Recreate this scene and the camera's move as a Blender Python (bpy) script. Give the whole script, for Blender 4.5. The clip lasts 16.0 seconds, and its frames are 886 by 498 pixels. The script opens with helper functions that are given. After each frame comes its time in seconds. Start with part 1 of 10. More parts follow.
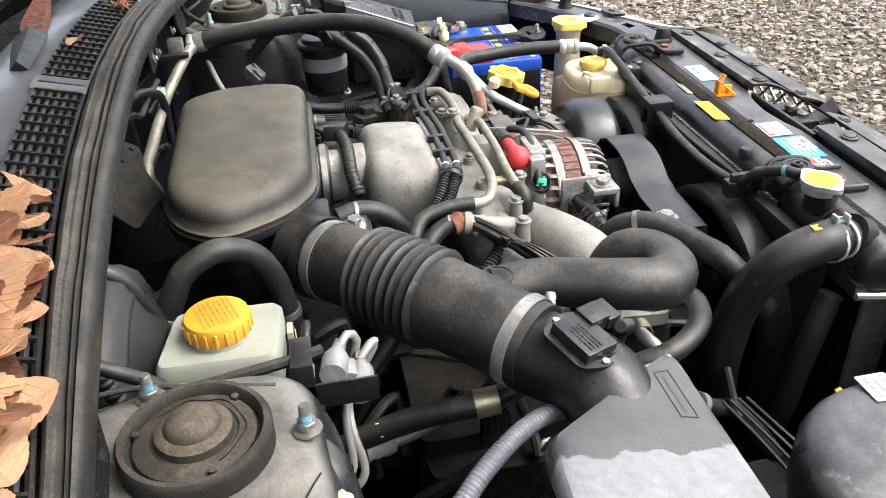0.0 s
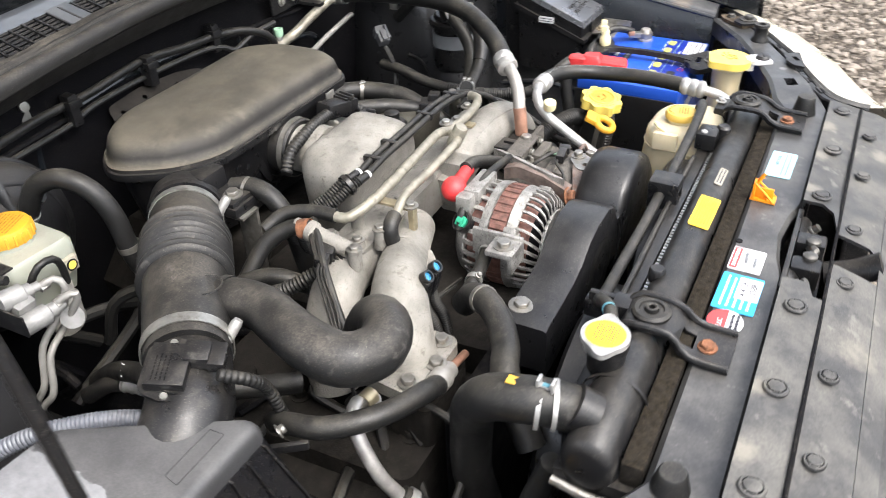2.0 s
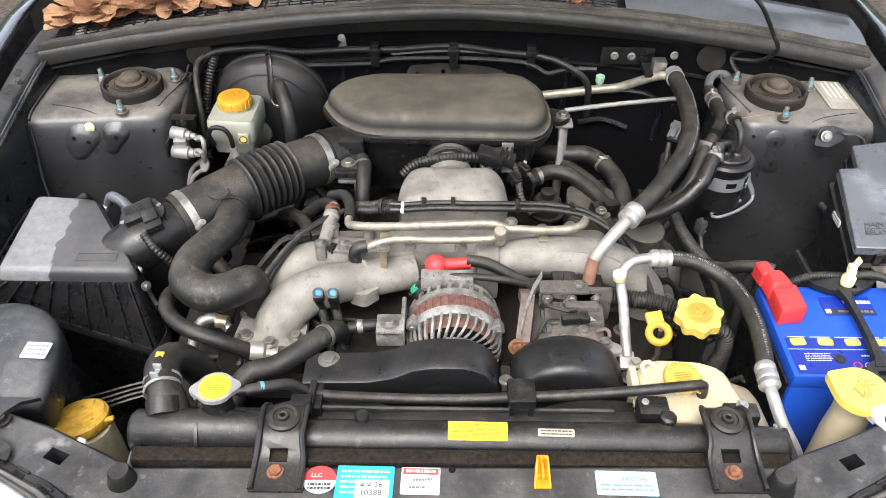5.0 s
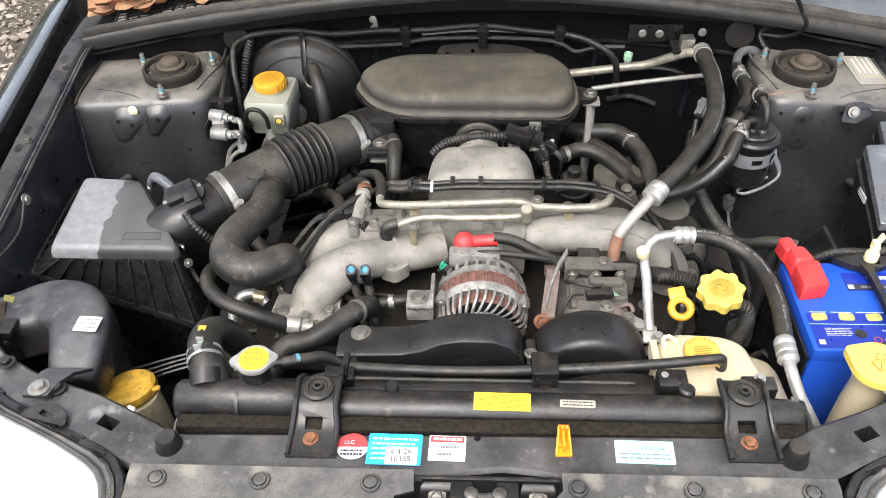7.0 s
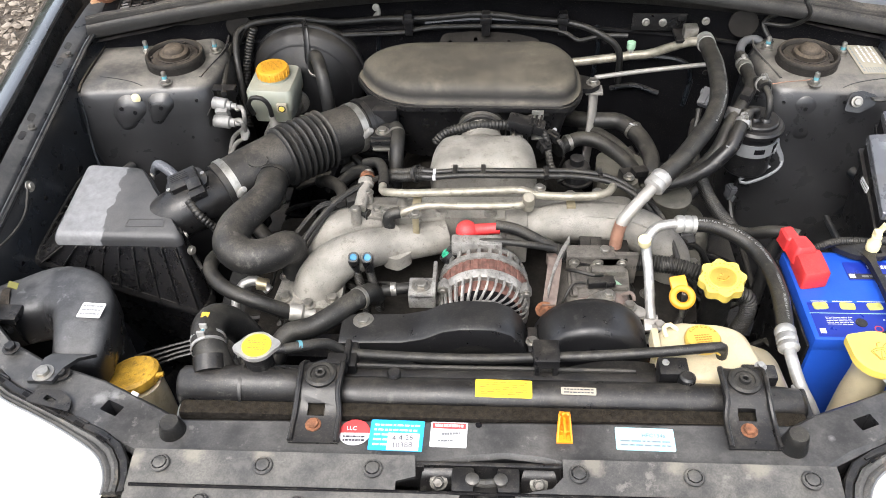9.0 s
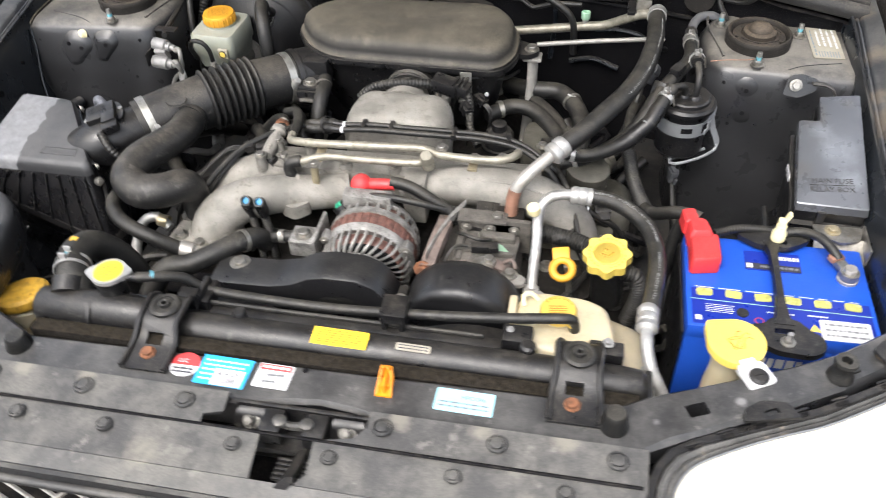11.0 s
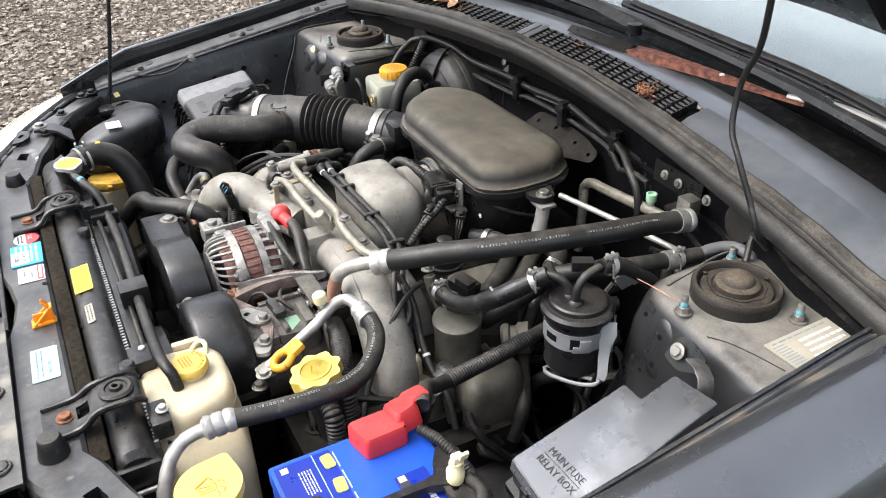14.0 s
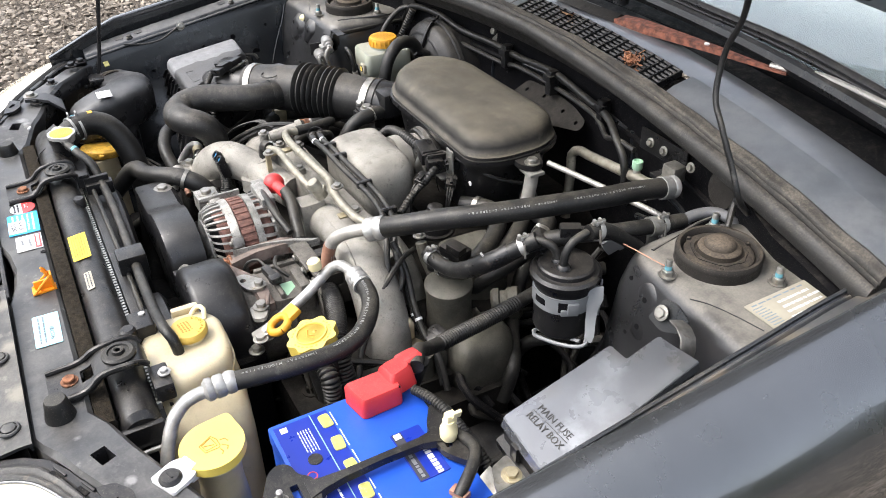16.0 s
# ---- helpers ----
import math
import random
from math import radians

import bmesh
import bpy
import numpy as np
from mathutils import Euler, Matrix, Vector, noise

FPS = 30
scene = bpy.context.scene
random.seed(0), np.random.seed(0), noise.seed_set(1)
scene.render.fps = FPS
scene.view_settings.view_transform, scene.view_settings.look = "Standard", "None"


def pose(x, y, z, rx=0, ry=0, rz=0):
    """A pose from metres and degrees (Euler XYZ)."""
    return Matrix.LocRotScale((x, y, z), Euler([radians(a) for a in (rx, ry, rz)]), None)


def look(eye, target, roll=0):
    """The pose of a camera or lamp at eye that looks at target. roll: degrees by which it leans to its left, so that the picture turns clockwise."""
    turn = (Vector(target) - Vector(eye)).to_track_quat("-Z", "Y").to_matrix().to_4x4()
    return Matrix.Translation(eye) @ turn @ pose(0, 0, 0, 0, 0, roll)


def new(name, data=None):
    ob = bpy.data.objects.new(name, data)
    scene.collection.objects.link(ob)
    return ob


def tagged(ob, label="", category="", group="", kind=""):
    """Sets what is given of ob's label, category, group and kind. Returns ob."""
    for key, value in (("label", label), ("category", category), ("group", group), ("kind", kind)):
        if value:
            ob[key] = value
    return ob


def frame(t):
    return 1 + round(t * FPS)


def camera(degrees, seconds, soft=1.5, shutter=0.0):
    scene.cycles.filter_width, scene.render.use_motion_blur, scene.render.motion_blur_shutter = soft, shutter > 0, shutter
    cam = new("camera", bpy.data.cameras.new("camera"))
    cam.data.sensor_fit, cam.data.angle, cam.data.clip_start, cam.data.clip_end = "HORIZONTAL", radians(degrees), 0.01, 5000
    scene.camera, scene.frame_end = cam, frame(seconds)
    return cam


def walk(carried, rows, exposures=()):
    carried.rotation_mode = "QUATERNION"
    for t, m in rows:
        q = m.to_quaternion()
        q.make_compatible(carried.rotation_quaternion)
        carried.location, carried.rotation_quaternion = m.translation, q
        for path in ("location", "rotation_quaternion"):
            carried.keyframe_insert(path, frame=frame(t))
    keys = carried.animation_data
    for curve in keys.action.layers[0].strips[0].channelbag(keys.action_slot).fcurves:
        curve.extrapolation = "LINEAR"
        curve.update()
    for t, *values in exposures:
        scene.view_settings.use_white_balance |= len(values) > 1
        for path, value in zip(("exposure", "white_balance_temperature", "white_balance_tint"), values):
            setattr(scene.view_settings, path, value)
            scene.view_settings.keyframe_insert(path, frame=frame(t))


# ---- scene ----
cam = camera(57.2, 16.0, 0.9, 0.3)
PATH = [
    (0, (-0.998, 0.646, 1.215), (0.685, 0.373, 0.169), -3.0),
    (0.5, (-1.004, 0.574, 1.223), (0.684, 0.424, 0.16), -4.6),
    (1, (-1.012, 0.344, 1.237), (0.666, 0.471, 0.156), -4.4),
    (1.5, (-0.968, 0.129, 1.259), (0.639, 0.597, 0.163), -3.7),
    (2, (-0.834, -0.037, 1.276), (0.613, 0.74, 0.135), -2.4),
    (2.5, (-0.679, -0.222, 1.341), (0.447, 0.934, 0.159), -2.0),
    (3, (-0.477, -0.398, 1.427), (0.235, 1.016, 0.205), 0.4),
    (3.5, (-0.267, -0.444, 1.45), (0.137, 1.067, 0.203), 1.9),
    (6, (0.009, -0.548, 1.563), (-0.07, 0.953, 0.244), -1.2),
    (6.5, (0.005, -0.547, 1.563), (-0.089, 0.942, 0.231), -1.7),
    (7, (0.006, -0.545, 1.56), (-0.095, 0.936, 0.219), -2.1),
    (7.5, (0.003, -0.549, 1.561), (-0.099, 0.925, 0.214), -2.2),
    (8, (0.003, -0.55, 1.562), (-0.099, 0.918, 0.208), -2.1),
    (10.5, (0.058, -0.548, 1.536), (-0.096, 0.908, 0.173), -2.7),
    (11, (0.294, -0.535, 1.509), (-0.011, 0.882, 0.131), -2.3),
    (11.5, (0.493, -0.448, 1.452), (0.029, 0.934, 0.083), -1.3),
    (12, (0.686, -0.303, 1.415), (-0.029, 0.999, 0.077), -0.1),
    (12.5, (0.87, -0.157, 1.392), (-0.161, 0.976, 0.105), 1.2),
    (13, (0.981, -0.064, 1.405), (-0.314, 0.876, 0.204), 0.4),
    (13.5, (1.023, 0.014, 1.391), (-0.399, 0.878, 0.281), -0.6),
    (14, (1.102, 0.086, 1.379), (-0.402, 0.865, 0.316), -1.2),
    (14.5, (1.138, 0.078, 1.391), (-0.385, 0.801, 0.316), -2.0),
    (15, (1.135, 0.074, 1.39), (-0.359, 0.814, 0.284), -1.5),
    (15.5, (1.124, 0.072, 1.39), (-0.346, 0.834, 0.267), -1.1),
    (16, (1.121, 0.069, 1.392), (-0.331, 0.855, 0.264), -0.9),
]
walk(cam, [(t, look(eye, target, roll)) for t, eye, target, roll in PATH], exposures=[(0.0, 1.19), (1.0, 1.26), (2.0, 1.13), (3.5, 0.90), (7.0, 0.87), (10.5, 0.85), (11.5, 0.75), (12.0, 0.83), (13.0, 0.97), (14.5, 1.01), (16.0, 1.01)])

# overcast daylight, with the open hood overhead
world = bpy.data.worlds.new("sky")
scene.world = world
world.use_nodes = True
_n = world.node_tree.nodes
_sky = _n.new("ShaderNodeTexSky")
_sky.sky_type = "NISHITA"
_sky.sun_disc = False
_sky.sun_elevation, _sky.sun_rotation = radians(58), radians(200)
_sky.dust_density, _sky.air_density, _sky.ozone_density = 4.0, 1.0, 1.0
_hsv = _n.new("ShaderNodeHueSaturation")
_hsv.inputs["Saturation"].default_value = 0.45
_hsv.inputs["Value"].default_value = 2.0
world.node_tree.links.new(_sky.outputs[0], _hsv.inputs["Color"])
world.node_tree.links.new(_hsv.outputs[0], _n["Background"].inputs["Color"])
_n["Background"].inputs["Strength"].default_value = 0.15
_sun = bpy.data.lights.new("sun", "SUN")
_sun.energy, _sun.angle, _sun.color = 0.9, radians(35), (0.975, 0.985, 1.0)
sun = new("sun", _sun)
sun.matrix_world = look((-1.0, -2.6, 5.0), (0, 0.3, 0.7))

# ---- materials ----


def surf(name, col, rough=0.6, metal=0.0, dust=0.0, dust_col=(0.20, 0.175, 0.14), var=0.18, scale=18.0,
         bump=0.12, fine=420.0, coat=0.0, spots=0.0, spot_col=(0.3, 0.3, 0.3), spot_scale=9.0, sub=0.0, islands=0.0, grit=1.0, spec=0.5, pits=0.0, level=0.1, even=0.22):
    """A worn engine-bay surface: uneven colour, fine grain, dust on upward faces, and pale or rusty spots."""
    m = bpy.data.materials.new(name)
    m.use_nodes = True
    nt = m.node_tree
    N, L = nt.nodes, nt.links
    b = N["Principled BSDF"]
    geo = N.new("ShaderNodeNewGeometry")

    def noise_at(s, detail=4.0, rg=0.55):
        t = N.new("ShaderNodeTexNoise")
        t.inputs["Scale"].default_value, t.inputs["Detail"].default_value, t.inputs["Roughness"].default_value = s, detail, rg
        L.new(geo.outputs["Position"], t.inputs["Vector"])
        return t.outputs["Fac"]

    def ramp(src, lo, hi, a=0.0, z=1.0):
        r = N.new("ShaderNodeMapRange")
        r.interpolation_type = "SMOOTHSTEP"
        for k, v in zip(("From Min", "From Max", "To Min", "To Max"), (lo, hi, a, z)):
            r.inputs[k].default_value = v
        L.new(src, r.inputs["Value"])
        return r.outputs["Result"]

    def mix(fac, a, c):
        x = N.new("ShaderNodeMix")
        x.data_type = "RGBA"
        if isinstance(fac, float):
            x.inputs["Factor"].default_value = fac
        else:
            L.new(fac, x.inputs["Factor"])
        for sock, v in ((x.inputs[6], a), (x.inputs[7], c)):
            if isinstance(v, tuple):
                sock.default_value = (*v, 1)
            else:
                L.new(v, sock)
        return x.outputs[2]

    def mul(a, c):
        x = N.new("ShaderNodeMath")
        x.operation = "MULTIPLY"
        for sock, v in zip(x.inputs, (a, c)):
            if isinstance(v, float):
                sock.default_value = v
            else:
                L.new(v, sock)
        return x.outputs[0]

    wide, grain = noise_at(scale), noise_at(fine, 3.0, 0.6)
    dark = tuple(max(0.0, c * (1 - var)) for c in col)
    light = tuple(min(1.0, c * (1 + var)) for c in col)
    colour = mix(ramp(wide, 0.3, 0.7), dark, light)
    if islands:
        rnd = mul(geo.outputs["Random Per Island"], islands)
        colour = mix(rnd, colour, tuple(min(1.0, c * 2.6 + 0.05) for c in col))
    rg = ramp(noise_at(scale * 2.7), 0.25, 0.75, max(0.05, rough - 0.1), min(1.0, rough + 0.1))
    if spots:
        k = ramp(noise_at(spot_scale, 7.0, 0.68), 0.62 - 0.12 * spots, 0.70 - 0.08 * spots)
        colour = mix(mul(k, min(1.0, 0.35 + 0.6 * spots)), colour, spot_col)
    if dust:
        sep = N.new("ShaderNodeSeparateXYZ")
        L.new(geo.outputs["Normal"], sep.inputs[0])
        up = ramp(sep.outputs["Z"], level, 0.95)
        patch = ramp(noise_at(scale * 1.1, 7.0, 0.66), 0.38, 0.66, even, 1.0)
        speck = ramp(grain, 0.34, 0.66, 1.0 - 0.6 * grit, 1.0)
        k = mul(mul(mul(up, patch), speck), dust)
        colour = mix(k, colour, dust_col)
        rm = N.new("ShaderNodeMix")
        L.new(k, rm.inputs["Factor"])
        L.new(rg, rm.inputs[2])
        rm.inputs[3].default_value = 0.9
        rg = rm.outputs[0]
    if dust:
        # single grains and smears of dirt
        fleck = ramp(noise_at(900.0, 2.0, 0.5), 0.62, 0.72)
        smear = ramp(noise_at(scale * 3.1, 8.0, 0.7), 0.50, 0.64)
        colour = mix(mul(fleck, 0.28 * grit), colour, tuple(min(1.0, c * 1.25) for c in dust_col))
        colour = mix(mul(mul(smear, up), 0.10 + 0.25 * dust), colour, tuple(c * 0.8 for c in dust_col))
    if pits:
        # dark pores and grime caught in the rough casting
        pore = ramp(noise_at(520.0, 3.0, 0.6), 0.55, 0.63)
        grime = ramp(noise_at(46.0, 6.0, 0.7), 0.40, 0.70, 0.35, 1.0)
        colour = mix(mul(mul(pore, grime), pits), colour, tuple(c * 0.16 for c in col))
    L.new(colour, b.inputs["Base Color"])
    L.new(rg, b.inputs["Roughness"])
    b.inputs["Metallic"].default_value = metal
    b.inputs["Specular IOR Level"].default_value = spec
    if coat:
        b.inputs["Coat Weight"].default_value, b.inputs["Coat Roughness"].default_value = coat, 0.12
    if sub:
        b.inputs["Subsurface Weight"].default_value, b.inputs["Subsurface Radius"].default_value = sub, (0.01, 0.008, 0.005)
    if bump:
        bp = N.new("ShaderNodeBump")
        bp.inputs["Strength"].default_value, bp.inputs["Distance"].default_value = bump, 0.002
        L.new(grain, bp.inputs["Height"])
        L.new(bp.outputs[0], b.inputs["Normal"])
    return m


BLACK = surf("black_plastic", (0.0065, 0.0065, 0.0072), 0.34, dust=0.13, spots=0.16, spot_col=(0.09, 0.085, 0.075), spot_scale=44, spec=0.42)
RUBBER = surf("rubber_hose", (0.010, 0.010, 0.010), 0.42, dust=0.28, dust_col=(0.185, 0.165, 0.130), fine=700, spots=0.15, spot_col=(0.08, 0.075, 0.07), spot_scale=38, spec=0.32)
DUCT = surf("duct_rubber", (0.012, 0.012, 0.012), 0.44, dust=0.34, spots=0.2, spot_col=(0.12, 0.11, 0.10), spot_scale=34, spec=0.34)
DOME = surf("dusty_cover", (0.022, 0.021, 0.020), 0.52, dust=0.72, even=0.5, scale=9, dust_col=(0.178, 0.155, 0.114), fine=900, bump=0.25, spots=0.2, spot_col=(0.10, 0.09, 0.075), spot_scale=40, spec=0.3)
# near-black with hardly any gloss, standing in for shade in gaps and holes
SHADOWED = surf("shade_black", (0.005, 0.005, 0.006), 0.55, dust=0.04, spec=0.06)
# taken almost to black so the engine's shaded gaps read dark
ENGINE = surf("dirty_shaded_engine", (0.013, 0.0115, 0.010), 0.7, dust=0.10, dust_col=(0.085, 0.073, 0.058), var=0.4, scale=40, spots=0.4, spot_col=(0.03, 0.026, 0.02), spot_scale=30, bump=0.3, spec=0.15)
CAST = surf("cast_aluminium", (0.245, 0.230, 0.202), 0.56, metal=0.25, dust=0.15, var=0.26, scale=22, bump=0.55, fine=900, pits=0.42, spots=0.45, spot_col=(0.12, 0.105, 0.085), spot_scale=70)
ALTERNATOR = surf("dull_alternator_metal", (0.275, 0.265, 0.245), 0.45, metal=0.45, dust=0.1, var=0.35, pits=0.8, scale=50, bump=0.4, fine=700, spots=0.5, spot_col=(0.07, 0.06, 0.05), spot_scale=60)
ALU = surf("aluminium", (0.37, 0.352, 0.322), 0.48, metal=0.55, dust=0.1, var=0.12, scale=60, bump=0.12, spots=0.2, spot_col=(0.3, 0.28, 0.25), spot_scale=40)
BRIGHT = surf("bright_fitting", (0.40, 0.39, 0.37), 0.44, metal=0.6, var=0.2, scale=70, bump=0.12, spots=0.25, spot_col=(0.28, 0.26, 0.22), spot_scale=60)
BAND = surf("dull_band", (0.36, 0.35, 0.32), 0.42, metal=0.8, var=0.25, scale=60, bump=0.1, spots=0.3, spot_col=(0.18, 0.16, 0.13), spot_scale=50)
STEEL = surf("zinc_steel", (0.30, 0.285, 0.255), 0.40, metal=0.8, var=0.2, scale=90, bump=0.1, spots=0.3, spot_col=(0.22, 0.16, 0.1), spot_scale=70)
ZINC = surf("yellow_zinc", (0.42, 0.36, 0.24), 0.42, metal=0.7, var=0.2, scale=60)
FUELPIPE = surf("plated_pipe", (0.27, 0.25, 0.20), 0.46, metal=0.45, var=0.25, scale=60, dust=0.2, spots=0.4, spot_col=(0.10, 0.085, 0.06), spot_scale=70)
RUST = surf("rust", (0.16, 0.065, 0.03), 0.85, var=0.5, scale=120, bump=0.6, spots=0.5, spot_col=(0.30, 0.12, 0.05), spot_scale=60)
RUSTY_CAST = surf("rust_tinged_cast", (0.15, 0.115, 0.098), 0.7, metal=0.2, var=0.35, scale=60, bump=0.5, spots=0.6, spot_col=(0.16, 0.075, 0.045), spot_scale=40)
COPPER = surf("tarnished_copper", (0.30, 0.16, 0.11), 0.55, metal=0.5, var=0.25, scale=50)
STATOR = surf("brown_stator", (0.13, 0.06, 0.045), 0.7, var=0.35, scale=120, bump=0.4)
YELLOW = surf("yellow_plastic", (0.60, 0.40, 0.075), 0.45, var=0.07, bump=0.05, spots=0.12, spot_col=(0.45, 0.27, 0.04), spot_scale=50)
PALE_YELLOW = surf("pale_yellow_plastic", (0.66, 0.50, 0.10), 0.45, var=0.06, bump=0.05)
ORANGE_YELLOW = surf("orange_yellow_plastic", (0.58, 0.28, 0.02), 0.5, var=0.10, bump=0.05, spots=0.3, spot_col=(0.30, 0.15, 0.03), spot_scale=80)
DIRTY_YELLOW = surf("dirty_yellow_plastic", (0.52, 0.30, 0.035), 0.6, var=0.25, scale=60, bump=0.3, spots=0.75, spot_col=(0.17, 0.085, 0.025), spot_scale=130)
EMBOSS = surf("embossed_yellow", (0.50, 0.27, 0.02), 0.5, var=0.05, bump=0)
CAP_INK = surf("worn_cap_print", (0.34, 0.17, 0.02), 0.6, var=0.2, scale=200, bump=0)
ORANGE = surf("orange_clip", (0.80, 0.27, 0.01), 0.45, var=0.05, bump=0)
RED = surf("red_rubber", (0.52, 0.028, 0.03), 0.48, var=0.12, bump=0.06, dust=0.12)
MILK = surf("milky_plastic", (0.50, 0.43, 0.285), 0.40, var=0.14, scale=14, bump=0.08, sub=0.3, dust=0.2, spots=0.35, spot_col=(0.34, 0.27, 0.16), spot_scale=22)
PALE_MILK = surf("pale_reservoir", (0.28, 0.29, 0.24), 0.42, var=0.06, bump=0.05, sub=0.2, dust=0.2)
BLUE = surf("blue_case", (0.012, 0.075, 0.46), 0.42, var=0.06, bump=0.10, fine=300)
NAVY = surf("dark_blue_label", (0.008, 0.025, 0.26), 0.35, var=0.04, bump=0)
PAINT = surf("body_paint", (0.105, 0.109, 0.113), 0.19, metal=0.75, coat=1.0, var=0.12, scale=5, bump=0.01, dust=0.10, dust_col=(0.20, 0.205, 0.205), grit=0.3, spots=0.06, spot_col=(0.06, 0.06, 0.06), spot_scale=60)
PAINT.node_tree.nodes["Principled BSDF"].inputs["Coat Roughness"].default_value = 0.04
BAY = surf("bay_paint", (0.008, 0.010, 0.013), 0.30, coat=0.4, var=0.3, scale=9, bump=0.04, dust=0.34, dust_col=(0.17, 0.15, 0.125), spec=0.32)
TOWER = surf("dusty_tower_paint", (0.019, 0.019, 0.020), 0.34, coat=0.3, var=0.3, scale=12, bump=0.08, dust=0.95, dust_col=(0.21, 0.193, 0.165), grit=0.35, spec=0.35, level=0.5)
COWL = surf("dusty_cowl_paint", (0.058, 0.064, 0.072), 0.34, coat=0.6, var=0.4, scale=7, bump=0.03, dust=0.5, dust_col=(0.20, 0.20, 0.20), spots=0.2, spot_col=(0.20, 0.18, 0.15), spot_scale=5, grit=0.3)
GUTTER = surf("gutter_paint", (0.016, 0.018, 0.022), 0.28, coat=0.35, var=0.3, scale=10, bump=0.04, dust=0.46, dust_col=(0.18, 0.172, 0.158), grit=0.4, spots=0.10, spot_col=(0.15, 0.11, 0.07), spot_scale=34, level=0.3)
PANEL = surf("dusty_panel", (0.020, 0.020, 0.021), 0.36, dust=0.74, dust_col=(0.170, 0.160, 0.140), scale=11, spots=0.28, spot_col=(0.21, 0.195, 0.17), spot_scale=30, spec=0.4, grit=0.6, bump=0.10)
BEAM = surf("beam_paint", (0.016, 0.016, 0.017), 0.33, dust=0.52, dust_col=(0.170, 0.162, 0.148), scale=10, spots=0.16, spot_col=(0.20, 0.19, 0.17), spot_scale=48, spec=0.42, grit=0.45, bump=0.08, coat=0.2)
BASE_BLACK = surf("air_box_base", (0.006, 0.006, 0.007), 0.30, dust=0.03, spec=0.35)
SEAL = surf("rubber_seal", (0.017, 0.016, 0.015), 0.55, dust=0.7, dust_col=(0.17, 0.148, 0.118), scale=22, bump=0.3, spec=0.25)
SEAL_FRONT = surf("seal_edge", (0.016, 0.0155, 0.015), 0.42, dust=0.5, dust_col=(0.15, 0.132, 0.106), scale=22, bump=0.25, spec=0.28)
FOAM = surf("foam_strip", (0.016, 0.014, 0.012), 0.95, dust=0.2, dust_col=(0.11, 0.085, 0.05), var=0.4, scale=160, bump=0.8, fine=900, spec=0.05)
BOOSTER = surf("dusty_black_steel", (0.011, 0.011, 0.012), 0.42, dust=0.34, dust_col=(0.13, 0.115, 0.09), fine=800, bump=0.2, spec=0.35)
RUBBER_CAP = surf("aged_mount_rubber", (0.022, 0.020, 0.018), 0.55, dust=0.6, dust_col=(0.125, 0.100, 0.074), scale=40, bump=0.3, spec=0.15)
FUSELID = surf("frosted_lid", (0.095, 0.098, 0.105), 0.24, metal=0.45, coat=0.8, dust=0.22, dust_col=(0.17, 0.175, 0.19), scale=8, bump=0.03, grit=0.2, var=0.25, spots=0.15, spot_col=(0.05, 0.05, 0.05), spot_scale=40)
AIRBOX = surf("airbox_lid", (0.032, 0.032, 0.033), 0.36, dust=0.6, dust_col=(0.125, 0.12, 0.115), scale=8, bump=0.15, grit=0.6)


def water_mark(m, x_edge, tone):
    """A pale dried-water patch with a ragged edge on one side of a lid."""
    nt = m.node_tree
    N, L = nt.nodes, nt.links
    b = N["Principled BSDF"]
    old = b.inputs["Base Color"].links[0].from_socket
    geo, sep, noi = N.new("ShaderNodeNewGeometry"), N.new("ShaderNodeSeparateXYZ"), N.new("ShaderNodeTexNoise")
    noi.inputs["Scale"].default_value, noi.inputs["Detail"].default_value = 34.0, 6.0
    L.new(geo.outputs["Position"], sep.inputs[0])
    L.new(geo.outputs["Position"], noi.inputs["Vector"])
    wob, rng, mx = N.new("ShaderNodeMath"), N.new("ShaderNodeMapRange"), N.new("ShaderNodeMix")
    wob.operation = "MULTIPLY_ADD"
    wob.inputs[1].default_value, wob.inputs[2].default_value = 0.035, -0.0175
    L.new(noi.outputs["Fac"], wob.inputs[0])
    add = N.new("ShaderNodeMath")
    L.new(sep.outputs["X"], add.inputs[0])
    L.new(wob.outputs[0], add.inputs[1])
    for k, v in zip(("From Min", "From Max", "To Min", "To Max"), (x_edge, x_edge + 0.002, 1.0, 0.0)):
        rng.inputs[k].default_value = v
    L.new(add.outputs[0], rng.inputs["Value"])
    mx.data_type = "RGBA"
    fine, cover = N.new("ShaderNodeTexNoise"), N.new("ShaderNodeMath")
    fine.inputs["Scale"].default_value, fine.inputs["Detail"].default_value, fine.inputs["Roughness"].default_value = 60.0, 8.0, 0.75
    L.new(geo.outputs["Position"], fine.inputs["Vector"])
    cover.operation = "MULTIPLY"
    L.new(rng.outputs[0], cover.inputs[0])
    L.new(fine.outputs["Fac"], cover.inputs[1])
    L.new(cover.outputs[0], mx.inputs["Factor"])
    L.new(old, mx.inputs[6])
    mx.inputs[7].default_value = (*tone, 1)
    L.new(mx.outputs[2], b.inputs["Base Color"])




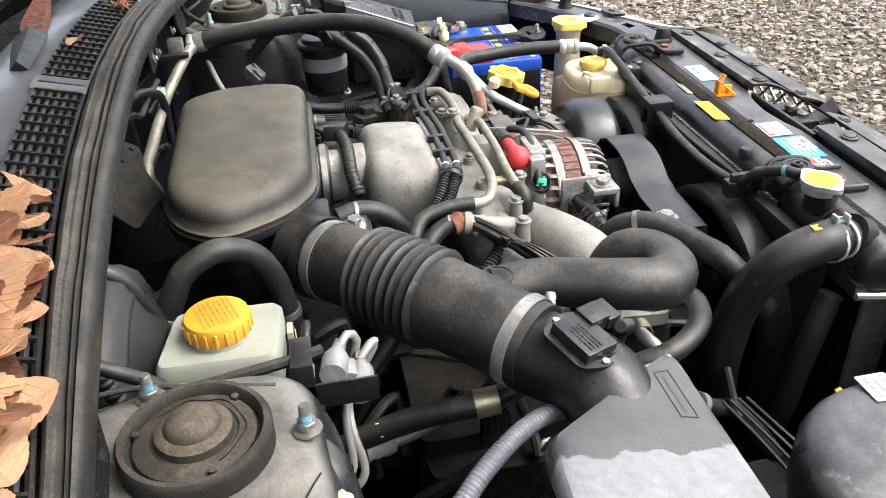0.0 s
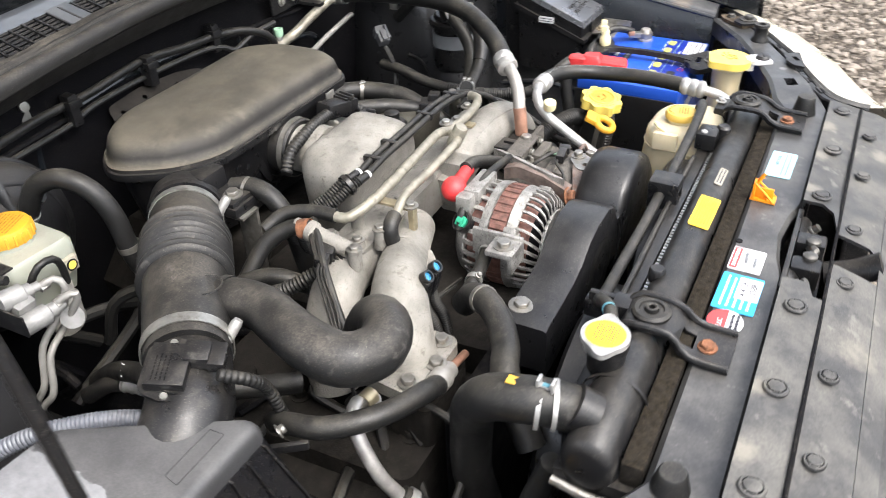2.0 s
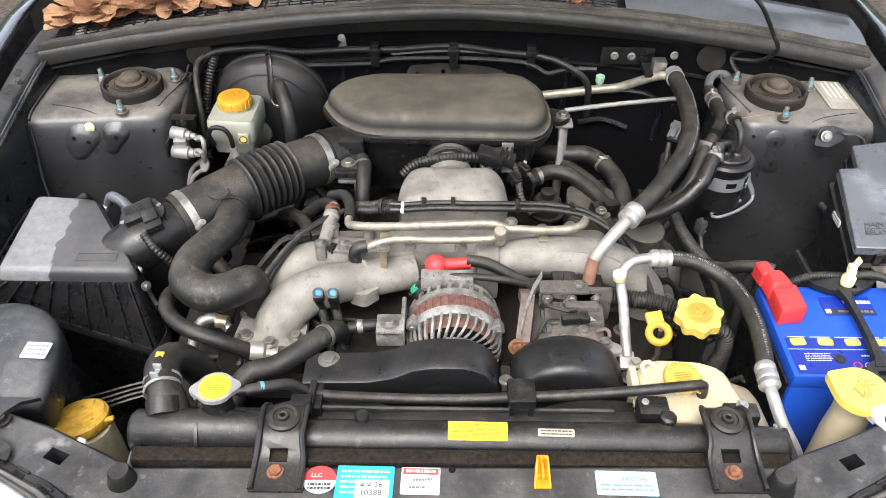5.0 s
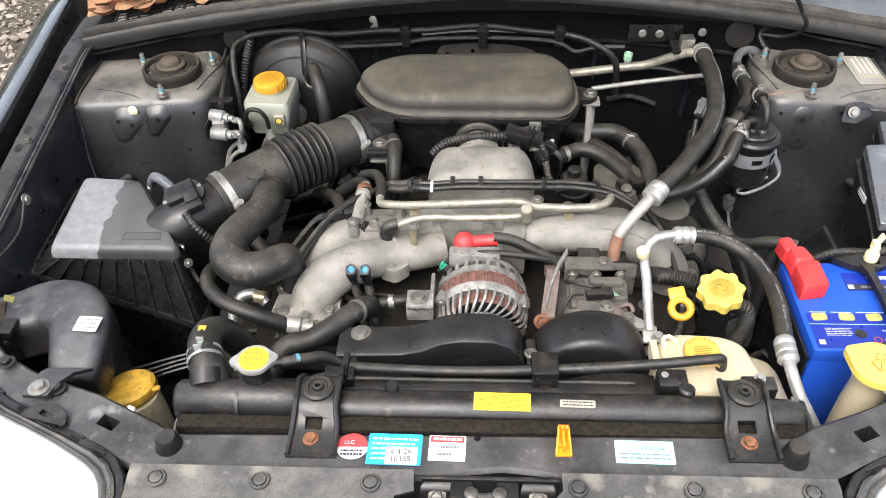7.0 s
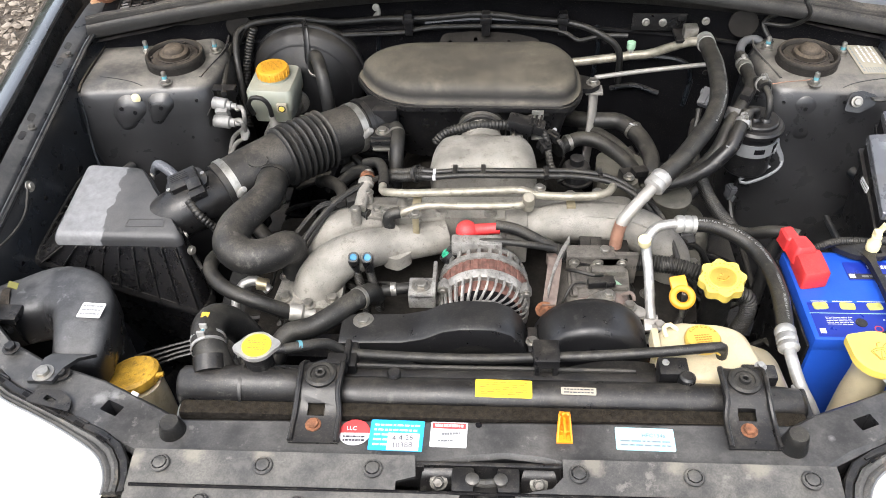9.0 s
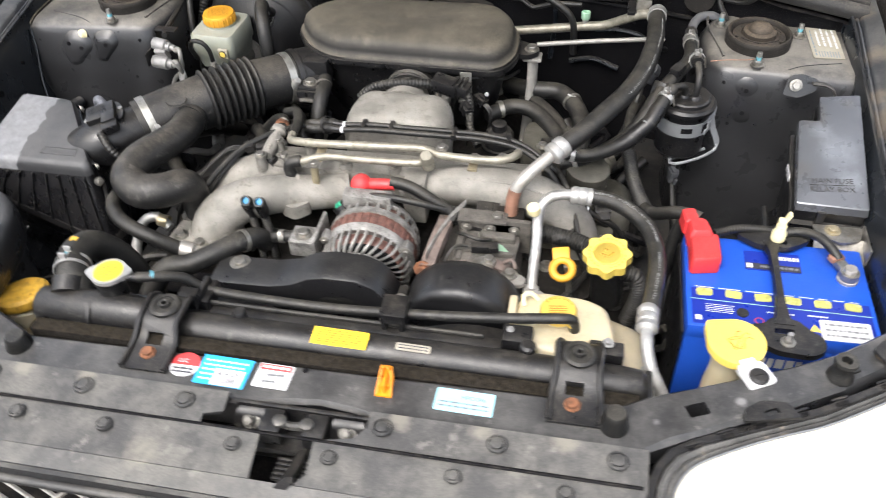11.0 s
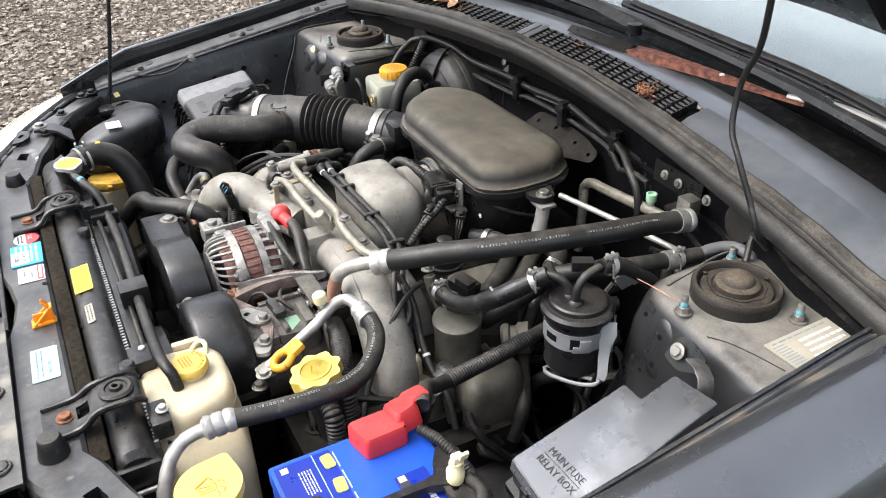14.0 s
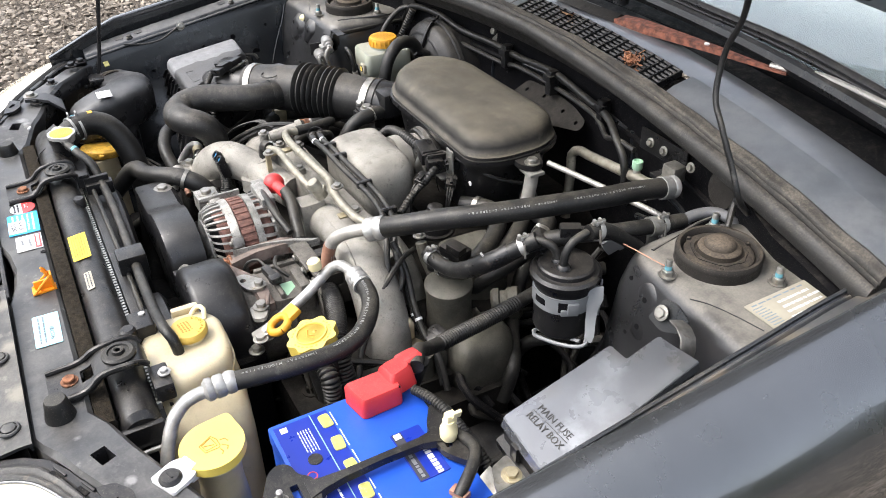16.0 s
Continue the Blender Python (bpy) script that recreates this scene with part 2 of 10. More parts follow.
def stain(m, places, tone, strength=0.8):
    """Ragged round stains or sheen patches at the given (x, y, z, radius)."""
    nt = m.node_tree
    N, L = nt.nodes, nt.links
    b = N["Principled BSDF"]
    geo, noi = N.new("ShaderNodeNewGeometry"), N.new("ShaderNodeTexNoise")
    noi.inputs["Scale"].default_value, noi.inputs["Detail"].default_value, noi.inputs["Roughness"].default_value = 55.0, 6.0, 0.7
    L.new(geo.outputs["Position"], noi.inputs["Vector"])
    for x, y, z, r in places:
        dist, wob, rng, mx = N.new("ShaderNodeVectorMath"), N.new("ShaderNodeMath"), N.new("ShaderNodeMapRange"), N.new("ShaderNodeMix")
        dist.operation, wob.operation, mx.data_type = "DISTANCE", "MULTIPLY_ADD", "RGBA"
        dist.inputs[1].default_value = (x, y, z)
        wob.inputs[1].default_value = r * 2.2
        L.new(geo.outputs["Position"], dist.inputs[0])
        L.new(noi.outputs["Fac"], wob.inputs[0])
        L.new(dist.outputs["Value"], wob.inputs[2])
        for k, v in zip(("From Min", "From Max", "To Min", "To Max"), (r * 1.5, r * 2.3, strength, 0.0)):
            rng.inputs[k].default_value = v
        L.new(wob.outputs[0], rng.inputs["Value"])
        L.new(rng.outputs[0], mx.inputs["Factor"])
        L.new(b.inputs["Base Color"].links[0].from_socket, mx.inputs[6])
        mx.inputs[7].default_value = (*tone, 1)
        L.new(mx.outputs[2], b.inputs["Base Color"])


water_mark(AIRBOX, -0.588, (0.29, 0.29, 0.295))
stain(BEAM, ((-0.472, 0.046, 0.748, 0.010), (-0.455, 0.050, 0.748, 0.007), (0.408, 0.012, 0.75, 0.005), (0.50, 0.050, 0.754, 0.006)), (0.34, 0.33, 0.32), 0.45)
stain(PANEL, ((-0.395, -0.045, 0.753, 0.012), (-0.33, -0.036, 0.754, 0.014), (-0.25, -0.034, 0.754, 0.012), (0.13, -0.034, 0.754, 0.014), (0.22, -0.036, 0.754, 0.012), (0.31, -0.034, 0.754, 0.014), (-0.15, -0.115, 0.745, 0.02), (0.28, -0.11, 0.745, 0.016)), (0.25, 0.225, 0.18), 0.5)
stain(GUTTER, ((0.728, 0.545, 0.815, 0.030), (0.722, 0.60, 0.82, 0.016), (0.735, 0.690, 0.835, 0.020), (0.722, 0.265, 0.765, 0.020), (0.722, 0.80, 0.855, 0.022)), (0.19, 0.15, 0.105), 0.45)
# pale lid patches stand in for the sky's sheen on the frosted plastic
stain(FUSELID, ((0.662, 0.500, 0.785, 0.026), (0.640, 0.535, 0.795, 0.016), (0.676, 0.455, 0.768, 0.018)), (0.26, 0.27, 0.285), 0.55)
stain(FUSELID, ((0.628, 0.560, 0.80, 0.022), (0.612, 0.47, 0.77, 0.018), (0.680, 0.585, 0.81, 0.014)), (0.12, 0.115, 0.11), 0.55)
TAN_CAP = surf("tan_dusty_cap", (0.035, 0.029, 0.023), 0.55, dust=0.75, dust_col=(0.155, 0.122, 0.088), scale=60, bump=0.3, spec=0.15, even=0.5)
PAPER = surf("white_label", (0.60, 0.59, 0.585), 0.55, var=0.05, bump=0)
OLD_PAPER = surf("old_label", (0.33, 0.30, 0.235), 0.5, var=0.12, scale=30, bump=0)
INK = surf("ink", (0.03, 0.03, 0.04), 0.6, var=0.02, bump=0)
HOSE_INK = surf("worn_hose_print", (0.23, 0.23, 0.22), 0.6, var=0.3, scale=200, bump=0)
WHITE_INK = surf("white_print", (0.62, 0.62, 0.62), 0.6, var=0.02, bump=0)
PRINT = surf("faded_print", (0.16, 0.20, 0.23), 0.6, var=0.1, bump=0)
CYAN = surf("pale_cyan_label", (0.35, 0.66, 0.74), 0.5, var=0.08, bump=0)
SKY = surf("blue_label", (0.03, 0.36, 0.66), 0.45, var=0.06, bump=0)
REDLABEL = surf("red_label", (0.55, 0.05, 0.05), 0.5, var=0.06, bump=0)
CAP_LABEL = surf("warning_label", (0.85, 0.56, 0.03), 0.45, var=0.05, bump=0)
GREEN = surf("green_plastic", (0.03, 0.30, 0.17), 0.45, var=0.1, bump=0)
PALE_GREEN = surf("pale_green_cap", (0.30, 0.48, 0.33), 0.45, var=0.1, bump=0)
TEAL = surf("teal_thread", (0.13, 0.34, 0.40), 0.5, metal=0.3, var=0.2, bump=0.1)
WORN_STEEL = surf("worn_dark_steel", (0.10, 0.096, 0.088), 0.45, metal=0.6, var=0.3, scale=90, bump=0.2, dust=0.2, spots=0.4, spot_col=(0.05, 0.035, 0.025), spot_scale=80)
TIP = surf("blue_tip", (0.04, 0.22, 0.40), 0.45, var=0.1, bump=0)
GRIP = surf("blue_grip", (0.10, 0.32, 0.52), 0.55, var=0.08, bump=0.05)
LAMP = surf("clouded_lens", (0.70, 0.64, 0.50), 0.22, var=0.08, scale=5, coat=0.6, bump=0.0)
GASKET = surf("dusty_grey_gasket", (0.045, 0.044, 0.042), 0.55, dust=0.6, dust_col=(0.19, 0.18, 0.165), scale=26, bump=0.2, spots=0.25, spot_col=(0.24, 0.20, 0.15), spot_scale=30, spec=0.3)
CONDUIT = surf("pale_grey_conduit", (0.12, 0.127, 0.145), 0.36, var=0.15, dust=0.1)
GREY_BAND = surf("grey_band", (0.20, 0.205, 0.21), 0.5, metal=0.3, var=0.1, bump=0.05)
CREAM = surf("cream_connector", (0.70, 0.62, 0.36), 0.5, var=0.06, bump=0)
GLOSS = surf("glossy_black_cover", (0.008, 0.008, 0.009), 0.34, dust=0.15, dust_col=(0.13, 0.12, 0.10), spots=0.05, spot_col=(0.09, 0.085, 0.075), spot_scale=40, spec=0.45)
VALVE = surf("dull_valve_body", (0.22, 0.215, 0.205), 0.5, metal=0.35, var=0.2, scale=60, bump=0.2)
DIRTY_CAST = surf("dirty_cast", (0.105, 0.095, 0.082), 0.65, metal=0.2, var=0.35, scale=50, bump=0.6, pits=0.9, spots=0.5, spot_col=(0.06, 0.05, 0.04), spot_scale=50)
# grey upper coat is dust plus some of the sky's reflection
SNORKEL = surf("dusty_sky_tinted_snorkel", (0.016, 0.016, 0.017), 0.32, dust=0.56, dust_col=(0.175, 0.175, 0.175), scale=10, spots=0.2, spot_col=(0.20, 0.20, 0.20), spot_scale=46, spec=0.45, grit=0.5)
LINE = surf("grey_brake_line", (0.24, 0.23, 0.21), 0.5, metal=0.3, var=0.15, scale=60, dust=0.1)
OLIVE = surf("faded_tag", (0.16, 0.15, 0.04), 0.7, var=0.2, bump=0)
GREY_LOOM = surf("grey_conduit", (0.095, 0.098, 0.105), 0.6, var=0.2, dust=0.3)
WIPER = surf("rusted_wiper_arm", (0.14, 0.048, 0.028), 0.85, var=0.55, scale=90, bump=0.6, spots=0.55, spot_col=(0.03, 0.02, 0.02), spot_scale=24)
STONE = surf("gravel_stone", (0.112, 0.094, 0.074), 0.9, var=0.35, scale=70, bump=0.4, islands=0.95, spec=0.2)
SOIL = surf("gravel_bed", (0.070, 0.058, 0.046), 0.95, var=0.5, scale=55, bump=1.0, fine=160, spots=0.5, spot_col=(0.17, 0.16, 0.15), spot_scale=60, spec=0.1)
LEAF = surf("dry_leaf", (0.64, 0.40, 0.235), 0.6, var=0.16, scale=26, bump=0.25, fine=260, spots=0.12, spot_col=(0.26, 0.11, 0.05), spot_scale=30)
LEAF_VEIN = surf("leaf_vein", (0.50, 0.28, 0.145), 0.6, var=0.1, bump=0)
LEAF_DARK = surf("dark_dry_leaf", (0.26, 0.115, 0.06), 0.8, var=0.4, scale=35, bump=0.2)


def glass(name, tint):
    m = bpy.data.materials.new(name)
    m.use_nodes = True
    b = m.node_tree.nodes["Principled BSDF"]
    b.inputs["Base Color"].default_value = (*tint, 1)
    b.inputs["Roughness"].default_value, b.inputs["IOR"].default_value = 0.03, 1.7
    # part diffuse: the pale tint stands in for some of the reflected sky
    b.inputs["Transmission Weight"].default_value = 0.74
    return m


GLASS = glass("windscreen_glass", (0.66, 0.78, 0.78))

# ---- shaping helpers ----


def part(name, bm, mat, parent=None, label="", sharp=38.0):
    """One bmesh as one mesh object, in world places, under a thing or a part."""
    bmesh.ops.recalc_face_normals(bm, faces=bm.faces)
    me = bpy.data.meshes.new(name)
    if parent is None:
        xs = [v.co for v in bm.verts]
        at = Vector(((min(v.x for v in xs) + max(v.x for v in xs)) / 2, (min(v.y for v in xs) + max(v.y for v in xs)) / 2, min(v.z for v in xs)))
        bmesh.ops.translate(bm, verts=bm.verts, vec=-at)
    bm.to_mesh(me)
    bm.free()
    me.materials.append(mat)
    me.polygons.foreach_set("use_smooth", [True] * len(me.polygons))
    me.set_sharp_from_angle(angle=radians(sharp))
    ob = new(name, me)
    if parent is None:
        ob.location = at
    else:
        ob.parent = parent
        if parent.type == "EMPTY":
            ob.matrix_parent_inverse = Matrix.Translation(parent.location).inverted()
    if label:
        ob["label"] = label
    return ob


def thing(name, at, label, category, group="", kind=""):
    ob = new(name)
    ob.empty_display_size = 0.02
    ob.location = at
    return tagged(ob, label, category, group, kind)


def moved(bm, m):
    bmesh.ops.transform(bm, matrix=m, verts=bm.verts)
    return bm


def join(*bms):
    out = bms[0]
    for b in bms[1:]:
        me = bpy.data.meshes.new("joined")
        b.to_mesh(me)
        b.free()
        out.from_mesh(me)
        bpy.data.meshes.remove(me)
    return out


def soften(bm, width, segments=2, angle=30.0):
    if width > 0:
        edges = [e for e in bm.edges if len(e.link_faces) == 2 and e.calc_face_angle(0) > radians(angle)]
        bmesh.ops.bevel(bm, geom=edges, offset=width, segments=segments, profile=0.6, affect="EDGES", clamp_overlap=True)
    return bm


def box(x0, x1, y0, y1, z0, z1, bev=0.003, seg=2):
    bm = bmesh.new()
    bmesh.ops.create_cube(bm, size=1)
    bmesh.ops.transform(bm, matrix=Matrix.Translation(((x0 + x1) / 2, (y0 + y1) / 2, (z0 + z1) / 2)) @ Matrix.Diagonal((abs(x1 - x0), abs(y1 - y0), abs(z1 - z0), 1)), verts=bm.verts)
    return soften(bm, bev, seg)


def block(size, m, bev=0.002, seg=2):
    sx, sy, sz = size
    return moved(box(-sx / 2, sx / 2, -sy / 2, sy / 2, -sz / 2, sz / 2, bev, seg), m)


def prism(outline, z0, z1, bev=0.003, seg=2, m=None):
    """A polygon raised from z0 to z1 with softened edges."""
    bm = bmesh.new()
    lo = [bm.verts.new((x, y, z0)) for x, y in outline]
    hi = [bm.verts.new((x, y, z1)) for x, y in outline]
    bm.faces.new(lo[::-1])
    bm.faces.new(hi)
    n = len(outline)
    for i in range(n):
        bm.faces.new((lo[i], lo[(i + 1) % n], hi[(i + 1) % n], hi[i]))
    soften(bm, bev, seg, 25)
    return moved(bm, m) if m else bm


def loft(rings, cap=True, bev=0.0, seg=2, closed=True):
    """Skins over rings of the same number of points."""
    bm = bmesh.new()
    rows = [[bm.verts.new(p) for p in ring] for ring in rings]
    n = len(rows[0])
    for a, b in zip(rows, rows[1:]):
        for i in range(n if closed else n - 1):
            bm.faces.new((a[i], a[(i + 1) % n], b[(i + 1) % n], b[i]))
    if cap and closed:
        bm.faces.new(rows[0][::-1])
        bm.faces.new(rows[-1])
    return soften(bm, bev, seg)


def rounded(pts, radius, steps=4):
    """A closed outline with its corners rounded."""
    out, n = [], len(pts)
    for i in range(n):
        p, a, b = Vector(pts[i]), Vector(pts[i - 1]), Vector(pts[(i + 1) % n])
        r = min(radius, 0.45 * (a - p).length, 0.45 * (b - p).length)
        s, e = p + (a - p).normalized() * r, p + (b - p).normalized() * r
        for k in range(steps + 1):
            t = k / steps
            out.append(tuple((1 - t) ** 2 * s + 2 * t * (1 - t) * p + t * t * e))
    return out


def inset(pts, d):
    """The outline drawn in towards its middle by about d."""
    c = sum((Vector(p) for p in pts), Vector((0, 0))) / len(pts)
    return [tuple(Vector(p) + (c - Vector(p)).normalized() * d) for p in pts]


def pierced(bm, *cutters):
    """The shape with the cutters' shapes taken out of it."""
    obs = []
    for b in (bm,) + cutters:
        bmesh.ops.recalc_face_normals(b, faces=b.faces)
        me = bpy.data.meshes.new("blank")
        b.to_mesh(me)
        b.free()
        obs.append(new("blank", me))
    for c in obs[1:]:
        md = obs[0].modifiers.new("cut", "BOOLEAN")
        md.operation, md.solver, md.object = "DIFFERENCE", "EXACT", c
    me = bpy.data.meshes.new_from_object(obs[0].evaluated_get(bpy.context.evaluated_depsgraph_get()))
    out = bmesh.new()
    out.from_mesh(me)
    bpy.data.meshes.remove(me)
    for o in obs:
        old = o.data
        bpy.data.objects.remove(o)
        bpy.data.meshes.remove(old)
    return out


def settle(root, shift):
    """Moves every point of a thing's parts by shift(point)."""
    for ob in root.children_recursive:
        for v in ob.data.vertices:
            v.co += shift(v.co)


def lathe(profile, m=None, seg=28, cap=True):
    """A profile of (radius, height) turned about z."""
    bm = bmesh.new()
    rows = []
    for r, z in profile:
        if r < 1e-6:
            rows.append([bm.verts.new((0, 0, z))])
        else:
            rows.append([bm.verts.new((r * math.cos(2 * math.pi * i / seg), r * math.sin(2 * math.pi * i / seg), z)) for i in range(seg)])
    for a, b in zip(rows, rows[1:]):
        for i in range(seg):
            j = (i + 1) % seg
            if len(a) == 1 and len(b) > 1:
                bm.faces.new((a[0], b[j], b[i]))
            elif len(b) == 1 and len(a) > 1:
                bm.faces.new((a[i], a[j], b[0]))
            elif len(a) > 1:
                bm.faces.new((a[i], a[j], b[j], b[i]))
    if cap:
        for row, flip in ((rows[0], True), (rows[-1], False)):
            if len(row) > 1:
                bm.faces.new(row[::-1] if flip else row)
    return moved(bm, m) if m else bm


def spline(pts, step=0.008):
    """Even points along a smooth curve through pts."""
    P = [Vector(p) for p in pts]
    if len(P) == 2:
        n = max(2, int((P[1] - P[0]).length / step))
        return [P[0].lerp(P[1], i / n) for i in range(n + 1)]
    P = [2 * P[0] - P[1]] + P + [2 * P[-1] - P[-2]]
    out = []
    for a, b, c, d in zip(P, P[1:], P[2:], P[3:]):
        n = max(2, int((c - b).length / step))
        for i in range(n):
            t = i / n
            out.append(0.5 * ((2 * b) + (c - a) * t + (2 * a - 5 * b + 4 * c - d) * t * t + (3 * b - a - 3 * c + d) * t ** 3))
    return out + [P[-2]]


def pipe(pts, radius, seg=12, step=0.008, rib=0.0, pitch=0.006, smooth=True, flat=1.0, cap=True):
    """A tube along pts. radius: a number, or a list spread along it. rib: the height of its corrugation."""
    C = spline(pts, min(step, pitch / 6) if rib else step) if smooth else [Vector(p) for p in pts]
    run = [0.0]
    for a, b in zip(C, C[1:]):
        run.append(run[-1] + (b - a).length)
    total = max(run[-1], 1e-6)
    radii = radius if isinstance(radius, (list, tuple)) else [radius, radius]
    tan = [(C[min(i + 1, len(C) - 1)] - C[max(i - 1, 0)]).normalized() for i in range(len(C))]
    side = tan[0].orthogonal().normalized()
    rings = []
    for i, c in enumerate(C):
        side = (side - tan[i] * side.dot(tan[i])).normalized()
        up = tan[i].cross(side)
        u = run[i] / total * (len(radii) - 1)
        k = min(int(u), len(radii) - 2)
        r = radii[k] + (radii[k + 1] - radii[k]) * (u - k)
        if rib:
            r += rib * (2 * abs(math.sin(math.pi * run[i] / pitch)) - 1)
        rings.append([c + r * (math.cos(a) * side + flat * math.sin(a) * up) for a in (2 * math.pi * j / seg for j in range(seg))])
    return loft(rings, cap)


def axis(p, q):
    """The pose at p whose z points to q."""
    return Matrix.Translation(p) @ (Vector(q) - Vector(p)).to_track_quat("Z", "Y").to_matrix().to_4x4()


def bolt(p, r=0.007, h=0.006, washer=1.5, up=(0, 0, 1)):
    """A hexagon head on its flange."""
    m = axis(p, Vector(p) + Vector(up))
    return join(lathe([(r * washer, 0), (r * washer, 0.0015), (r * 1.02, 0.002)], m, 16), soften(lathe([(r, 0.0015), (r, h)], m, 6), 0.0007, 1))


def clamp(p, q, r, w=0.008, t=0.0015):
    """A flat band round a hose between p and q's direction."""
    m = axis(p, q)
    return lathe([(r, -w / 2), (r + t, -w / 2), (r + t, w / 2), (r, w / 2), (r, -w / 2)], m, 28, cap=False)


def letters(text, size, m, depth=0.0003):
    """Raised writing as a bmesh, middle at the pose's origin."""
    cu = bpy.data.curves.new("writing", "FONT")
    cu.body, cu.size, cu.extrude = text, size, depth
    cu.align_x, cu.align_y = "CENTER", "CENTER"
    cu.resolution_u = 2
    ob = bpy.data.objects.new("writing", cu)
    scene.collection.objects.link(ob)
    dg = bpy.context.evaluated_depsgraph_get()
    me = bpy.data.meshes.new_from_object(ob.evaluated_get(dg))
    bm = bmesh.new()
    bm.from_mesh(me)
    bpy.data.objects.remove(ob)
    bpy.data.curves.remove(cu)
    bpy.data.meshes.remove(me)
    return moved(bm, m)


def bars(m, w, h, rows, rnd, gap=0.45, depth=0.0004):
    """Rows of plain bars, as unreadable print, on a w by h field about the pose m."""
    out = bmesh.new()
    rh = h / rows
    for r in range(rows):
        x = -w / 2
        while x < w / 2 - 0.002:
            l = min(rnd.uniform(0.05, 0.2) * w, w / 2 - x)
            cy = h / 2 - (r + 0.5) * rh
            vs = [out.verts.new(m @ Vector(p)) for p in ((x, cy - rh * (1 - gap) / 2, depth), (x + l, cy - rh * (1 - gap) / 2, depth), (x + l, cy + rh * (1 - gap) / 2, depth), (x, cy + rh * (1 - gap) / 2, depth))]
            out.faces.new(vs)
            x += l + 0.03 * w
    return out


def label_on(name, parent, m, w, h, mat, text="", rows=0, ink=None, seed=1, corner=0.002):
    """A thin sticker with rows of bars."""
    o = rounded([(-w / 2, -h / 2), (w / 2, -h / 2), (w / 2, h / 2), (-w / 2, h / 2)], corner, 3)
    st = part(name, prism(o, 0, 0.0008, 0, m=m), mat, parent, text)
    if rows:
        part("print", bars(m @ Matrix.Translation((0, 0, 0.0010)), w * 0.84, h * 0.8, rows, random.Random(seed), 0.62), ink or INK, st)
    return st

# ---- ground ----
_g = bmesh.new()
bmesh.ops.create_grid(_g, x_segments=60, y_segments=60, size=40)
tagged(part("ground", _g, SOIL), "dark grey gravel ground of small loose stones", "ground", kind="structure")

# unseen dark hedge, added far round the yard to darken reflections in the paint
_h = random.Random(8)
_hg = [(11.0 + _h.uniform(-0.8, 0.8), 2.6 + _h.uniform(-0.7, 0.9)) for _ in range(90)]
HEDGE = surf("unseen_hedge", (0.035, 0.045, 0.025), 0.9, var=0.5, scale=1.6, bump=0.0, spec=0.1)
tagged(part("backdrop", loft([[(r * math.cos(a), r * math.sin(a), 0.0), (r * math.cos(a), r * math.sin(a), z), ((r + 1.2) * math.cos(a), (r + 1.2) * math.sin(a), z * 0.9), ((r + 1.2) * math.cos(a), (r + 1.2) * math.sin(a), 0.0)] for (r, z), a in zip(_hg + _hg[:1], np.linspace(0, 2 * math.pi, 91))], cap=False), HEDGE), "unseen dark green hedge, added round the yard for reflections in the paint", "hedge", kind="structure")

# ---- radiator support across the front ----
sup = thing("radiator_support", (0, 0, 0.60), "black steel radiator support beam with dust and worn paint", "car frame", kind="structure")
_front = [(-0.70, 0.150), (-0.60, 0.068), (-0.504, 0.011), (-0.424, -0.019), (-0.385, -0.032), (-0.050, -0.032), (-0.015, -0.023), (0.03, -0.018), (0.075, -0.023), (0.110, -0.032), (0.385, -0.032), (0.424, -0.014), (0.461, 0.004), (0.539, 0.045), (0.618, 0.090), (0.70, 0.145)]
_rear = [(0.70, 0.200), (0.616, 0.140), (0.561, 0.112), (0.479, 0.076), (0.40, 0.042), (0.372, 0.026), (-0.372, 0.024), (-0.40, 0.040), (-0.477, 0.076), (-0.568, 0.106), (-0.627, 0.137), (-0.70, 0.205)]


def beam_body():
    """The beam as a run of box sections from arm to arm."""
    f, r = np.array(_front), np.array(_rear[::-1])
    sect = []
    for x in sorted(set(np.round(np.concatenate([np.linspace(-0.70, 0.70, 29), f[1:-1, 0], r[1:-1, 0]]), 4))):
        a, b = float(np.interp(x, f[:, 0], f[:, 1])), float(np.interp(x, r[:, 0], r[:, 1]))
        sect.append([(x, a, 0.716), (x, a, 0.742), (x, a + 0.005, 0.7475), (x, b - 0.005, 0.748), (x, b, 0.743), (x, b, 0.716)])
    return loft(sect)


part("beam", pierced(beam_body(), *[block((0.024, 0.016, 0.08), pose(s * 0.4525, 0.0315, 0.73, 0, 0, s * 24), 0.001) for s in (-1, 1)], *[block((0.023, 0.016, 0.08), pose(x, 0.0225, 0.73), 0.001) for x in (-0.199, 0.317)]), BEAM, sup)
for s in (-1, 1):
    # apron below each arm and the bolts along it
    part("apron", prism([(s * 0.38, 0.03), (s * 0.47, 0.07), (s * 0.56, 0.108), (s * 0.56, 0.095), (s * 0.47, 0.05), (s * 0.38, 0.012)], 0.50, 0.716, 0.002), SHADOWED, sup)
    for x, y, z in ((0.533, 0.078, 0.752), (0.616, 0.117, 0.754), (0.686, 0.165, 0.757), (0.699, 0.186, 0.757))[0:4 if s < 0 else 0]:
        part("bolt", bolt((s * x, y, z), 0.0075, 0.008), BLACK, sup)
part("pin_hole", lathe([(0.004, 0), (0.004, 0.0012), (0, 0.0012)], pose(0.0, 0.018, 0.7478), 14), SHADOWED, sup)
# the middle of the beam lies lower than its arms, and a little lower on one side
zb = lambda x: 0.7390 + 0.018 * x
arm = lambda x: min(1.0, max(0.0, (abs(x) - 0.385) / 0.075))


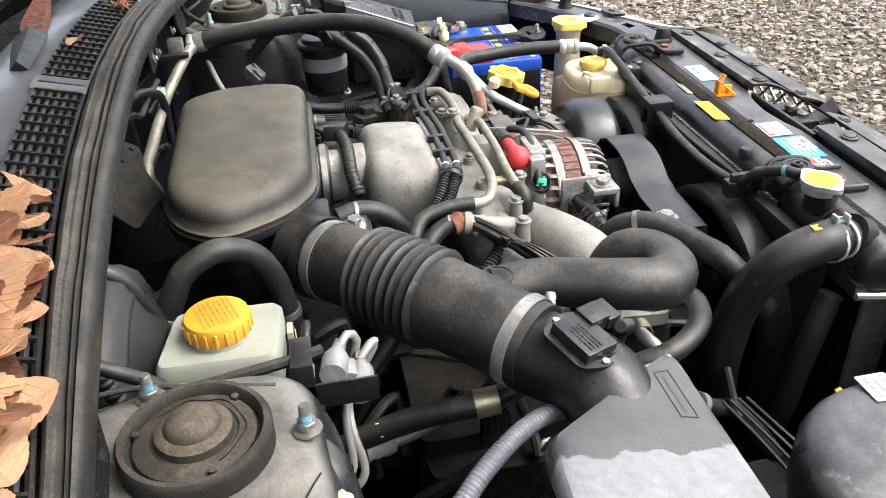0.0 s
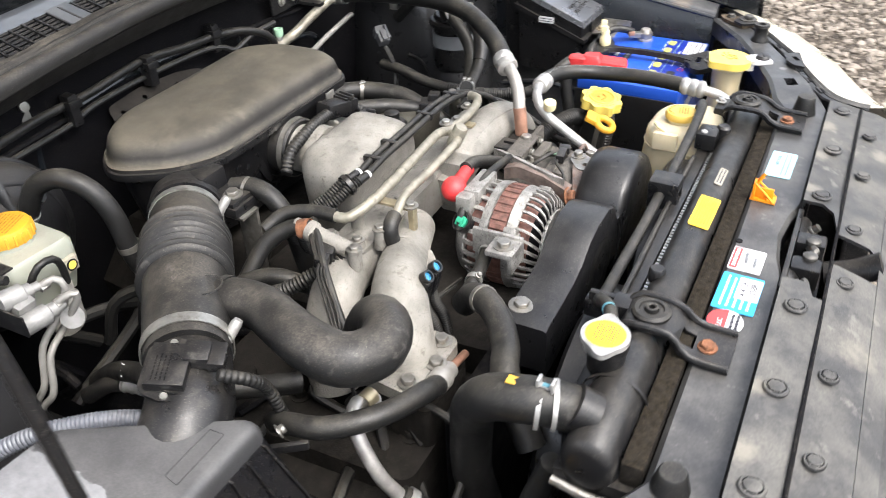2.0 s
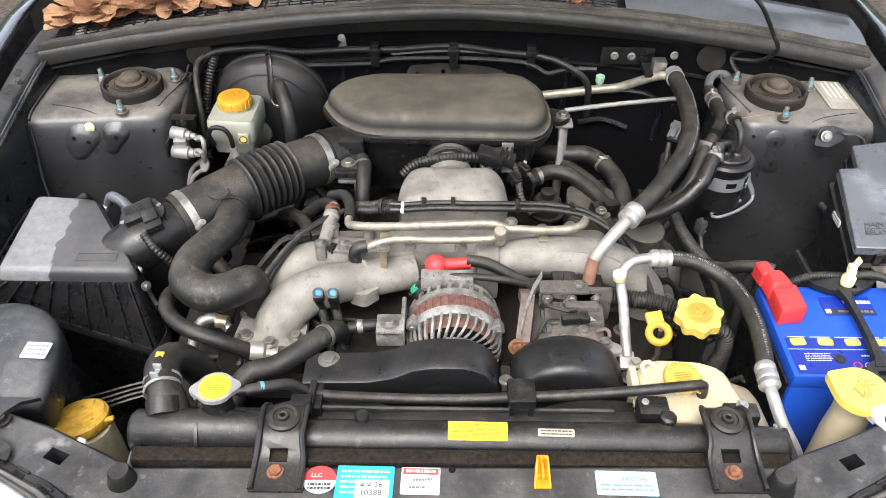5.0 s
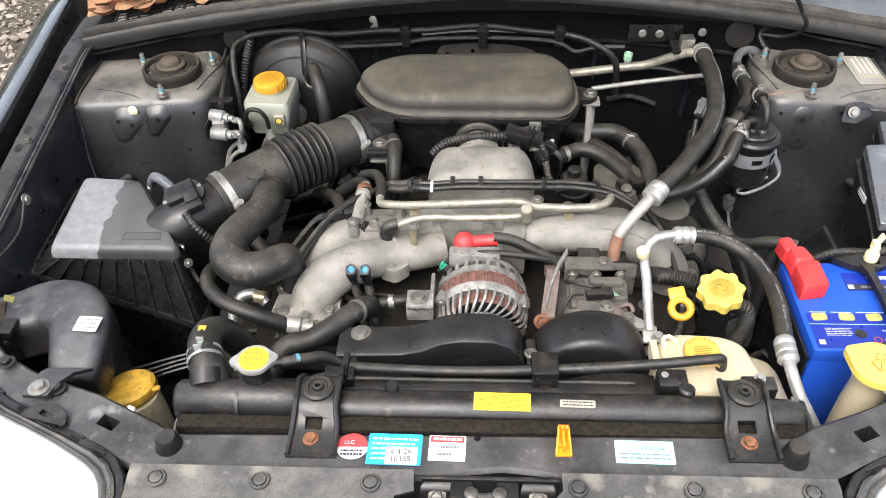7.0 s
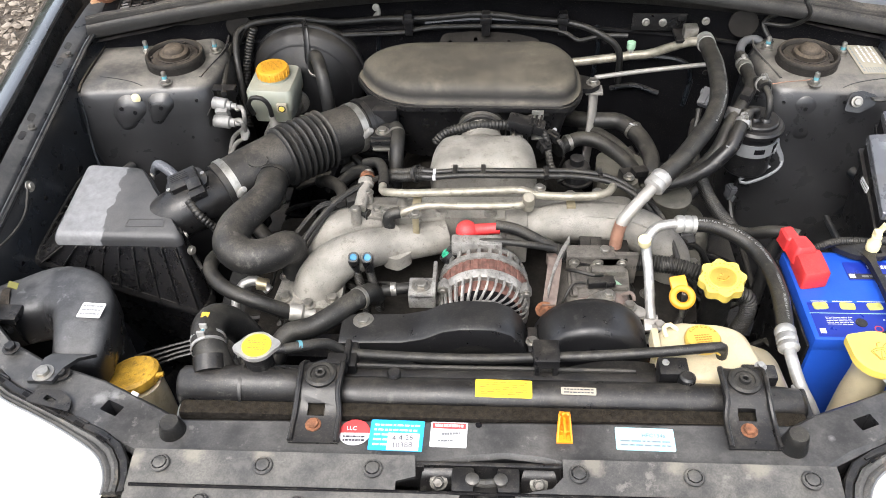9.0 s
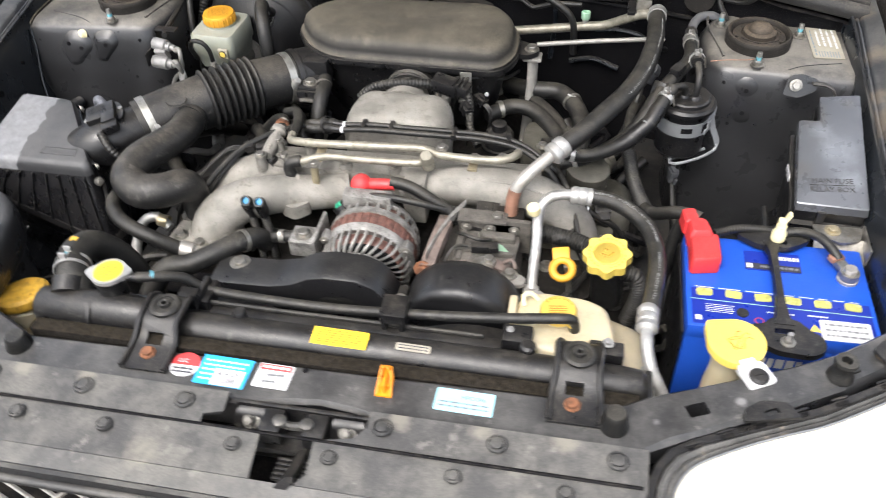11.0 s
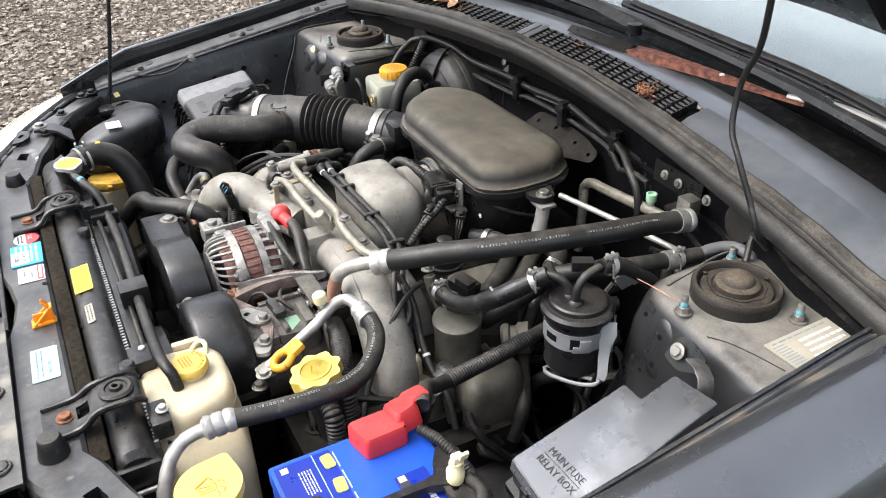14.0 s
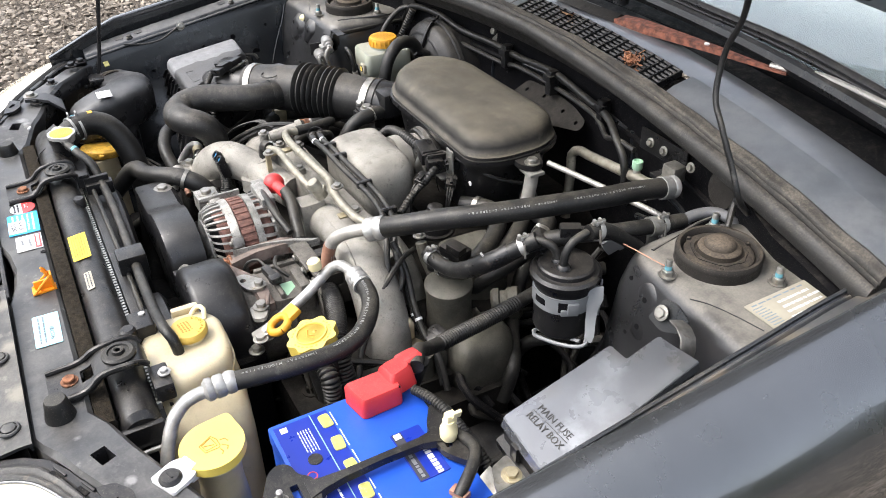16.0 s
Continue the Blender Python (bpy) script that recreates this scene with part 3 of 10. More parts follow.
def beam_shift(p):
    k = arm(p.x) ** 2 * (3 - 2 * arm(p.x))
    return Vector((0, 0.0065 * (1 - k) if p.y > -0.012 else 0.0, (1 - k) * (zb(p.x) - 0.748) + k * (0.006 if p.x > 0 else -0.001)))


settle(sup, beam_shift)
for x, y, z, h in ((-0.373, 0.010, 0.7325, 0.020), (0.363, 0.001, 0.746, 0.026)):
    part("rubber_stop", lathe([(0.0165, 0), (0.0160, 0.003), (0.0135, h * 0.55), (0.0122, h * 0.88), (0.0108, h * 0.97), (0, h)], pose(x, y, z), 24), RUBBER, sup, "black rubber hood stop")
# lip along the front of the beam
for x0, x1 in ((-0.385, -0.062), (0.122, 0.385)):
    part("lip", box(x0, x1, -0.038, -0.0345, 0.70, 0.744, 0.001), BLACK, sup)

# ---- air-guide panel in front of the beam, left and right sheet with the latch gap between ----
pan = thing("air_guide_panel", (0, -0.07, 0.70), "dusty black plastic panel held by round push fasteners over the grille", "trim panel", kind="structure")
_px = [(-0.400, -0.030), (-0.072, -0.030), (-0.070, -0.056), (-0.092, -0.062), (-0.092, -0.072), (-0.020, -0.076), (-0.020, -0.122), (-0.400, -0.122)]
_qx = [(0.400, -0.030), (0.400, -0.122), (0.030, -0.122), (0.042, -0.110), (0.042, -0.074), (0.083, -0.066), (0.096, -0.052), (0.096, -0.030)]


def sheet(outline):
    """A sheet that bows down towards its front."""
    bm = prism(outline, 0.7505, 0.7545, 0.0012, 1)
    bmesh.ops.subdivide_edges(bm, edges=[e for e in bm.edges if e.calc_length() > 0.03], cuts=6, use_grid_fill=True)
    for v in bm.verts:
        d = max(0.0, -0.045 - v.co.y)
        v.co.z -= 0.10 * d + 2.2 * d * d
    return bm


part("left_sheet", sheet(_px), PANEL, pan)
part("right_sheet", sheet(_qx), PANEL, pan)
part("bridge", sheet([(-0.400, -0.1225), (0.400, -0.1225), (0.405, -0.142), (-0.405, -0.142)]), PANEL, pan)
part("front_skirt", prism([(-0.41, -0.1405), (0.41, -0.1405), (0.41, -0.148), (-0.41, -0.148)], 0.706, 0.7215, 0.003), PANEL, pan)
for x0, x1 in ((-0.398, -0.078), (0.100, 0.398)):
    part("rear_flange", box(x0, x1, -0.0335, -0.0305, 0.742, 0.7525, 0.001), PANEL, pan)
part("skirt_groove", pipe([(-0.395, -0.0735, 0.7490), (0.395, -0.0735, 0.7490)], 0.0020, 6), SHADOWED, pan)


def fastener(x, y, z, r=0.011):
    m = pose(x, y, z)
    f = part("push_fastener", join(lathe([(r * 1.05, 0), (r * 1.05, 0.0015), (r * 0.95, 0.0028), (r * 0.80, 0.0030), (r * 0.76, 0.0010), (r * 0.70, 0.0010), (r * 0.67, 0.0036), (r * 0.58, 0.0042), (0, 0.0040)], m, 24), *[block((r * 0.10, r * 0.24, 0.0025), m @ Matrix.Rotation(math.pi * k / 3, 4, "Z") @ Matrix.Translation((0, r * 0.74, 0.0018)), 0) for k in range(6)]), PANEL, pan)
    return f


for x in (-0.365, -0.245, -0.119, 0.113, 0.240, 0.368):
    fastener(x, -0.049, 0.7545)
for x in (-0.31, -0.201, -0.047, 0.063, 0.199, 0.317):
    fastener(x, -0.090, 0.7455, 0.009)

# ---- hood latch in the gap ----
lat = thing("hood_latch", (0.01, -0.05, 0.70), "black steel hood latch with bright bolts in the panel gap", "latch")
part("plate", box(-0.072, 0.096, -0.034, -0.028, 0.66, 0.742, 0.002), BLACK, lat)
part("base", prism([(-0.06, -0.030), (0.06, -0.030), (0.05, -0.068), (-0.045, -0.068)], 0.700, 0.708, 0.002), BLACK, lat)
for x in (-0.030, 0.022):
    part("striker_guide", box(x, x + 0.026, -0.066, -0.034, 0.714, 0.741, 0.004), BLACK, lat)
part("claw", pipe([(-0.004, -0.05, 0.735), (0.008, -0.056, 0.742), (0.022, -0.05, 0.735)], 0.005, 8), WORN_STEEL, lat)
for x in (-0.045, 0.070):
    part("bolt", join(bolt((x, -0.046, 0.727), 0.007, 0.006, up=(0, -0.8, 1)), lathe([(0.0045, 0), (0.0045, 0.011)], pose(x, -0.047, 0.728, 38, 0, 0), 12)), WORN_STEEL, lat, "plated bolt")
    part("ear", loft([[(x + a, y, z), (x + b, y, z), (x + b, y + 0.002, z - 0.003), (x + a, y + 0.002, z - 0.003)] for a, b, y, z in ((-0.017, 0.017, -0.0345, 0.737), (-0.019, 0.019, -0.040, 0.7355), (-0.021, 0.021, -0.046, 0.728), (-0.022, 0.022, -0.050, 0.708))], bev=0.001), BLACK, lat, "folded black steel ear")
for x in (-0.006, 0.026):
    part("rivet", lathe([(0.008, 0), (0.008, 0.004), (0.005, 0.006), (0, 0.006)], pose(x, -0.052, 0.741), 14), WORN_STEEL, lat)
part("release_lever", pipe([(0.02, -0.07, 0.71), (0.02, -0.10, 0.72), (0.02, -0.125, 0.735)], [0.012, 0.014, 0.016], 8, flat=0.4), BLACK, lat)
part("lever_pad", join(*[block((0.040, 0.0035, 0.006), pose(0.018, -0.083 - 0.006 * i, 0.714), 0.001) for i in range(5)]), BLACK, lat)

# ---- grille of crossed bright bars below the panel ----
gri = thing("front_grille", (0, -0.19, 0.50), "bright diamond mesh grille below the front panel", "grille")
# added near-black sheet stands in for the shade behind the mesh
part("backing", box(-0.40, 0.40, -0.098, -0.092, 0.45, 0.61, 0.002), SHADOWED, gri)
part("frame", pipe([(-0.41, -0.150, 0.703), (-0.2, -0.151, 0.704), (0.2, -0.151, 0.704), (0.41, -0.150, 0.703)], 0.006, 10), PANEL, gri)
for k in range(-14, 15):
    for s in (-1, 1):
        x0 = k * 0.045
        x1 = x0 + s * 0.16
        if abs(x0) < 0.42 and abs(x1) < 0.42:
            part("mesh_bar", pipe([(x0, -0.150, 0.702), (x1, -0.180, 0.565)], 0.0028, 6, smooth=False), ALU, gri)
part("bumper_skin", loft([[(x, -0.165 - 0.05 * (1 - (x / 0.7) ** 2), z) for x in np.linspace(-0.7, 0.7, 15)] + [(x, -0.15 - 0.05 * (1 - (x / 0.7) ** 2), z) for x in np.linspace(0.7, -0.7, 15)] for z in (0.28, 0.50)]), PAINT, gri)

# ---- floor of the bay and the frame rails ----
bay = thing("engine_bay_tray", (0, 0.5, 0.25), "near-black floor for the shade beneath the engine, and frame rails", "car frame", kind="structure")
# near-black floor added for the deep shade beneath the engine
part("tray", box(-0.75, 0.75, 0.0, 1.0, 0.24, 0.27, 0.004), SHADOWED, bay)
# dark sheet added so the latch gap shows shade, not gravel
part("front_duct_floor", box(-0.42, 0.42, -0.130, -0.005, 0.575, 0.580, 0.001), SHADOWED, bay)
for s in (-1, 1):
    part("frame_rail", loft([[(s * a, y, z) for a, z in ((0.40, 0.50), (0.47, 0.50), (0.47, 0.38), (0.40, 0.38))] for y in (0.09, 0.5, 0.95)]), BAY, bay)

# ---- inner fenders, their gutters and the fender skins ----
zi = lambda y: 0.779 + 0.166 * (min(y, 0.80) - 0.374)
for s, xi, nm in ((-1, 0.724, "left"), (1, 0.710, "right")):
    fen = thing("inner_fender", (s * 0.72, 0.5, 0.4), "dark dusty painted inner fender wall with a bolted top flange", "car body", kind="structure")
    ys = [0.20, 0.26, 0.36, 0.46, 0.56, 0.66, 0.76, 0.86, 0.95]
    wall = []
    for y in ys:
        bulge = 0.085 * max(0.0, math.sin(math.pi * min(1.0, max(0.0, (y - 0.22) / 0.55))))
        wall.append([(s * (xi + 0.002), y, zi(y) - 0.002), (s * (xi - 0.006), y, zi(y) - 0.02), (s * (xi - 0.010), y, 0.70), (s * (0.700 - bulge * 0.35), y, 0.62), (s * (0.690 - bulge * 1.3), y, 0.54), (s * (0.66 - bulge * 1.6), y, 0.42), (s * 0.58, y, 0.28)])
    part("wall", loft(wall, closed=False), BAY, fen)
    part("arch_bead", pipe([(s * 0.665, 0.30, 0.56), (s * 0.615, 0.38, 0.60), (s * 0.60, 0.48, 0.62), (s * 0.61, 0.58, 0.60)], 0.006, 8), BAY, fen)
    part("wheel_arch_fold", pipe([(s * 0.705, 0.36, 0.60), (s * 0.69, 0.45, 0.655), (s * 0.672, 0.55, 0.672), (s * 0.65, 0.63, 0.665)], 0.010, 10), BAY, fen)
    part("rolled_edge", pipe([(s * xi, y, zi(y)) for y in ys], 0.0030, 8), BAY, fen, "worn rolled panel edge")
    part("gutter", loft([[(s * (xi + a), y, zi(y) + b) for a, b in ((0.001, -0.001), (0.004, -0.003), (0.007, 0.001), (0.009, 0.001), (0.0115, -0.002), (0.0145, 0.004), (0.017, 0.0055), (0.038, 0.014), (0.040, -0.03), (0.004, -0.03))] for y in ys]), GUTTER, fen, "dusty painted gutter flange with brown stains")
    for y in ((0.30, 0.536, 0.72) if s < 0 else (0.536,)):
        part("rail_bolt", bolt((s * (xi + 0.021), y, zi(y) + 0.0075), 0.0058, 0.006, 1.2), WORN_STEEL, fen, "brown-stained flange bolt")
        for k in (-1, 1):
            part("flange_slot", prism(rounded([(-0.005, -0.009), (0.005, -0.009), (0.005, 0.009), (-0.005, 0.009)], 0.0045, 4), 0, 0.0008, 0, m=Matrix.Translation((s * (xi + 0.029), y + k * 0.021, zi(y + k * 0.021) + 0.0108)) @ pose(0, 0, 0, 9, -s * 22, 0)), BAY, fen)
    if s > 0:
        part("small_hole", lathe([(0.004, -0.002), (0.004, 0.0006), (0, 0.0006)], pose(0.724, 0.349, zi(0.349) + 0.0068), 12), SHADOWED, fen)
    for y, z, r in ((0.52, 0.745, 0.006), (0.60, 0.760, 0.0035), (0.45, 0.735, 0.004), (0.33, 0.70, 0.005), (0.57, 0.70, 0.009)):
        part("drain_hole", lathe([(r, -0.002), (r, 0.002), (0, 0.002)], pose(s * (xi - 0.0085), y, z, 0, -s * 90, 0), 12), SHADOWED, fen)
    # the skin rises from the gutter, turns over its crest and rolls down outside
    skin = []
    for y in [0.13, 0.17, 0.22] + list(np.linspace(0.28, 1.6, 19)):
        k = min(1.0, max(0.0, (y - 0.11) / 0.16))
        e = 0.750 + 0.03 * (min(y, 0.9) - 0.5) if s > 0 else 0.726 + 0.046 * k + 0.02 * max(0.0, y - 0.6)
        zt = 0.856 + 0.11 * (min(y, 0.86) - 0.5) - 0.016 * (1 - k) if s > 0 else 0.800 + 0.150 * (min(y, 0.86) - 0.18) - 0.03 * (1 - k)
        skin.append([(s * (e + a), y, zt + b) for a, b in ((0.006, -0.050), (0.002, -0.012), (0.000, -0.004), (0.001, -0.0012), (0.004, 0.0), (0.012, -0.0012), (0.021, -0.0034), (0.032, -0.0075), (0.045, -0.0140), (0.060, -0.0245), (0.075, -0.039), (0.088, -0.057), (0.099, -0.081), (0.107, -0.110), (0.113, -0.16), (0.116, -0.24), (0.112, -0.42), (0.10, -0.57))])
    out = thing("fender", (s * 0.83, 0.6, 0.3), "dark navy painted front fender with a glossy reflecting top", "car body", kind="structure")
    part("skin", loft(skin, closed=False), PAINT, out, sharp=50)

# ---- dark sheets added for the shade under the front corners ----
for s in (-1, 1):
    sg = thing("splash_guard", (s * 0.55, 0.15, 0.40), "near-black sheets added for the shade under the front corner of the bay", "splash guard", kind="structure")
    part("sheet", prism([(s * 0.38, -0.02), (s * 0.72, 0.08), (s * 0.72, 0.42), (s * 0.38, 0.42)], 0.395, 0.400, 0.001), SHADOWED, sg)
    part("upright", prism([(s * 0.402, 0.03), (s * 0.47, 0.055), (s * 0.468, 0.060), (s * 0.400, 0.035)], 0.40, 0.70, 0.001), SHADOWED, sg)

# ---- strut towers ----
for s, cx, nm in ((-1, -0.566, "left"), (1, 0.565, "right")):
    tw = thing("strut_tower", (s * 0.6, 0.76, 0.4), "dusty dark grey painted suspension strut tower", "strut tower", kind="structure")
    top = rounded([(s * 0.480, 0.672), (s * 0.745, 0.646), (s * 0.745, 0.90), (s * 0.53, 0.90), (s * 0.470, 0.80)], 0.045, 5)
    ring = lambda k, z, dy=0.0: [(x + s * -k * 0.5 * (1 if abs(x) < 0.65 else 0), y - (k if y < 0.76 else 0) + dy, z) for x, y in top]
    part("shell", loft([ring(0.05, 0.36), ring(0.040, 0.50), ring(0.020, 0.66), ring(0.010, 0.755), ring(0.003, 0.780), [(x, y, 0.7925) for x, y in inset(top, 0.001)], [(x, y, 0.8010) for x, y in inset(top, 0.006)], [(x, y, 0.8075) for x, y in inset(top, 0.014)], [(x, y, 0.8110) for x, y in inset(top, 0.024)], [(x, y, 0.812) for x, y in inset(top, 0.034)]]), TOWER, tw, sharp=75)
    # shallow pressed pads with pierced holes on the front face
    face = lambda x, z: Vector((s * x, 0.6735 - 0.098 * (x - 0.48) - 0.19 * (0.786 - z), z + 0.013))
    turn = pose(0, 0, 0, 80, 0, 6 * s)
    for pad, holes in ((((0.658, 0.755), (0.640, 0.778), (0.612, 0.772), (0.606, 0.756), (0.632, 0.730), (0.648, 0.728)) if s < 0 else tuple((0.548 + 0.012 * math.cos(a), 0.762 + 0.012 * math.sin(a)) for a in np.linspace(0, 5.6, 9)), ((0.642, 0.766), (0.620, 0.758)) if s < 0 else ((0.548, 0.762),)),
                       (((0.592, 0.775), (0.566, 0.778), (0.556, 0.765), (0.580, 0.735), (0.594, 0.738)) if s < 0 else tuple((0.549 + 0.011 * math.cos(a), 0.724 + 0.011 * math.sin(a)) for a in np.linspace(0, 5.6, 9)), ((0.573, 0.764),) if s < 0 else ((0.549, 0.724),))):
        o = rounded(pad, 0.012, 4)
        up = 1.0 if s < 0 else 0.36
        part("pressed_pad", loft([[face(x, z) + Vector((0, 0.002, 0)) for x, z in inset(o, -0.010)], [face(x, z) + Vector((0, -0.001, 0)) for x, z in inset(o, -0.007)], [face(x, z) + Vector((0, -0.0070 * up, 0)) for x, z in inset(o, 0.001)], [face(x, z) + Vector((0, -0.0088 * up, 0)) for x, z in inset(o, 0.006)]]), TOWER, tw, sharp=70)
        for x, z in holes:
            part("hole", lathe([(0.0038, -0.003), (0.0038, 0.0008), (0, 0.0008)], axis(face(x, z) + Vector((0, -0.0086 * up, 0)), face(x, z) + Vector((0, -0.4, 0.05))), 12), SHADOWED, tw)
    for x, z in ((0.512, 0.770), (0.530, 0.702), (0.609, 0.776)):
        part("drain_hole", lathe([(0.003, -0.003), (0.003, 0.001), (0, 0.001)], axis(face(x, z), face(x, z) + Vector((0, -0.4, 0.05))), 10), SHADOWED, tw)
    part("seam_sealer", pipe([(s * 0.7195, 0.86, 0.8165), (s * 0.7185, 0.80, 0.8145), (s * 0.7175, 0.74, 0.8145), (s * 0.7160, 0.68, 0.8130), (s * 0.716, 0.658, 0.806)], 0.0028, 6), RUBBER_CAP, tw, "brown seam sealer bead")
    part("wall_seam", pipe([(s * 0.7145, 0.652, 0.800), (s * 0.709, 0.640, 0.765), (s * 0.705, 0.618, 0.715), (s * 0.690, 0.596, 0.665), (s * 0.66, 0.570, 0.615)], 0.0020, 6), BAY, tw)
    part("weld_line", pipe([(s * 0.690, 0.70, 0.8125), (s * 0.655, 0.692, 0.8125), (s * 0.625, 0.682, 0.8125), (s * 0.605, 0.672, 0.8105)], 0.0007, 5), BAY, tw)
    part("top_groove", pipe([(s * 0.492, 0.85, 0.8115), (s * 0.488, 0.80, 0.8115), (s * 0.500, 0.74, 0.8115), (s * 0.508, 0.70, 0.8115)], 0.0022, 6), TOWER, tw)
    if s < 0:
        part("white_clip", lathe([(0.0085, 0), (0.009, 0.002), (0.006, 0.004), (0.004, 0.007), (0, 0.0075)], axis((-0.617, 0.660, 0.792), (-0.617, 0.55, 0.83)), 18), CREAM, tw, "dusty white round clip")
    cy = 0.753
    mt = thing("strut_mount", (cx, cy, 0.812), "aged cracked black rubber strut mount with a domed cap", "strut mount", group="strut mounts")
    m = pose(cx, cy, 0.7955)
    part("outer_ring", lathe([(0.060, 0), (0.0595, 0.004), (0.056, 0.006), (0.0535, 0.008), (0.0515, 0.024), (0.0525, 0.027), (0.0525, 0.033), (0.0505, 0.036), (0.047, 0.036), (0.045, 0.033), (0.0435, 0.026), (0, 0.026)], m, 48), RUBBER_CAP, mt)
    part("inner_disc", lathe([(0.0430, 0.026), (0.0415, 0.0300), (0.036, 0.0320), (0.030, 0.0325), (0.0285, 0.0310), (0, 0.031)], m, 40), RUBBER_CAP, mt)
    part("dome_cap", lathe([(0.0268, 0.031), (0.0262, 0.037), (0.0235, 0.0395), (0.0195, 0.0400), (0.0182, 0.0435), (0.0150, 0.0475), (0.008, 0.0498), (0, 0.0504)], m, 36), TAN_CAP, mt, "dusty tan domed centre cap")
    for a in (80, 200, 320):
        part("pin", lathe([(0.0028, 0), (0.0028, 0.004), (0, 0.005)], m @ Matrix.Rotation(radians(a), 4, "Z") @ Matrix.Translation((0.0405, 0, 0.030)), 10), RUBBER_CAP, mt)
    for k in range(3):
        a = radians((-95 + 117 * k) if s > 0 else (-88 + 120 * k))
        px, py = cx + 0.0745 * math.cos(a), cy + 0.0745 * math.sin(a)
        b = part("stud", lathe([(0.0042, 0), (0.0042, 0.0210), (0.0034, 0.0225), (0, 0.0225)], pose(px, py, 0.8125), 12), STEEL, mt, "threaded stud with teal locking paint")
        part("paint_mark", lathe([(0.0044, 0.009), (0.0045, 0.014), (0.0043, 0.0145)], pose(px, py, 0.8125), 12, cap=False), TEAL, b, "teal locking paint")
        part("nut", bolt((px, py, 0.8122), 0.0075, 0.009, 1.45), STEEL, b)
    part("cracks", pipe([(cx + 0.0335 * math.cos(a) * (1 + 0.04 * math.sin(9 * a)), cy + 0.0335 * math.sin(a) * (1 + 0.04 * math.sin(7 * a)), 0.8280) for a in np.linspace(-2.6, 0.9, 26)], 0.00045, 5), SHADOWED, mt)

# ---- firewall, cowl top with its seal, grille panel, windscreen ----
fw = thing("firewall", (0, 0.95, 0.4), "black painted firewall panel behind the engine, its shade put into the colour", "car body", kind="structure")
_xs = np.linspace(-0.72, 0.72, 25)
fy = lambda x: max(0.930 - 0.125 * (abs(x) / 0.62) ** 2.2, 0.846 - 0.034 * (abs(x) / 0.65) ** 2)
ftop = lambda x, z: min(z, 0.908 - 0.063 * (abs(x) / 0.65) ** 1.6)
# panel and upper bead in the shade black, carrying the shade behind the engine
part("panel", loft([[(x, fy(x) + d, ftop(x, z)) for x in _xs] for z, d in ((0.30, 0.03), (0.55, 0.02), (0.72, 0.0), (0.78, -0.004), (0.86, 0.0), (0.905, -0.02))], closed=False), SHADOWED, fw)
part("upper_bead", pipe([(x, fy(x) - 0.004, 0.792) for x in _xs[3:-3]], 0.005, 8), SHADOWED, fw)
part("round_plug", lathe([(0.026, 0), (0.026, 0.004), (0.020, 0.006), (0, 0.006)], axis((0.472, 0.850, 0.837), (0.44, 0.6, 0.86)), 24), RUBBER_CAP, fw, "dusty round rubber plug")
part("round_plug", lathe([(0.024, 0), (0.024, 0.004), (0.018, 0.006), (0, 0.006)], axis((-0.47, 0.858, 0.830), (-0.44, 0.6, 0.86)), 24), RUBBER_CAP, fw, "dusty round rubber plug")

fy_ = lambda x: 0.832 - 0.034 * (abs(x) / 0.65) ** 2
fz_ = lambda x: 0.922 - 0.063 * (abs(x) / 0.65) ** 1.6
wy = lambda x: 0.878 - 0.048 * (abs(x) / 0.65) ** 2 + 0.016 * x
wz = lambda x: 0.922 - 0.042 * (abs(x) / 0.65) ** 1.9
for pts in (((0.215, 0.80), (0.222, 0.74), (0.215, 0.66)), ((0.30, 0.735), (0.345, 0.742), (0.39, 0.735), (0.405, 0.70), (0.40, 0.64)), ((0.255, 0.66), (0.30, 0.672), (0.35, 0.66)), ((-0.12, 0.80), (-0.02, 0.806), (0.10, 0.802), (0.20, 0.795)), ((-0.21, 0.79), (-0.215, 0.74), (-0.20, 0.68))):
    part("stiffening_bead", pipe([(x, fy(x) - 0.001, z) for x, z in pts], 0.0055, 8), BAY, fw)
for x, z in ((0.235, 0.765), (0.37, 0.765), (0.43, 0.72), (0.27, 0.70), (-0.17, 0.77)):
    part("plug_hole", lathe([(0.006, 0), (0.0055, 0.0025), (0.004, 0.003), (0, 0.0028)], axis((x, fy(x) - 0.0005, z), (x, fy(x) - 0.1, z)), 14), BLACK, fw)
cw = thing("cowl_seal", (0, 0.86, 0.87), "long black rubber cowl seal with pale dust along its top", "rubber seal", kind="structure")
_wx = np.linspace(-0.735, 0.735, 41)


def seal_band(profile, jitter=0.0):
    """A strip along the cowl: each point is a share of the way from front edge to rear edge, and a height."""
    rings = []
    for i, x in enumerate(_wx):
        w = jitter * math.sin(i * 1.7) * math.sin(i * 0.63)
        rings.append([(x, fy_(x) * (1 - u) + wy(x) * u, fz_(x) * (1 - min(1, max(0, u))) + wz(x) * min(1, max(0, u)) + h + (w if h > 0 else 0)) for u, h in profile])
    return loft(rings)


part("front_edge", seal_band(((0.30, -0.016), (0.02, -0.008), (0.0, -0.002), (0.03, 0.004), (0.10, 0.009), (0.22, 0.0115), (0.31, 0.0105), (0.35, 0.006), (0.35, -0.016))), SEAL_FRONT, cw, sharp=50)
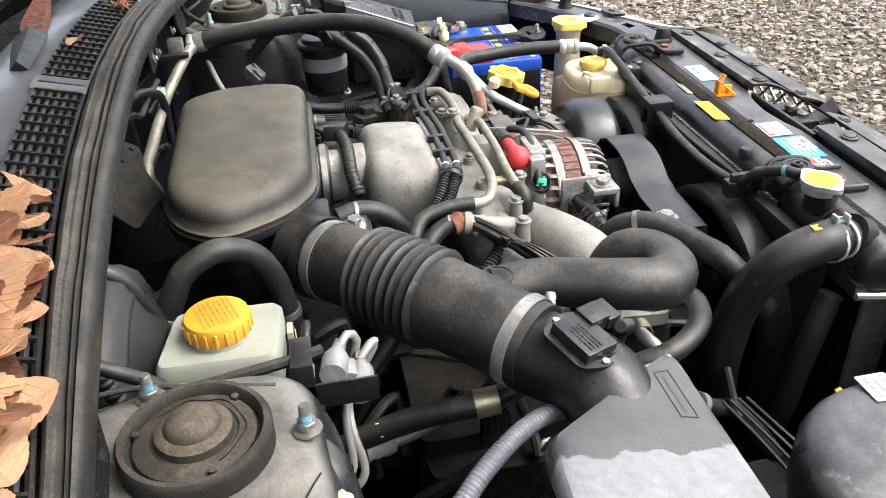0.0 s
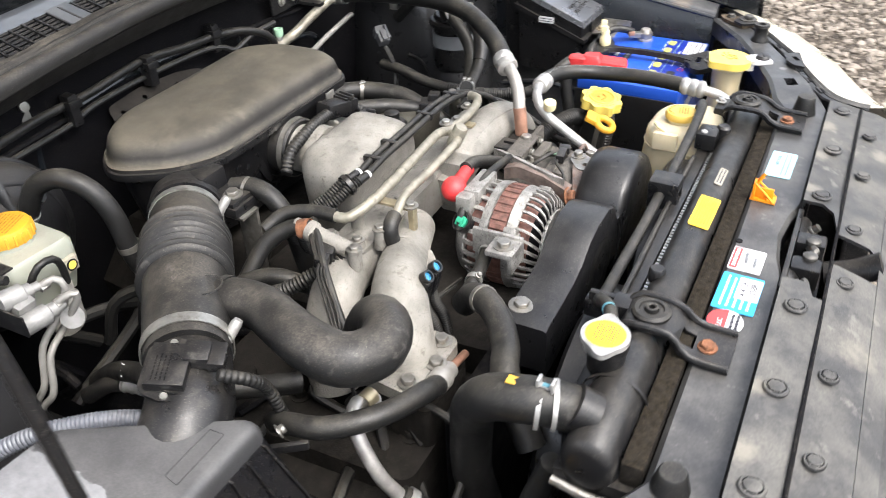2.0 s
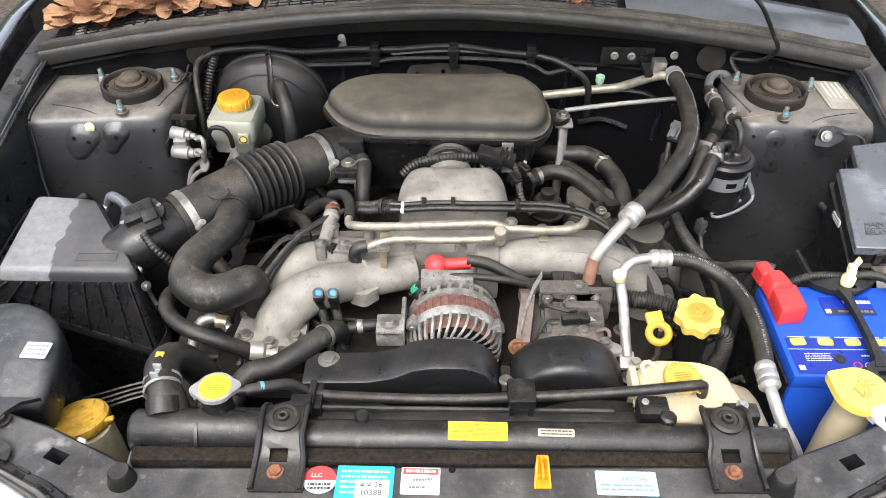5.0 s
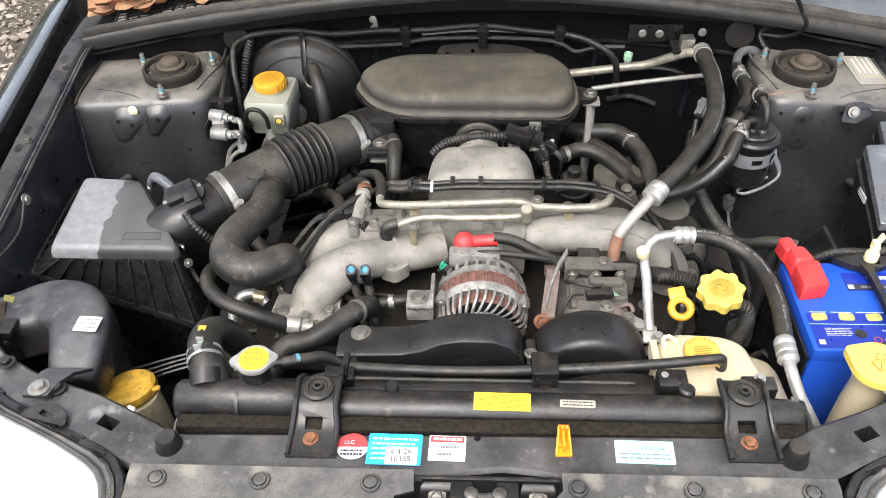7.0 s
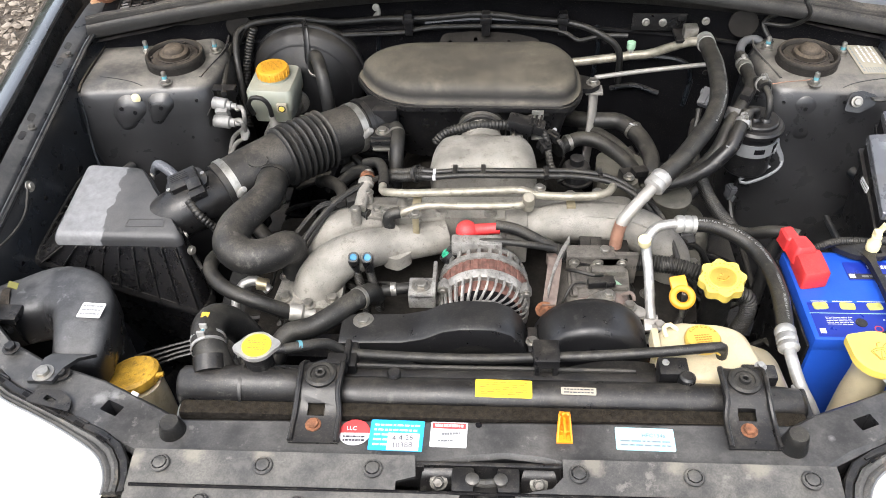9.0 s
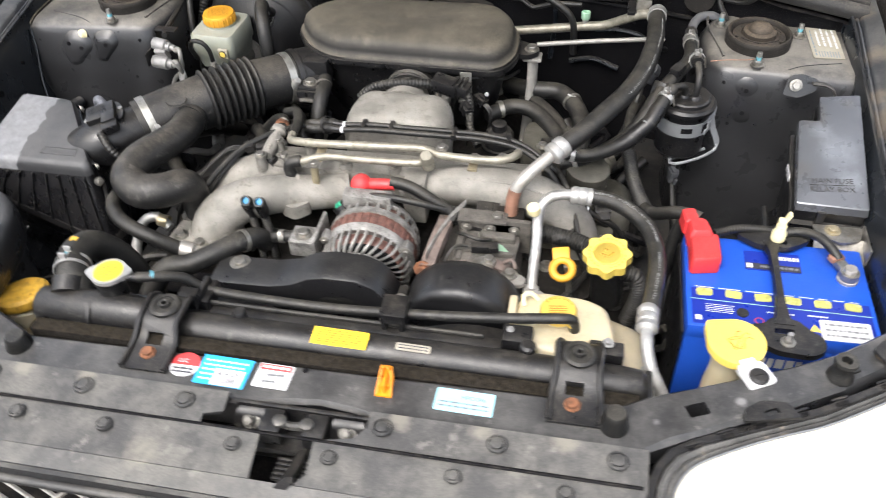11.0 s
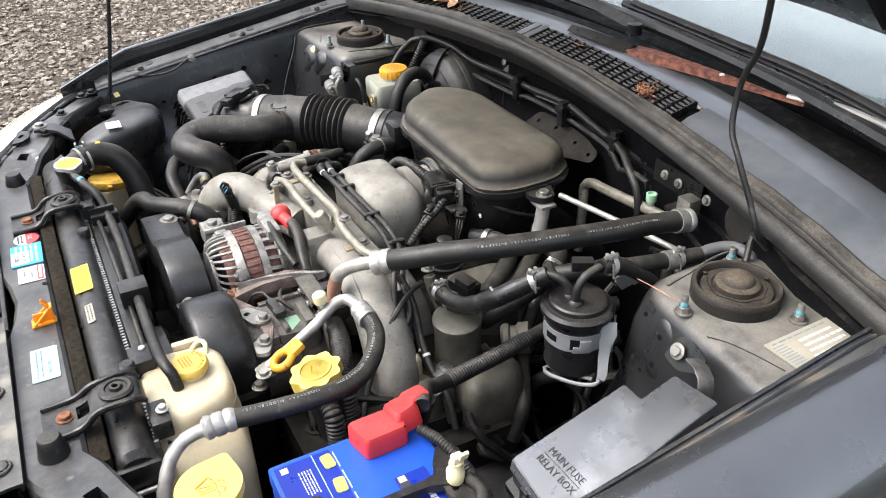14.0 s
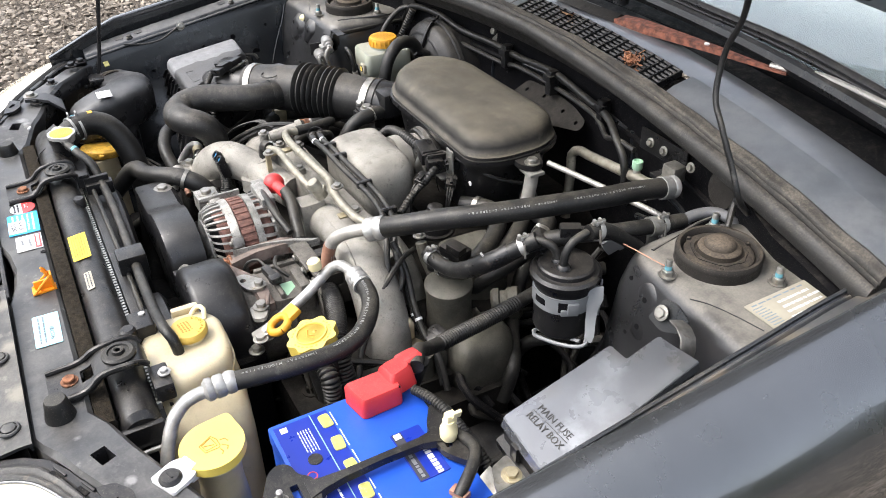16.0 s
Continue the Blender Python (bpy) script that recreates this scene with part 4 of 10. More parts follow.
part("seal_body", seal_band(((0.355, -0.014), (0.355, 0.002), (0.38, 0.011), (0.42, 0.0125), (0.45, 0.007), (0.48, 0.0065), (0.51, 0.0125), (0.60, 0.0140), (0.68, 0.0122), (0.78, 0.0138), (0.86, 0.011), (0.96, 0.006), (1.0, -0.002), (1.0, -0.050)), 0.0022), SEAL, cw, sharp=50)

gp = thing("cowl_grille", (0, 0.96, 0.90), "black slatted plastic cowl grille below the windscreen, with leaf litter", "cowl grille", kind="structure")
_gx = [v for v in np.linspace(-0.72, 0.335, 101)]
gy0 = lambda x: wy(x) + 0.005
gy1 = lambda x: wy(x) + 0.050
gz = lambda x: wz(x) + 0.001
part("bed", loft([[(x, gy0(x) - 0.006, gz(x) - 0.012), (x, gy1(x) + 0.006, gz(x) + 0.002)] for x in _gx[::4]], closed=False), SHADOWED, gp)
for k in range(7):
    f = k / 6
    part("long_bar", pipe([(x, gy0(x) * (1 - f) + gy1(x) * f, gz(x) + 0.012 * f) for x in _gx[4:-4:4]], 0.0030, 6), BLACK, gp)
part("cross_bars", join(*[block((0.0030, 0.046, 0.010), Matrix.Translation((x, (gy0(x) + gy1(x)) / 2, gz(x) + 0.006)) @ pose(0, 0, 0, 14, 0, 0), 0.0) for x in _gx[4:-4:2]] ), BLACK, gp)
part("cowl_sheet", loft([[(x, gy1(x) + 0.004, gz(x) + 0.010), (x, gy1(x) + 0.04, gz(x) + 0.013), (x, gy1(x) + 0.065, gz(x) + 0.012), (x, gy1(x) + 0.080, gz(x) + 0.002), (x, gy1(x) + 0.085, gz(x) - 0.03)] for x in np.linspace(-0.74, 0.74, 33)], closed=False), COWL, gp)
part("end_sheet", loft([[(x, wy(x) - 0.001, wz(x) - 0.004), (x, wy(x) + 0.02, wz(x) + 0.006), (x, gy1(x) + 0.006, gz(x) + 0.012)] for x in np.linspace(0.31, 0.74, 14)], closed=False), COWL, gp)
part("middle_sheet", loft([[(x, gy0(x) - 0.004, gz(x) + 0.004), (x, gy1(x) + 0.004, gz(x) + 0.017)] for x in (-0.13, -0.11, -0.09)], closed=False), COWL, gp)
# near-black strip added as the shaded gap between cowl sheet and glass
part("drain_well", loft([[(x, gy1(x) + 0.082, gz(x) - 0.025), (x, 1.09, gz(x) - 0.020)] for x in np.linspace(-0.74, 0.74, 17)], closed=False), SHADOWED, gp)
part("mud_stain", prism(rounded([(0.22, 0.885), (0.245, 0.88), (0.25, 0.90), (0.225, 0.905)], 0.01), 0.917, 0.919, 0.0), RUST, gp)

ws = thing("windscreen", (0, 1.2, 0.92), "sloping windscreen glass reflecting a pale sky, partly by its pale tint", "windscreen", kind="structure")
part("pane", loft([[(x, 1.075 - 0.13 * (x / 0.75) ** 2, 0.950), (x, 1.36 - 0.13 * (x / 0.75) ** 2, 1.12), (x, 1.75 - 0.14 * (x / 0.75) ** 2, 1.32)] for x in np.linspace(-0.75, 0.75, 21)], closed=False), GLASS, ws)
# dashboard in the shade black, for the dark cabin behind the glass
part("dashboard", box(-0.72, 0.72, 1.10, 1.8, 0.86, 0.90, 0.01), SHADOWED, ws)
part("lower_moulding", pipe([(x, 1.065 - 0.13 * (x / 0.75) ** 2, 0.948) for x in np.linspace(-0.75, 0.75, 21)], 0.012, 8), BLACK, ws)
cab = thing("car_cabin", (0, 1.9, 0.3), "dark cabin shell behind the windscreen", "car body", kind="structure")
part("roof", box(-0.62, 0.62, 1.75, 2.6, 1.32, 1.36, 0.02), PAINT, cab)
for s in (-1, 1):
    part("pillar", pipe([(s * 0.765, 0.99, 0.93), (s * 0.72, 1.30, 1.13), (s * 0.64, 1.76, 1.34)], 0.03, 10), PAINT, cab)
    part("door_skin", box(s * 0.84, s * 0.80, 1.62, 2.7, 0.3, 0.95, 0.02), PAINT, cab)
# rear wall in the shade black too, carrying the cabin's shade
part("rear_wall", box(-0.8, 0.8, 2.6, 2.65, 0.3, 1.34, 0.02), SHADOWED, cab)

# ---- hood standing open, and its prop ----
hd = thing("hood", (0, 1.12, 0.95), "open hood seen from its dark underside", "hood", kind="structure")
hz = lambda y: 1.045 + 1.11 * (1.06 - y)
_hr = []
for y in np.linspace(1.06, 0.42, 12):
    w = 0.735 - 0.05 * max(0, 0.60 - y)
    _hr.append([(-w, y, hz(y) - 0.012), (-w * 0.5, y, hz(y) + 0.010), (0, y, hz(y) + 0.016), (w * 0.5, y, hz(y) + 0.010), (w, y, hz(y) - 0.012), (w, y + 0.02, hz(y) + 0.010), (w * 0.5, y + 0.02, hz(y) + 0.034), (0, y + 0.02, hz(y) + 0.040), (-w * 0.5, y + 0.02, hz(y) + 0.034), (-w, y + 0.02, hz(y) + 0.010)])
part("shell", loft(_hr), BAY, hd)
for x in (-0.5, -0.2, 0.2, 0.5):
    part("stiffener", pipe([(x, 1.02, hz(1.02) - 0.006), (x * 0.9, 0.75, hz(0.75) - 0.002), (x * 0.8, 0.46, hz(0.46) - 0.004)], 0.020, 8, flat=0.6), SHADOWED, hd)
for s in (-1, 1):
    part("hinge", pipe([(s * 0.70, 0.98, 0.93), (s * 0.70, 1.02, 0.97), (s * 0.69, 1.04, 1.04)], 0.010, 8, flat=0.5), PAINT, hd)
pr = thing("hood_prop", (-0.684, 0.20, 0.75), "thin black steel hood prop rod with a blue foam grip", "prop rod")
_a, _b, _c = Vector((-0.690, 0.210, 0.715)), Vector((-0.681, 0.285, 1.064)), Vector((-0.715, 0.615, 1.515))
part("rod", pipe([_a + Vector((0.03, -0.03, 0.0)), _a, Vector((-0.686, 0.245, 0.86)), _b + (_a - _b) * 0.06, _b + (_c - _b) * 0.06, _b + (_c - _b) * 0.5, _c], 0.0042, 8), BLACK, pr)
part("grip", lathe([(0.0095, 0), (0.0125, 0.004), (0.0125, 0.125), (0.0095, 0.13)], axis(_b + (_c - _b) * 0.17, _c), 16), GRIP, pr, "blue foam grip")
part("pivot_clip", block((0.04, 0.03, 0.012), pose(-0.675, 0.205, 0.722), 0.003), BLACK, pr)

# ---- headlamps ----
for s in (-1, 1):
    hl = thing("headlamp", (s * 0.55, -0.02, 0.55), "clouded cream headlamp lens with a black rubber gasket", "headlamp", group="headlamps")
    edge = [(0.424, -0.085), (0.426, -0.070), (0.432, -0.054), (0.443, -0.038), (0.462, -0.023), (0.506, 0.002), (0.550, 0.023), (0.594, 0.043), (0.66, 0.084), (0.72, 0.125), (0.785, 0.19)]
    wide = (0.0155, 0.0160, 0.0165, 0.0165, 0.0140, 0.0100, 0.0090, 0.0090, 0.0090, 0.0090, 0.0090)
    nrm = []
    for i in range(len(edge)):
        (x0, y0), (x1, y1) = edge[max(0, i - 1)], edge[min(len(edge) - 1, i + 1)]
        q = math.hypot(x1 - x0, y1 - y0)
        nrm.append((-(y1 - y0) / q, (x1 - x0) / q))
    off = lambda d, z: [(s * (x + n * d(w)), y + m_ * d(w), z) for (x, y), (n, m_), w in zip(edge, nrm, wide)]
    rings = []
    for x, y in edge:
        rings.append([(s * x, y, 0.742), (s * (x + 0.006), y - 0.02, 0.744), (s * (x + 0.02), y - 0.07, 0.728), (s * (x + 0.035), y - 0.12, 0.68), (s * (x + 0.045), y - 0.15, 0.60), (s * (x + 0.04), y - 0.14, 0.52)])
    part("lens", loft(rings, closed=False), LAMP, hl)
    part("gasket", loft(list(zip(off(lambda w: 0.0, 0.738), off(lambda w: 0.0, 0.7455), off(lambda w: w * 0.18, 0.7485), off(lambda w: w * 0.36, 0.7475), off(lambda w: w * 0.46, 0.7455), off(lambda w: w * 0.56, 0.7475), off(lambda w: w * 0.78, 0.7495), off(lambda w: w, 0.7470), off(lambda w: w, 0.738)))), GASKET, hl, "dusty grey double-lipped rubber gasket")
    part("lens_rim", pipe(off(lambda w: -0.0016, 0.7440), 0.0014, 6), GREY_BAND, hl)
    part("clip_strip", loft(list(zip(off(lambda w: w + 0.001, 0.725), off(lambda w: w + 0.001, 0.7455), off(lambda w: w + 0.003, 0.7475), off(lambda w: w + 0.010, 0.7475), off(lambda w: w + 0.012, 0.7450), off(lambda w: w + 0.012, 0.725)))), BLACK, hl, "black plastic clip strip")
    part("housing", loft(list(zip(off(lambda w: 0.004, 0.60), off(lambda w: 0.004, 0.726), off(lambda w: w + 0.010, 0.726), off(lambda w: w + 0.010, 0.60)))), BLACK, hl)
    for x in (0.450, 0.484, 0.520, 0.566, 0.612, 0.665):
        y = float(np.interp(x, [p[0] for p in edge], [p[1] for p in edge])) + 0.0165
        sl = math.atan2(0.5, 1.0)
        part("clip_slot", block((0.015, 0.0050, 0.0012), pose(s * x, y, 0.7478, 0, 0, s * math.degrees(sl)), 0), SHADOWED, hl)
        part("clip_tab", block((0.021, 0.0030, 0.005), pose(s * (x - 0.003), y + 0.0055, 0.7475, 0, 0, s * math.degrees(sl)), 0.001), BLACK, hl)
    zl = 0.7515 if s < 0 else 0.7575
    part("lug", pierced(prism(rounded([(s * 0.562, 0.034), (s * 0.548, 0.052), (s * 0.520, 0.050), (s * 0.502, 0.036), (s * 0.499, 0.018)], 0.005), zl, zl + 0.004, 0.0012), block((0.016, 0.007, 0.03), pose(s * 0.530, 0.036, zl, 0, 0, s * 28), 0)), BLACK, hl, "black plastic lug with a slot")

# ---- radiator, its caps, brackets and hoses ----
rad = thing("radiator", (0, 0.07, 0.30), "radiator with a dusty black plastic top tank", "radiator")
_tk = lambda x, h=0.0: [(x, 0.0545, 0.700)] + [(x, 0.0760 + 0.0225 * math.cos(a), 0.7265 + h + 0.0225 * math.sin(a)) for a in np.linspace(math.pi + 0.3, -0.3, 13)] + [(x, 0.0975, 0.700)]
part("top_tank", loft([_tk(-0.235), _tk(-0.15), _tk(0.28), _tk(0.370, -0.003), _tk(0.394, -0.006), _tk(0.401, -0.014)]), BLACK, rad)
_te = lambda x, r, z: [(x, 0.0790 + r * 0.80 * math.cos(a), z - 0.008 + r * math.sin(a)) for a in np.linspace(0, 2 * math.pi, 25)[:-1]]
part("tank_end", loft([_te(-0.3835, 0.018, 0.736), _te(-0.381, 0.027, 0.736), _te(-0.375, 0.0315, 0.737), _te(-0.30, 0.0325, 0.739), _te(-0.25, 0.0315, 0.739), _te(-0.222, 0.027, 0.738), _te(-0.214, 0.024, 0.737)]), BLACK, rad, sharp=60)
part("end_block", prism(rounded([(-0.378, 0.054), (-0.216, 0.054), (-0.216, 0.104), (-0.378, 0.104)], 0.010), 0.700, 0.725, 0.004), BLACK, rad)
part("moulded_frame", pipe([(-0.368, 0.0535, 0.718), (-0.368, 0.0518, 0.731), (-0.255, 0.0508, 0.732), (-0.255, 0.0525, 0.718)], 0.0008, 5, smooth=False), GREY_BAND, rad)
part("end_seam", clamp((-0.298, 0.0805, 0.731), (-0.28, 0.0805, 0.731), 0.0315, 0.004, 0.0008), BLACK, rad)
part("hose_neck", lathe([(0.0205, 0), (0.0205, 0.02)], axis((-0.342, 0.086, 0.752), (-0.352, 0.13, 0.775)), 24), BLACK, rad)
part("tank_flange", prism([(-0.380, 0.030), (0.396, 0.036), (0.396, 0.104), (-0.380, 0.108)], 0.700, 0.716, 0.003), BLACK, rad)
part("end_strap", pipe([(-0.380, 0.030, 0.705), (-0.386, 0.065, 0.700), (-0.383, 0.108, 0.704)], 0.0045, 8), STEEL, rad)
part("end_strap", pipe([(0.398, 0.040, 0.697), (0.410, 0.050, 0.696), (0.412, 0.075, 0.696), (0.411, 0.100, 0.697), (0.405, 0.106, 0.702), (0.397, 0.1065, 0.722)], 0.0032, 8), BAND, rad, "bright folded strap")
part("end_face", box(0.398, 0.408, 0.052, 0.100, 0.690, 0.728, 0.004), BLACK, rad)
part("side_plate", box(-0.372, -0.366, 0.045, 0.085, 0.30, 0.70, 0.001), STEEL, rad)
part("side_plate", box(0.392, 0.398, 0.045, 0.085, 0.30, 0.70, 0.001), BLACK, rad)
part("core", box(-0.36, 0.385, 0.055, 0.085, 0.30, 0.70, 0.0), SHADOWED, rad)
part("crimp", join(*[block((0.0040, 0.0055, 0.011), pose(-0.205 + 0.0068 * i, 0.1005, 0.7205), 0.0) for i in range(86)]), BAND, rad, "bright folded crimp tabs")
part("nub", lathe([(0.009, 0), (0.009, 0.012), (0.007, 0.015), (0, 0.015)], pose(-0.108, 0.092, 0.738), 14), BLACK, rad)
part("nub", lathe([(0.011, 0), (0.010, 0.016), (0.007, 0.019), (0, 0.019)], pose(0.258, 0.094, 0.736), 14), BLACK, rad)
part("nub", box(-0.195, -0.170, 0.098, 0.118, 0.735, 0.758, 0.003), BLACK, rad)
part("neck", lathe([(0.0175, -0.012), (0.0175, 0.010), (0.0195, 0.013), (0.0195, 0.020)], pose(-0.278, 0.096, 0.764), 24), BLACK, rad)
part("neck_spout", pipe([(-0.256, 0.100, 0.782), (-0.225, 0.108, 0.778)], 0.0055, 10), BLACK, rad)
label_on("warning_label", rad, pose(0.0300, 0.0715, 0.7492, 8, -0.4, -1), 0.070, 0.0245, CAP_LABEL, "yellow printed warning label", 6, CAP_INK, 3)
label_on("part_label", rad, pose(0.122, 0.0705, 0.7490, 12, 0, -1), 0.043, 0.010, OLD_PAPER, "small worn white label", 2, INK, 4)
part("foam_strip", box(-0.372, 0.392, 0.0325, 0.0530, 0.700, 0.7400, 0.004), FOAM, rad, "dark dusty foam sealing strip")

m = pose(-0.278, 0.099, 0.785)
star = []
for i in range(48):
    a = 2 * math.pi * i / 48
    r = 0.0225 + 0.0075 * max(0.0, math.cos(2 * (a - 0.15))) ** 4
    star.append((r * math.cos(a), r * math.sin(a)))
cap = part("pressure_cap", prism(star, 0, 0.0055, 0.0025, 3, m), BRIGHT, rad, "silver pressure cap with a yellow printed disc")
part("skirt", lathe([(0.0195, -0.009), (0.0205, 0.0)], m, 28), BRIGHT, cap)
d = part("disc", lathe([(0.0185, 0.0054), (0.0185, 0.0062), (0, 0.0066)], m, 32), CAP_LABEL, cap, "yellow printed warning disc")
part("disc_print", bars(m @ pose(0, -0.001, 0.0066), 0.024, 0.022, 8, random.Random(5), 0.66, 0.0006), REDLABEL, cap)

for s, x, zt in ((-1, -0.197, 0.763), (1, 0.319, 0.768)):
    zs_ = zb(x)
    br = thing("radiator_bracket", (x, 0.04, zs_), "pressed black steel bracket with a rubber bush and a rusty bolt", "bracket", group="radiator brackets")
    part("strap", pierced(loft([[(x - w, y, z), (x + w, y, z), (x + w, y, z - 0.003), (x - w, y, z - 0.003)] for y, z, w in ((-0.006, zs_ + 0.004, 0.030), (0.026, zs_ + 0.0055, 0.030), (0.041, zs_ + 0.010, 0.028), (0.053, zt - 0.003, 0.026), (0.062, zt, 0.028), (0.092, zt, 0.028), (0.099, zt - 0.004, 0.024), (0.104, zt - 0.016, 0.020))]), block((0.021, 0.015, 0.03), pose(x - 0.002, 0.0375, zs_ + 0.009, 12, 0, 0), 0.001)), BLACK, br)
    for k in (-1, 1):
        part("rib", pipe([(x + k * w, y, z) for y, z, w in ((-0.005, zs_ + 0.006, 0.028), (0.032, zs_ + 0.009, 0.0275), (0.053, zt - 0.001, 0.0245), (0.091, zt + 0.001, 0.026), (0.102, zt - 0.009, 0.021))], 0.0035, 8), BLACK, br)
    part("bush", lathe([(0.0195, 0), (0.0195, 0.003), (0.0165, 0.0055), (0.0125, 0.0055), (0.0115, 0.0035), (0.0075, 0.0035), (0.0065, 0.0075), (0.0045, 0.0080), (0.0032, 0.0070), (0.0030, 0.001), (0, 0.001)], pose(x, 0.076, zt), 24), RUBBER, br, "round black rubber bush")
    part("bolt", bolt((x - 0.003, 0.018, zs_ + 0.005), 0.0075, 0.006, 1.3), RUST, br, "rusty brown bolt head")

# ---- condenser in front of the radiator ----
cd = thing("condenser", (0, 0, 0.30), "dark finned condenser hanging below the front beam", "condenser")
part("core", box(-0.425, 0.425, 0.000, 0.014, 0.30, 0.712, 0.001), SHADOWED, cd)
part("fins", join(*[box(-0.40, 0.40, -0.004, 0.001, z, z + 0.002, 0) for z in np.arange(0.56, 0.70, 0.009)]), BLACK, cd)

# ---- stickers on the beam ----
for nm, x, y, w, h, mat, txt, rows, ink in (
        ("blue_service_sticker", -0.098, 0.0075, 0.065, 0.043, SKY, "bright blue service sticker with white print", 5, WHITE_INK),
        ("white_service_sticker", -0.0355, 0.0095, 0.044, 0.035, PAPER, "white sticker with a red heading and handwriting", 0, INK),
        ("refrigerant_label", 0.195, 0.007, 0.068, 0.031, CYAN, "pale cyan refrigerant label on the beam", 0, INK)):
    st = thing(nm, (x, y, zb(x)), txt, "sticker")
    mm = pose(x, y, zb(x) + 0.0006, 0, -1, -1.5)
    p = label_on("sheet", st, mm, w, h, mat, "", rows, ink, 7)
    if nm.startswith("refrig"):
        part("letters", letters("HFC134a", 0.0072, mm @ pose(0.010, 0.005, 0.0011)), PRINT, p)
        part("print", bars(mm @ pose(0, -0.006, 0.001), 0.058, 0.011, 2, random.Random(2), 0.65), PRINT, p)
    if nm.startswith("white"):
        part("heading", block((0.040, 0.008, 0.0003), mm @ pose(0, 0.012, 0.0012), 0), REDLABEL, p)
        part("heading_bars", bars(mm @ pose(0, 0.012, 0.0014), 0.034, 0.005, 1, random.Random(15), 0.25), WHITE_INK, p)
        part("handwriting", join(bars(mm @ pose(0.003, 0.001, 0.0012, 0, 0, 4), 0.022, 0.0042, 1, random.Random(16), 0.2), bars(mm @ pose(-0.002, -0.009, 0.0012, 0, 0, 3), 0.020, 0.0036, 1, random.Random(17), 0.2)), GREY_BAND, p)
    if nm.startswith("blue"):
        part("white_field", block((0.038, 0.024, 0.0003), mm @ pose(0.009, -0.009, 0.0012), 0), PAPER, p)
        part("handwriting", join(letters("4 4 26", 0.010, mm @ pose(0.008, -0.004, 0.0014, 0, 0, 4)), letters("10388", 0.010, mm @ pose(0.008, -0.014, 0.0014, 0, 0, 4))), INK, p)
st = thing("coolant_sticker", (-0.149, 0.010, zb(-0.149)), "round-topped red and white coolant sticker", "sticker")
mm = pose(-0.149, 0.010, zb(-0.149) + 0.0006, 0, -1, 0)
disc = [(0.019 * math.cos(a), 0.019 * math.sin(a)) for a in np.linspace(0, math.pi, 16)]
p = part("white_half", prism([(-x, -y * 0.9) for x, y in disc], 0, 0.0008, 0, m=mm), PAPER, st)
p2 = part("red_half", prism(disc, 0, 0.0010, 0, m=mm), REDLABEL, st)
part("letters", letters("LLC", 0.0075, mm @ pose(-0.004, 0.006, 0.0014)), WHITE_INK, p2)
part("print", bars(mm @ pose(0, -0.008, 0.001), 0.026, 0.010, 2, random.Random(8)), INK, p)

# ---- orange clip on the beam ----
oc = thing("orange_clip", (0.101, 0.016, 0.741), "small bright orange plastic clip standing on the beam", "clip")
part("foot", prism([(0.0915, 0.000), (0.1105, 0.000), (0.1075, 0.030), (0.0945, 0.030)], 0.7412, 0.7437, 0.0006), ORANGE, oc)
for k in (-1, 1):
    part("leg", pipe([(0.101 + k * 0.0085, 0.002, 0.743), (0.101 + k * 0.0055, 0.026, 0.764)], 0.0016, 6, smooth=False), ORANGE, oc)
    part("prong", pipe([(0.101 + k * 0.0045, 0.025, 0.760), (0.101 + k * 0.0042, 0.021, 0.771), (0.101 + k * 0.0030, 0.018, 0.774)], 0.0016, 6, smooth=False), ORANGE, oc)
part("web", join(box(0.0945, 0.1075, 0.0255, 0.0285, 0.743, 0.765, 0.0008), box(0.0945, 0.1075, 0.010, 0.0125, 0.743, 0.751, 0.0006), box(0.0995, 0.1025, 0.004, 0.027, 0.743, 0.757, 0.0006)), ORANGE, oc)

# ---- fan shroud behind the radiator ----
fs = thing("fan_shroud", (0, 0.115, 0.35), "black plastic twin fan shroud with overflow hose clips", "fan shroud")
part("upper_beam", box(-0.33, 0.34, 0.105, 0.122, 0.700, 0.726, 0.003), BLACK, fs)
for cx in (-0.155, 0.19):
    part("ring", lathe([(0.160, 0), (0.166, 0.0), (0.166, 0.05), (0.158, 0.056), (0.150, 0.056), (0.150, 0.046), (0.158, 0.044), (0.160, 0.0)], pose(cx, 0.102, 0.545, -90, 0, 0), 48, cap=False), BLACK, fs)
    part("hub", lathe([(0.05, 0), (0.05, 0.03), (0.04, 0.036), (0, 0.036)], pose(cx, 0.115, 0.545, -90, 0, 0), 24), BLACK, fs)
    for k in range(5):
        a = 2 * math.pi * k / 5 + 0.3
        part("blade", loft([[Vector((cx + r * math.cos(a + b), 0.128 + d, 0.545 + r * math.sin(a + b))) for b, d in ((-w, -0.008), (0, 0.002), (w, 0.010), (0, 0.005))] for r, w in ((0.045, 0.35), (0.095, 0.30), (0.145, 0.26))]), BLACK, fs)
    for k in range(4):
        a = 2 * math.pi * k / 4 + 0.6
        part("arm", pipe([(cx + 0.04 * math.cos(a), 0.150, 0.545 + 0.04 * math.sin(a)), (cx + 0.155 * math.cos(a), 0.150, 0.545 + 0.155 * math.sin(a))], 0.006, 6, smooth=False), BLACK, fs)


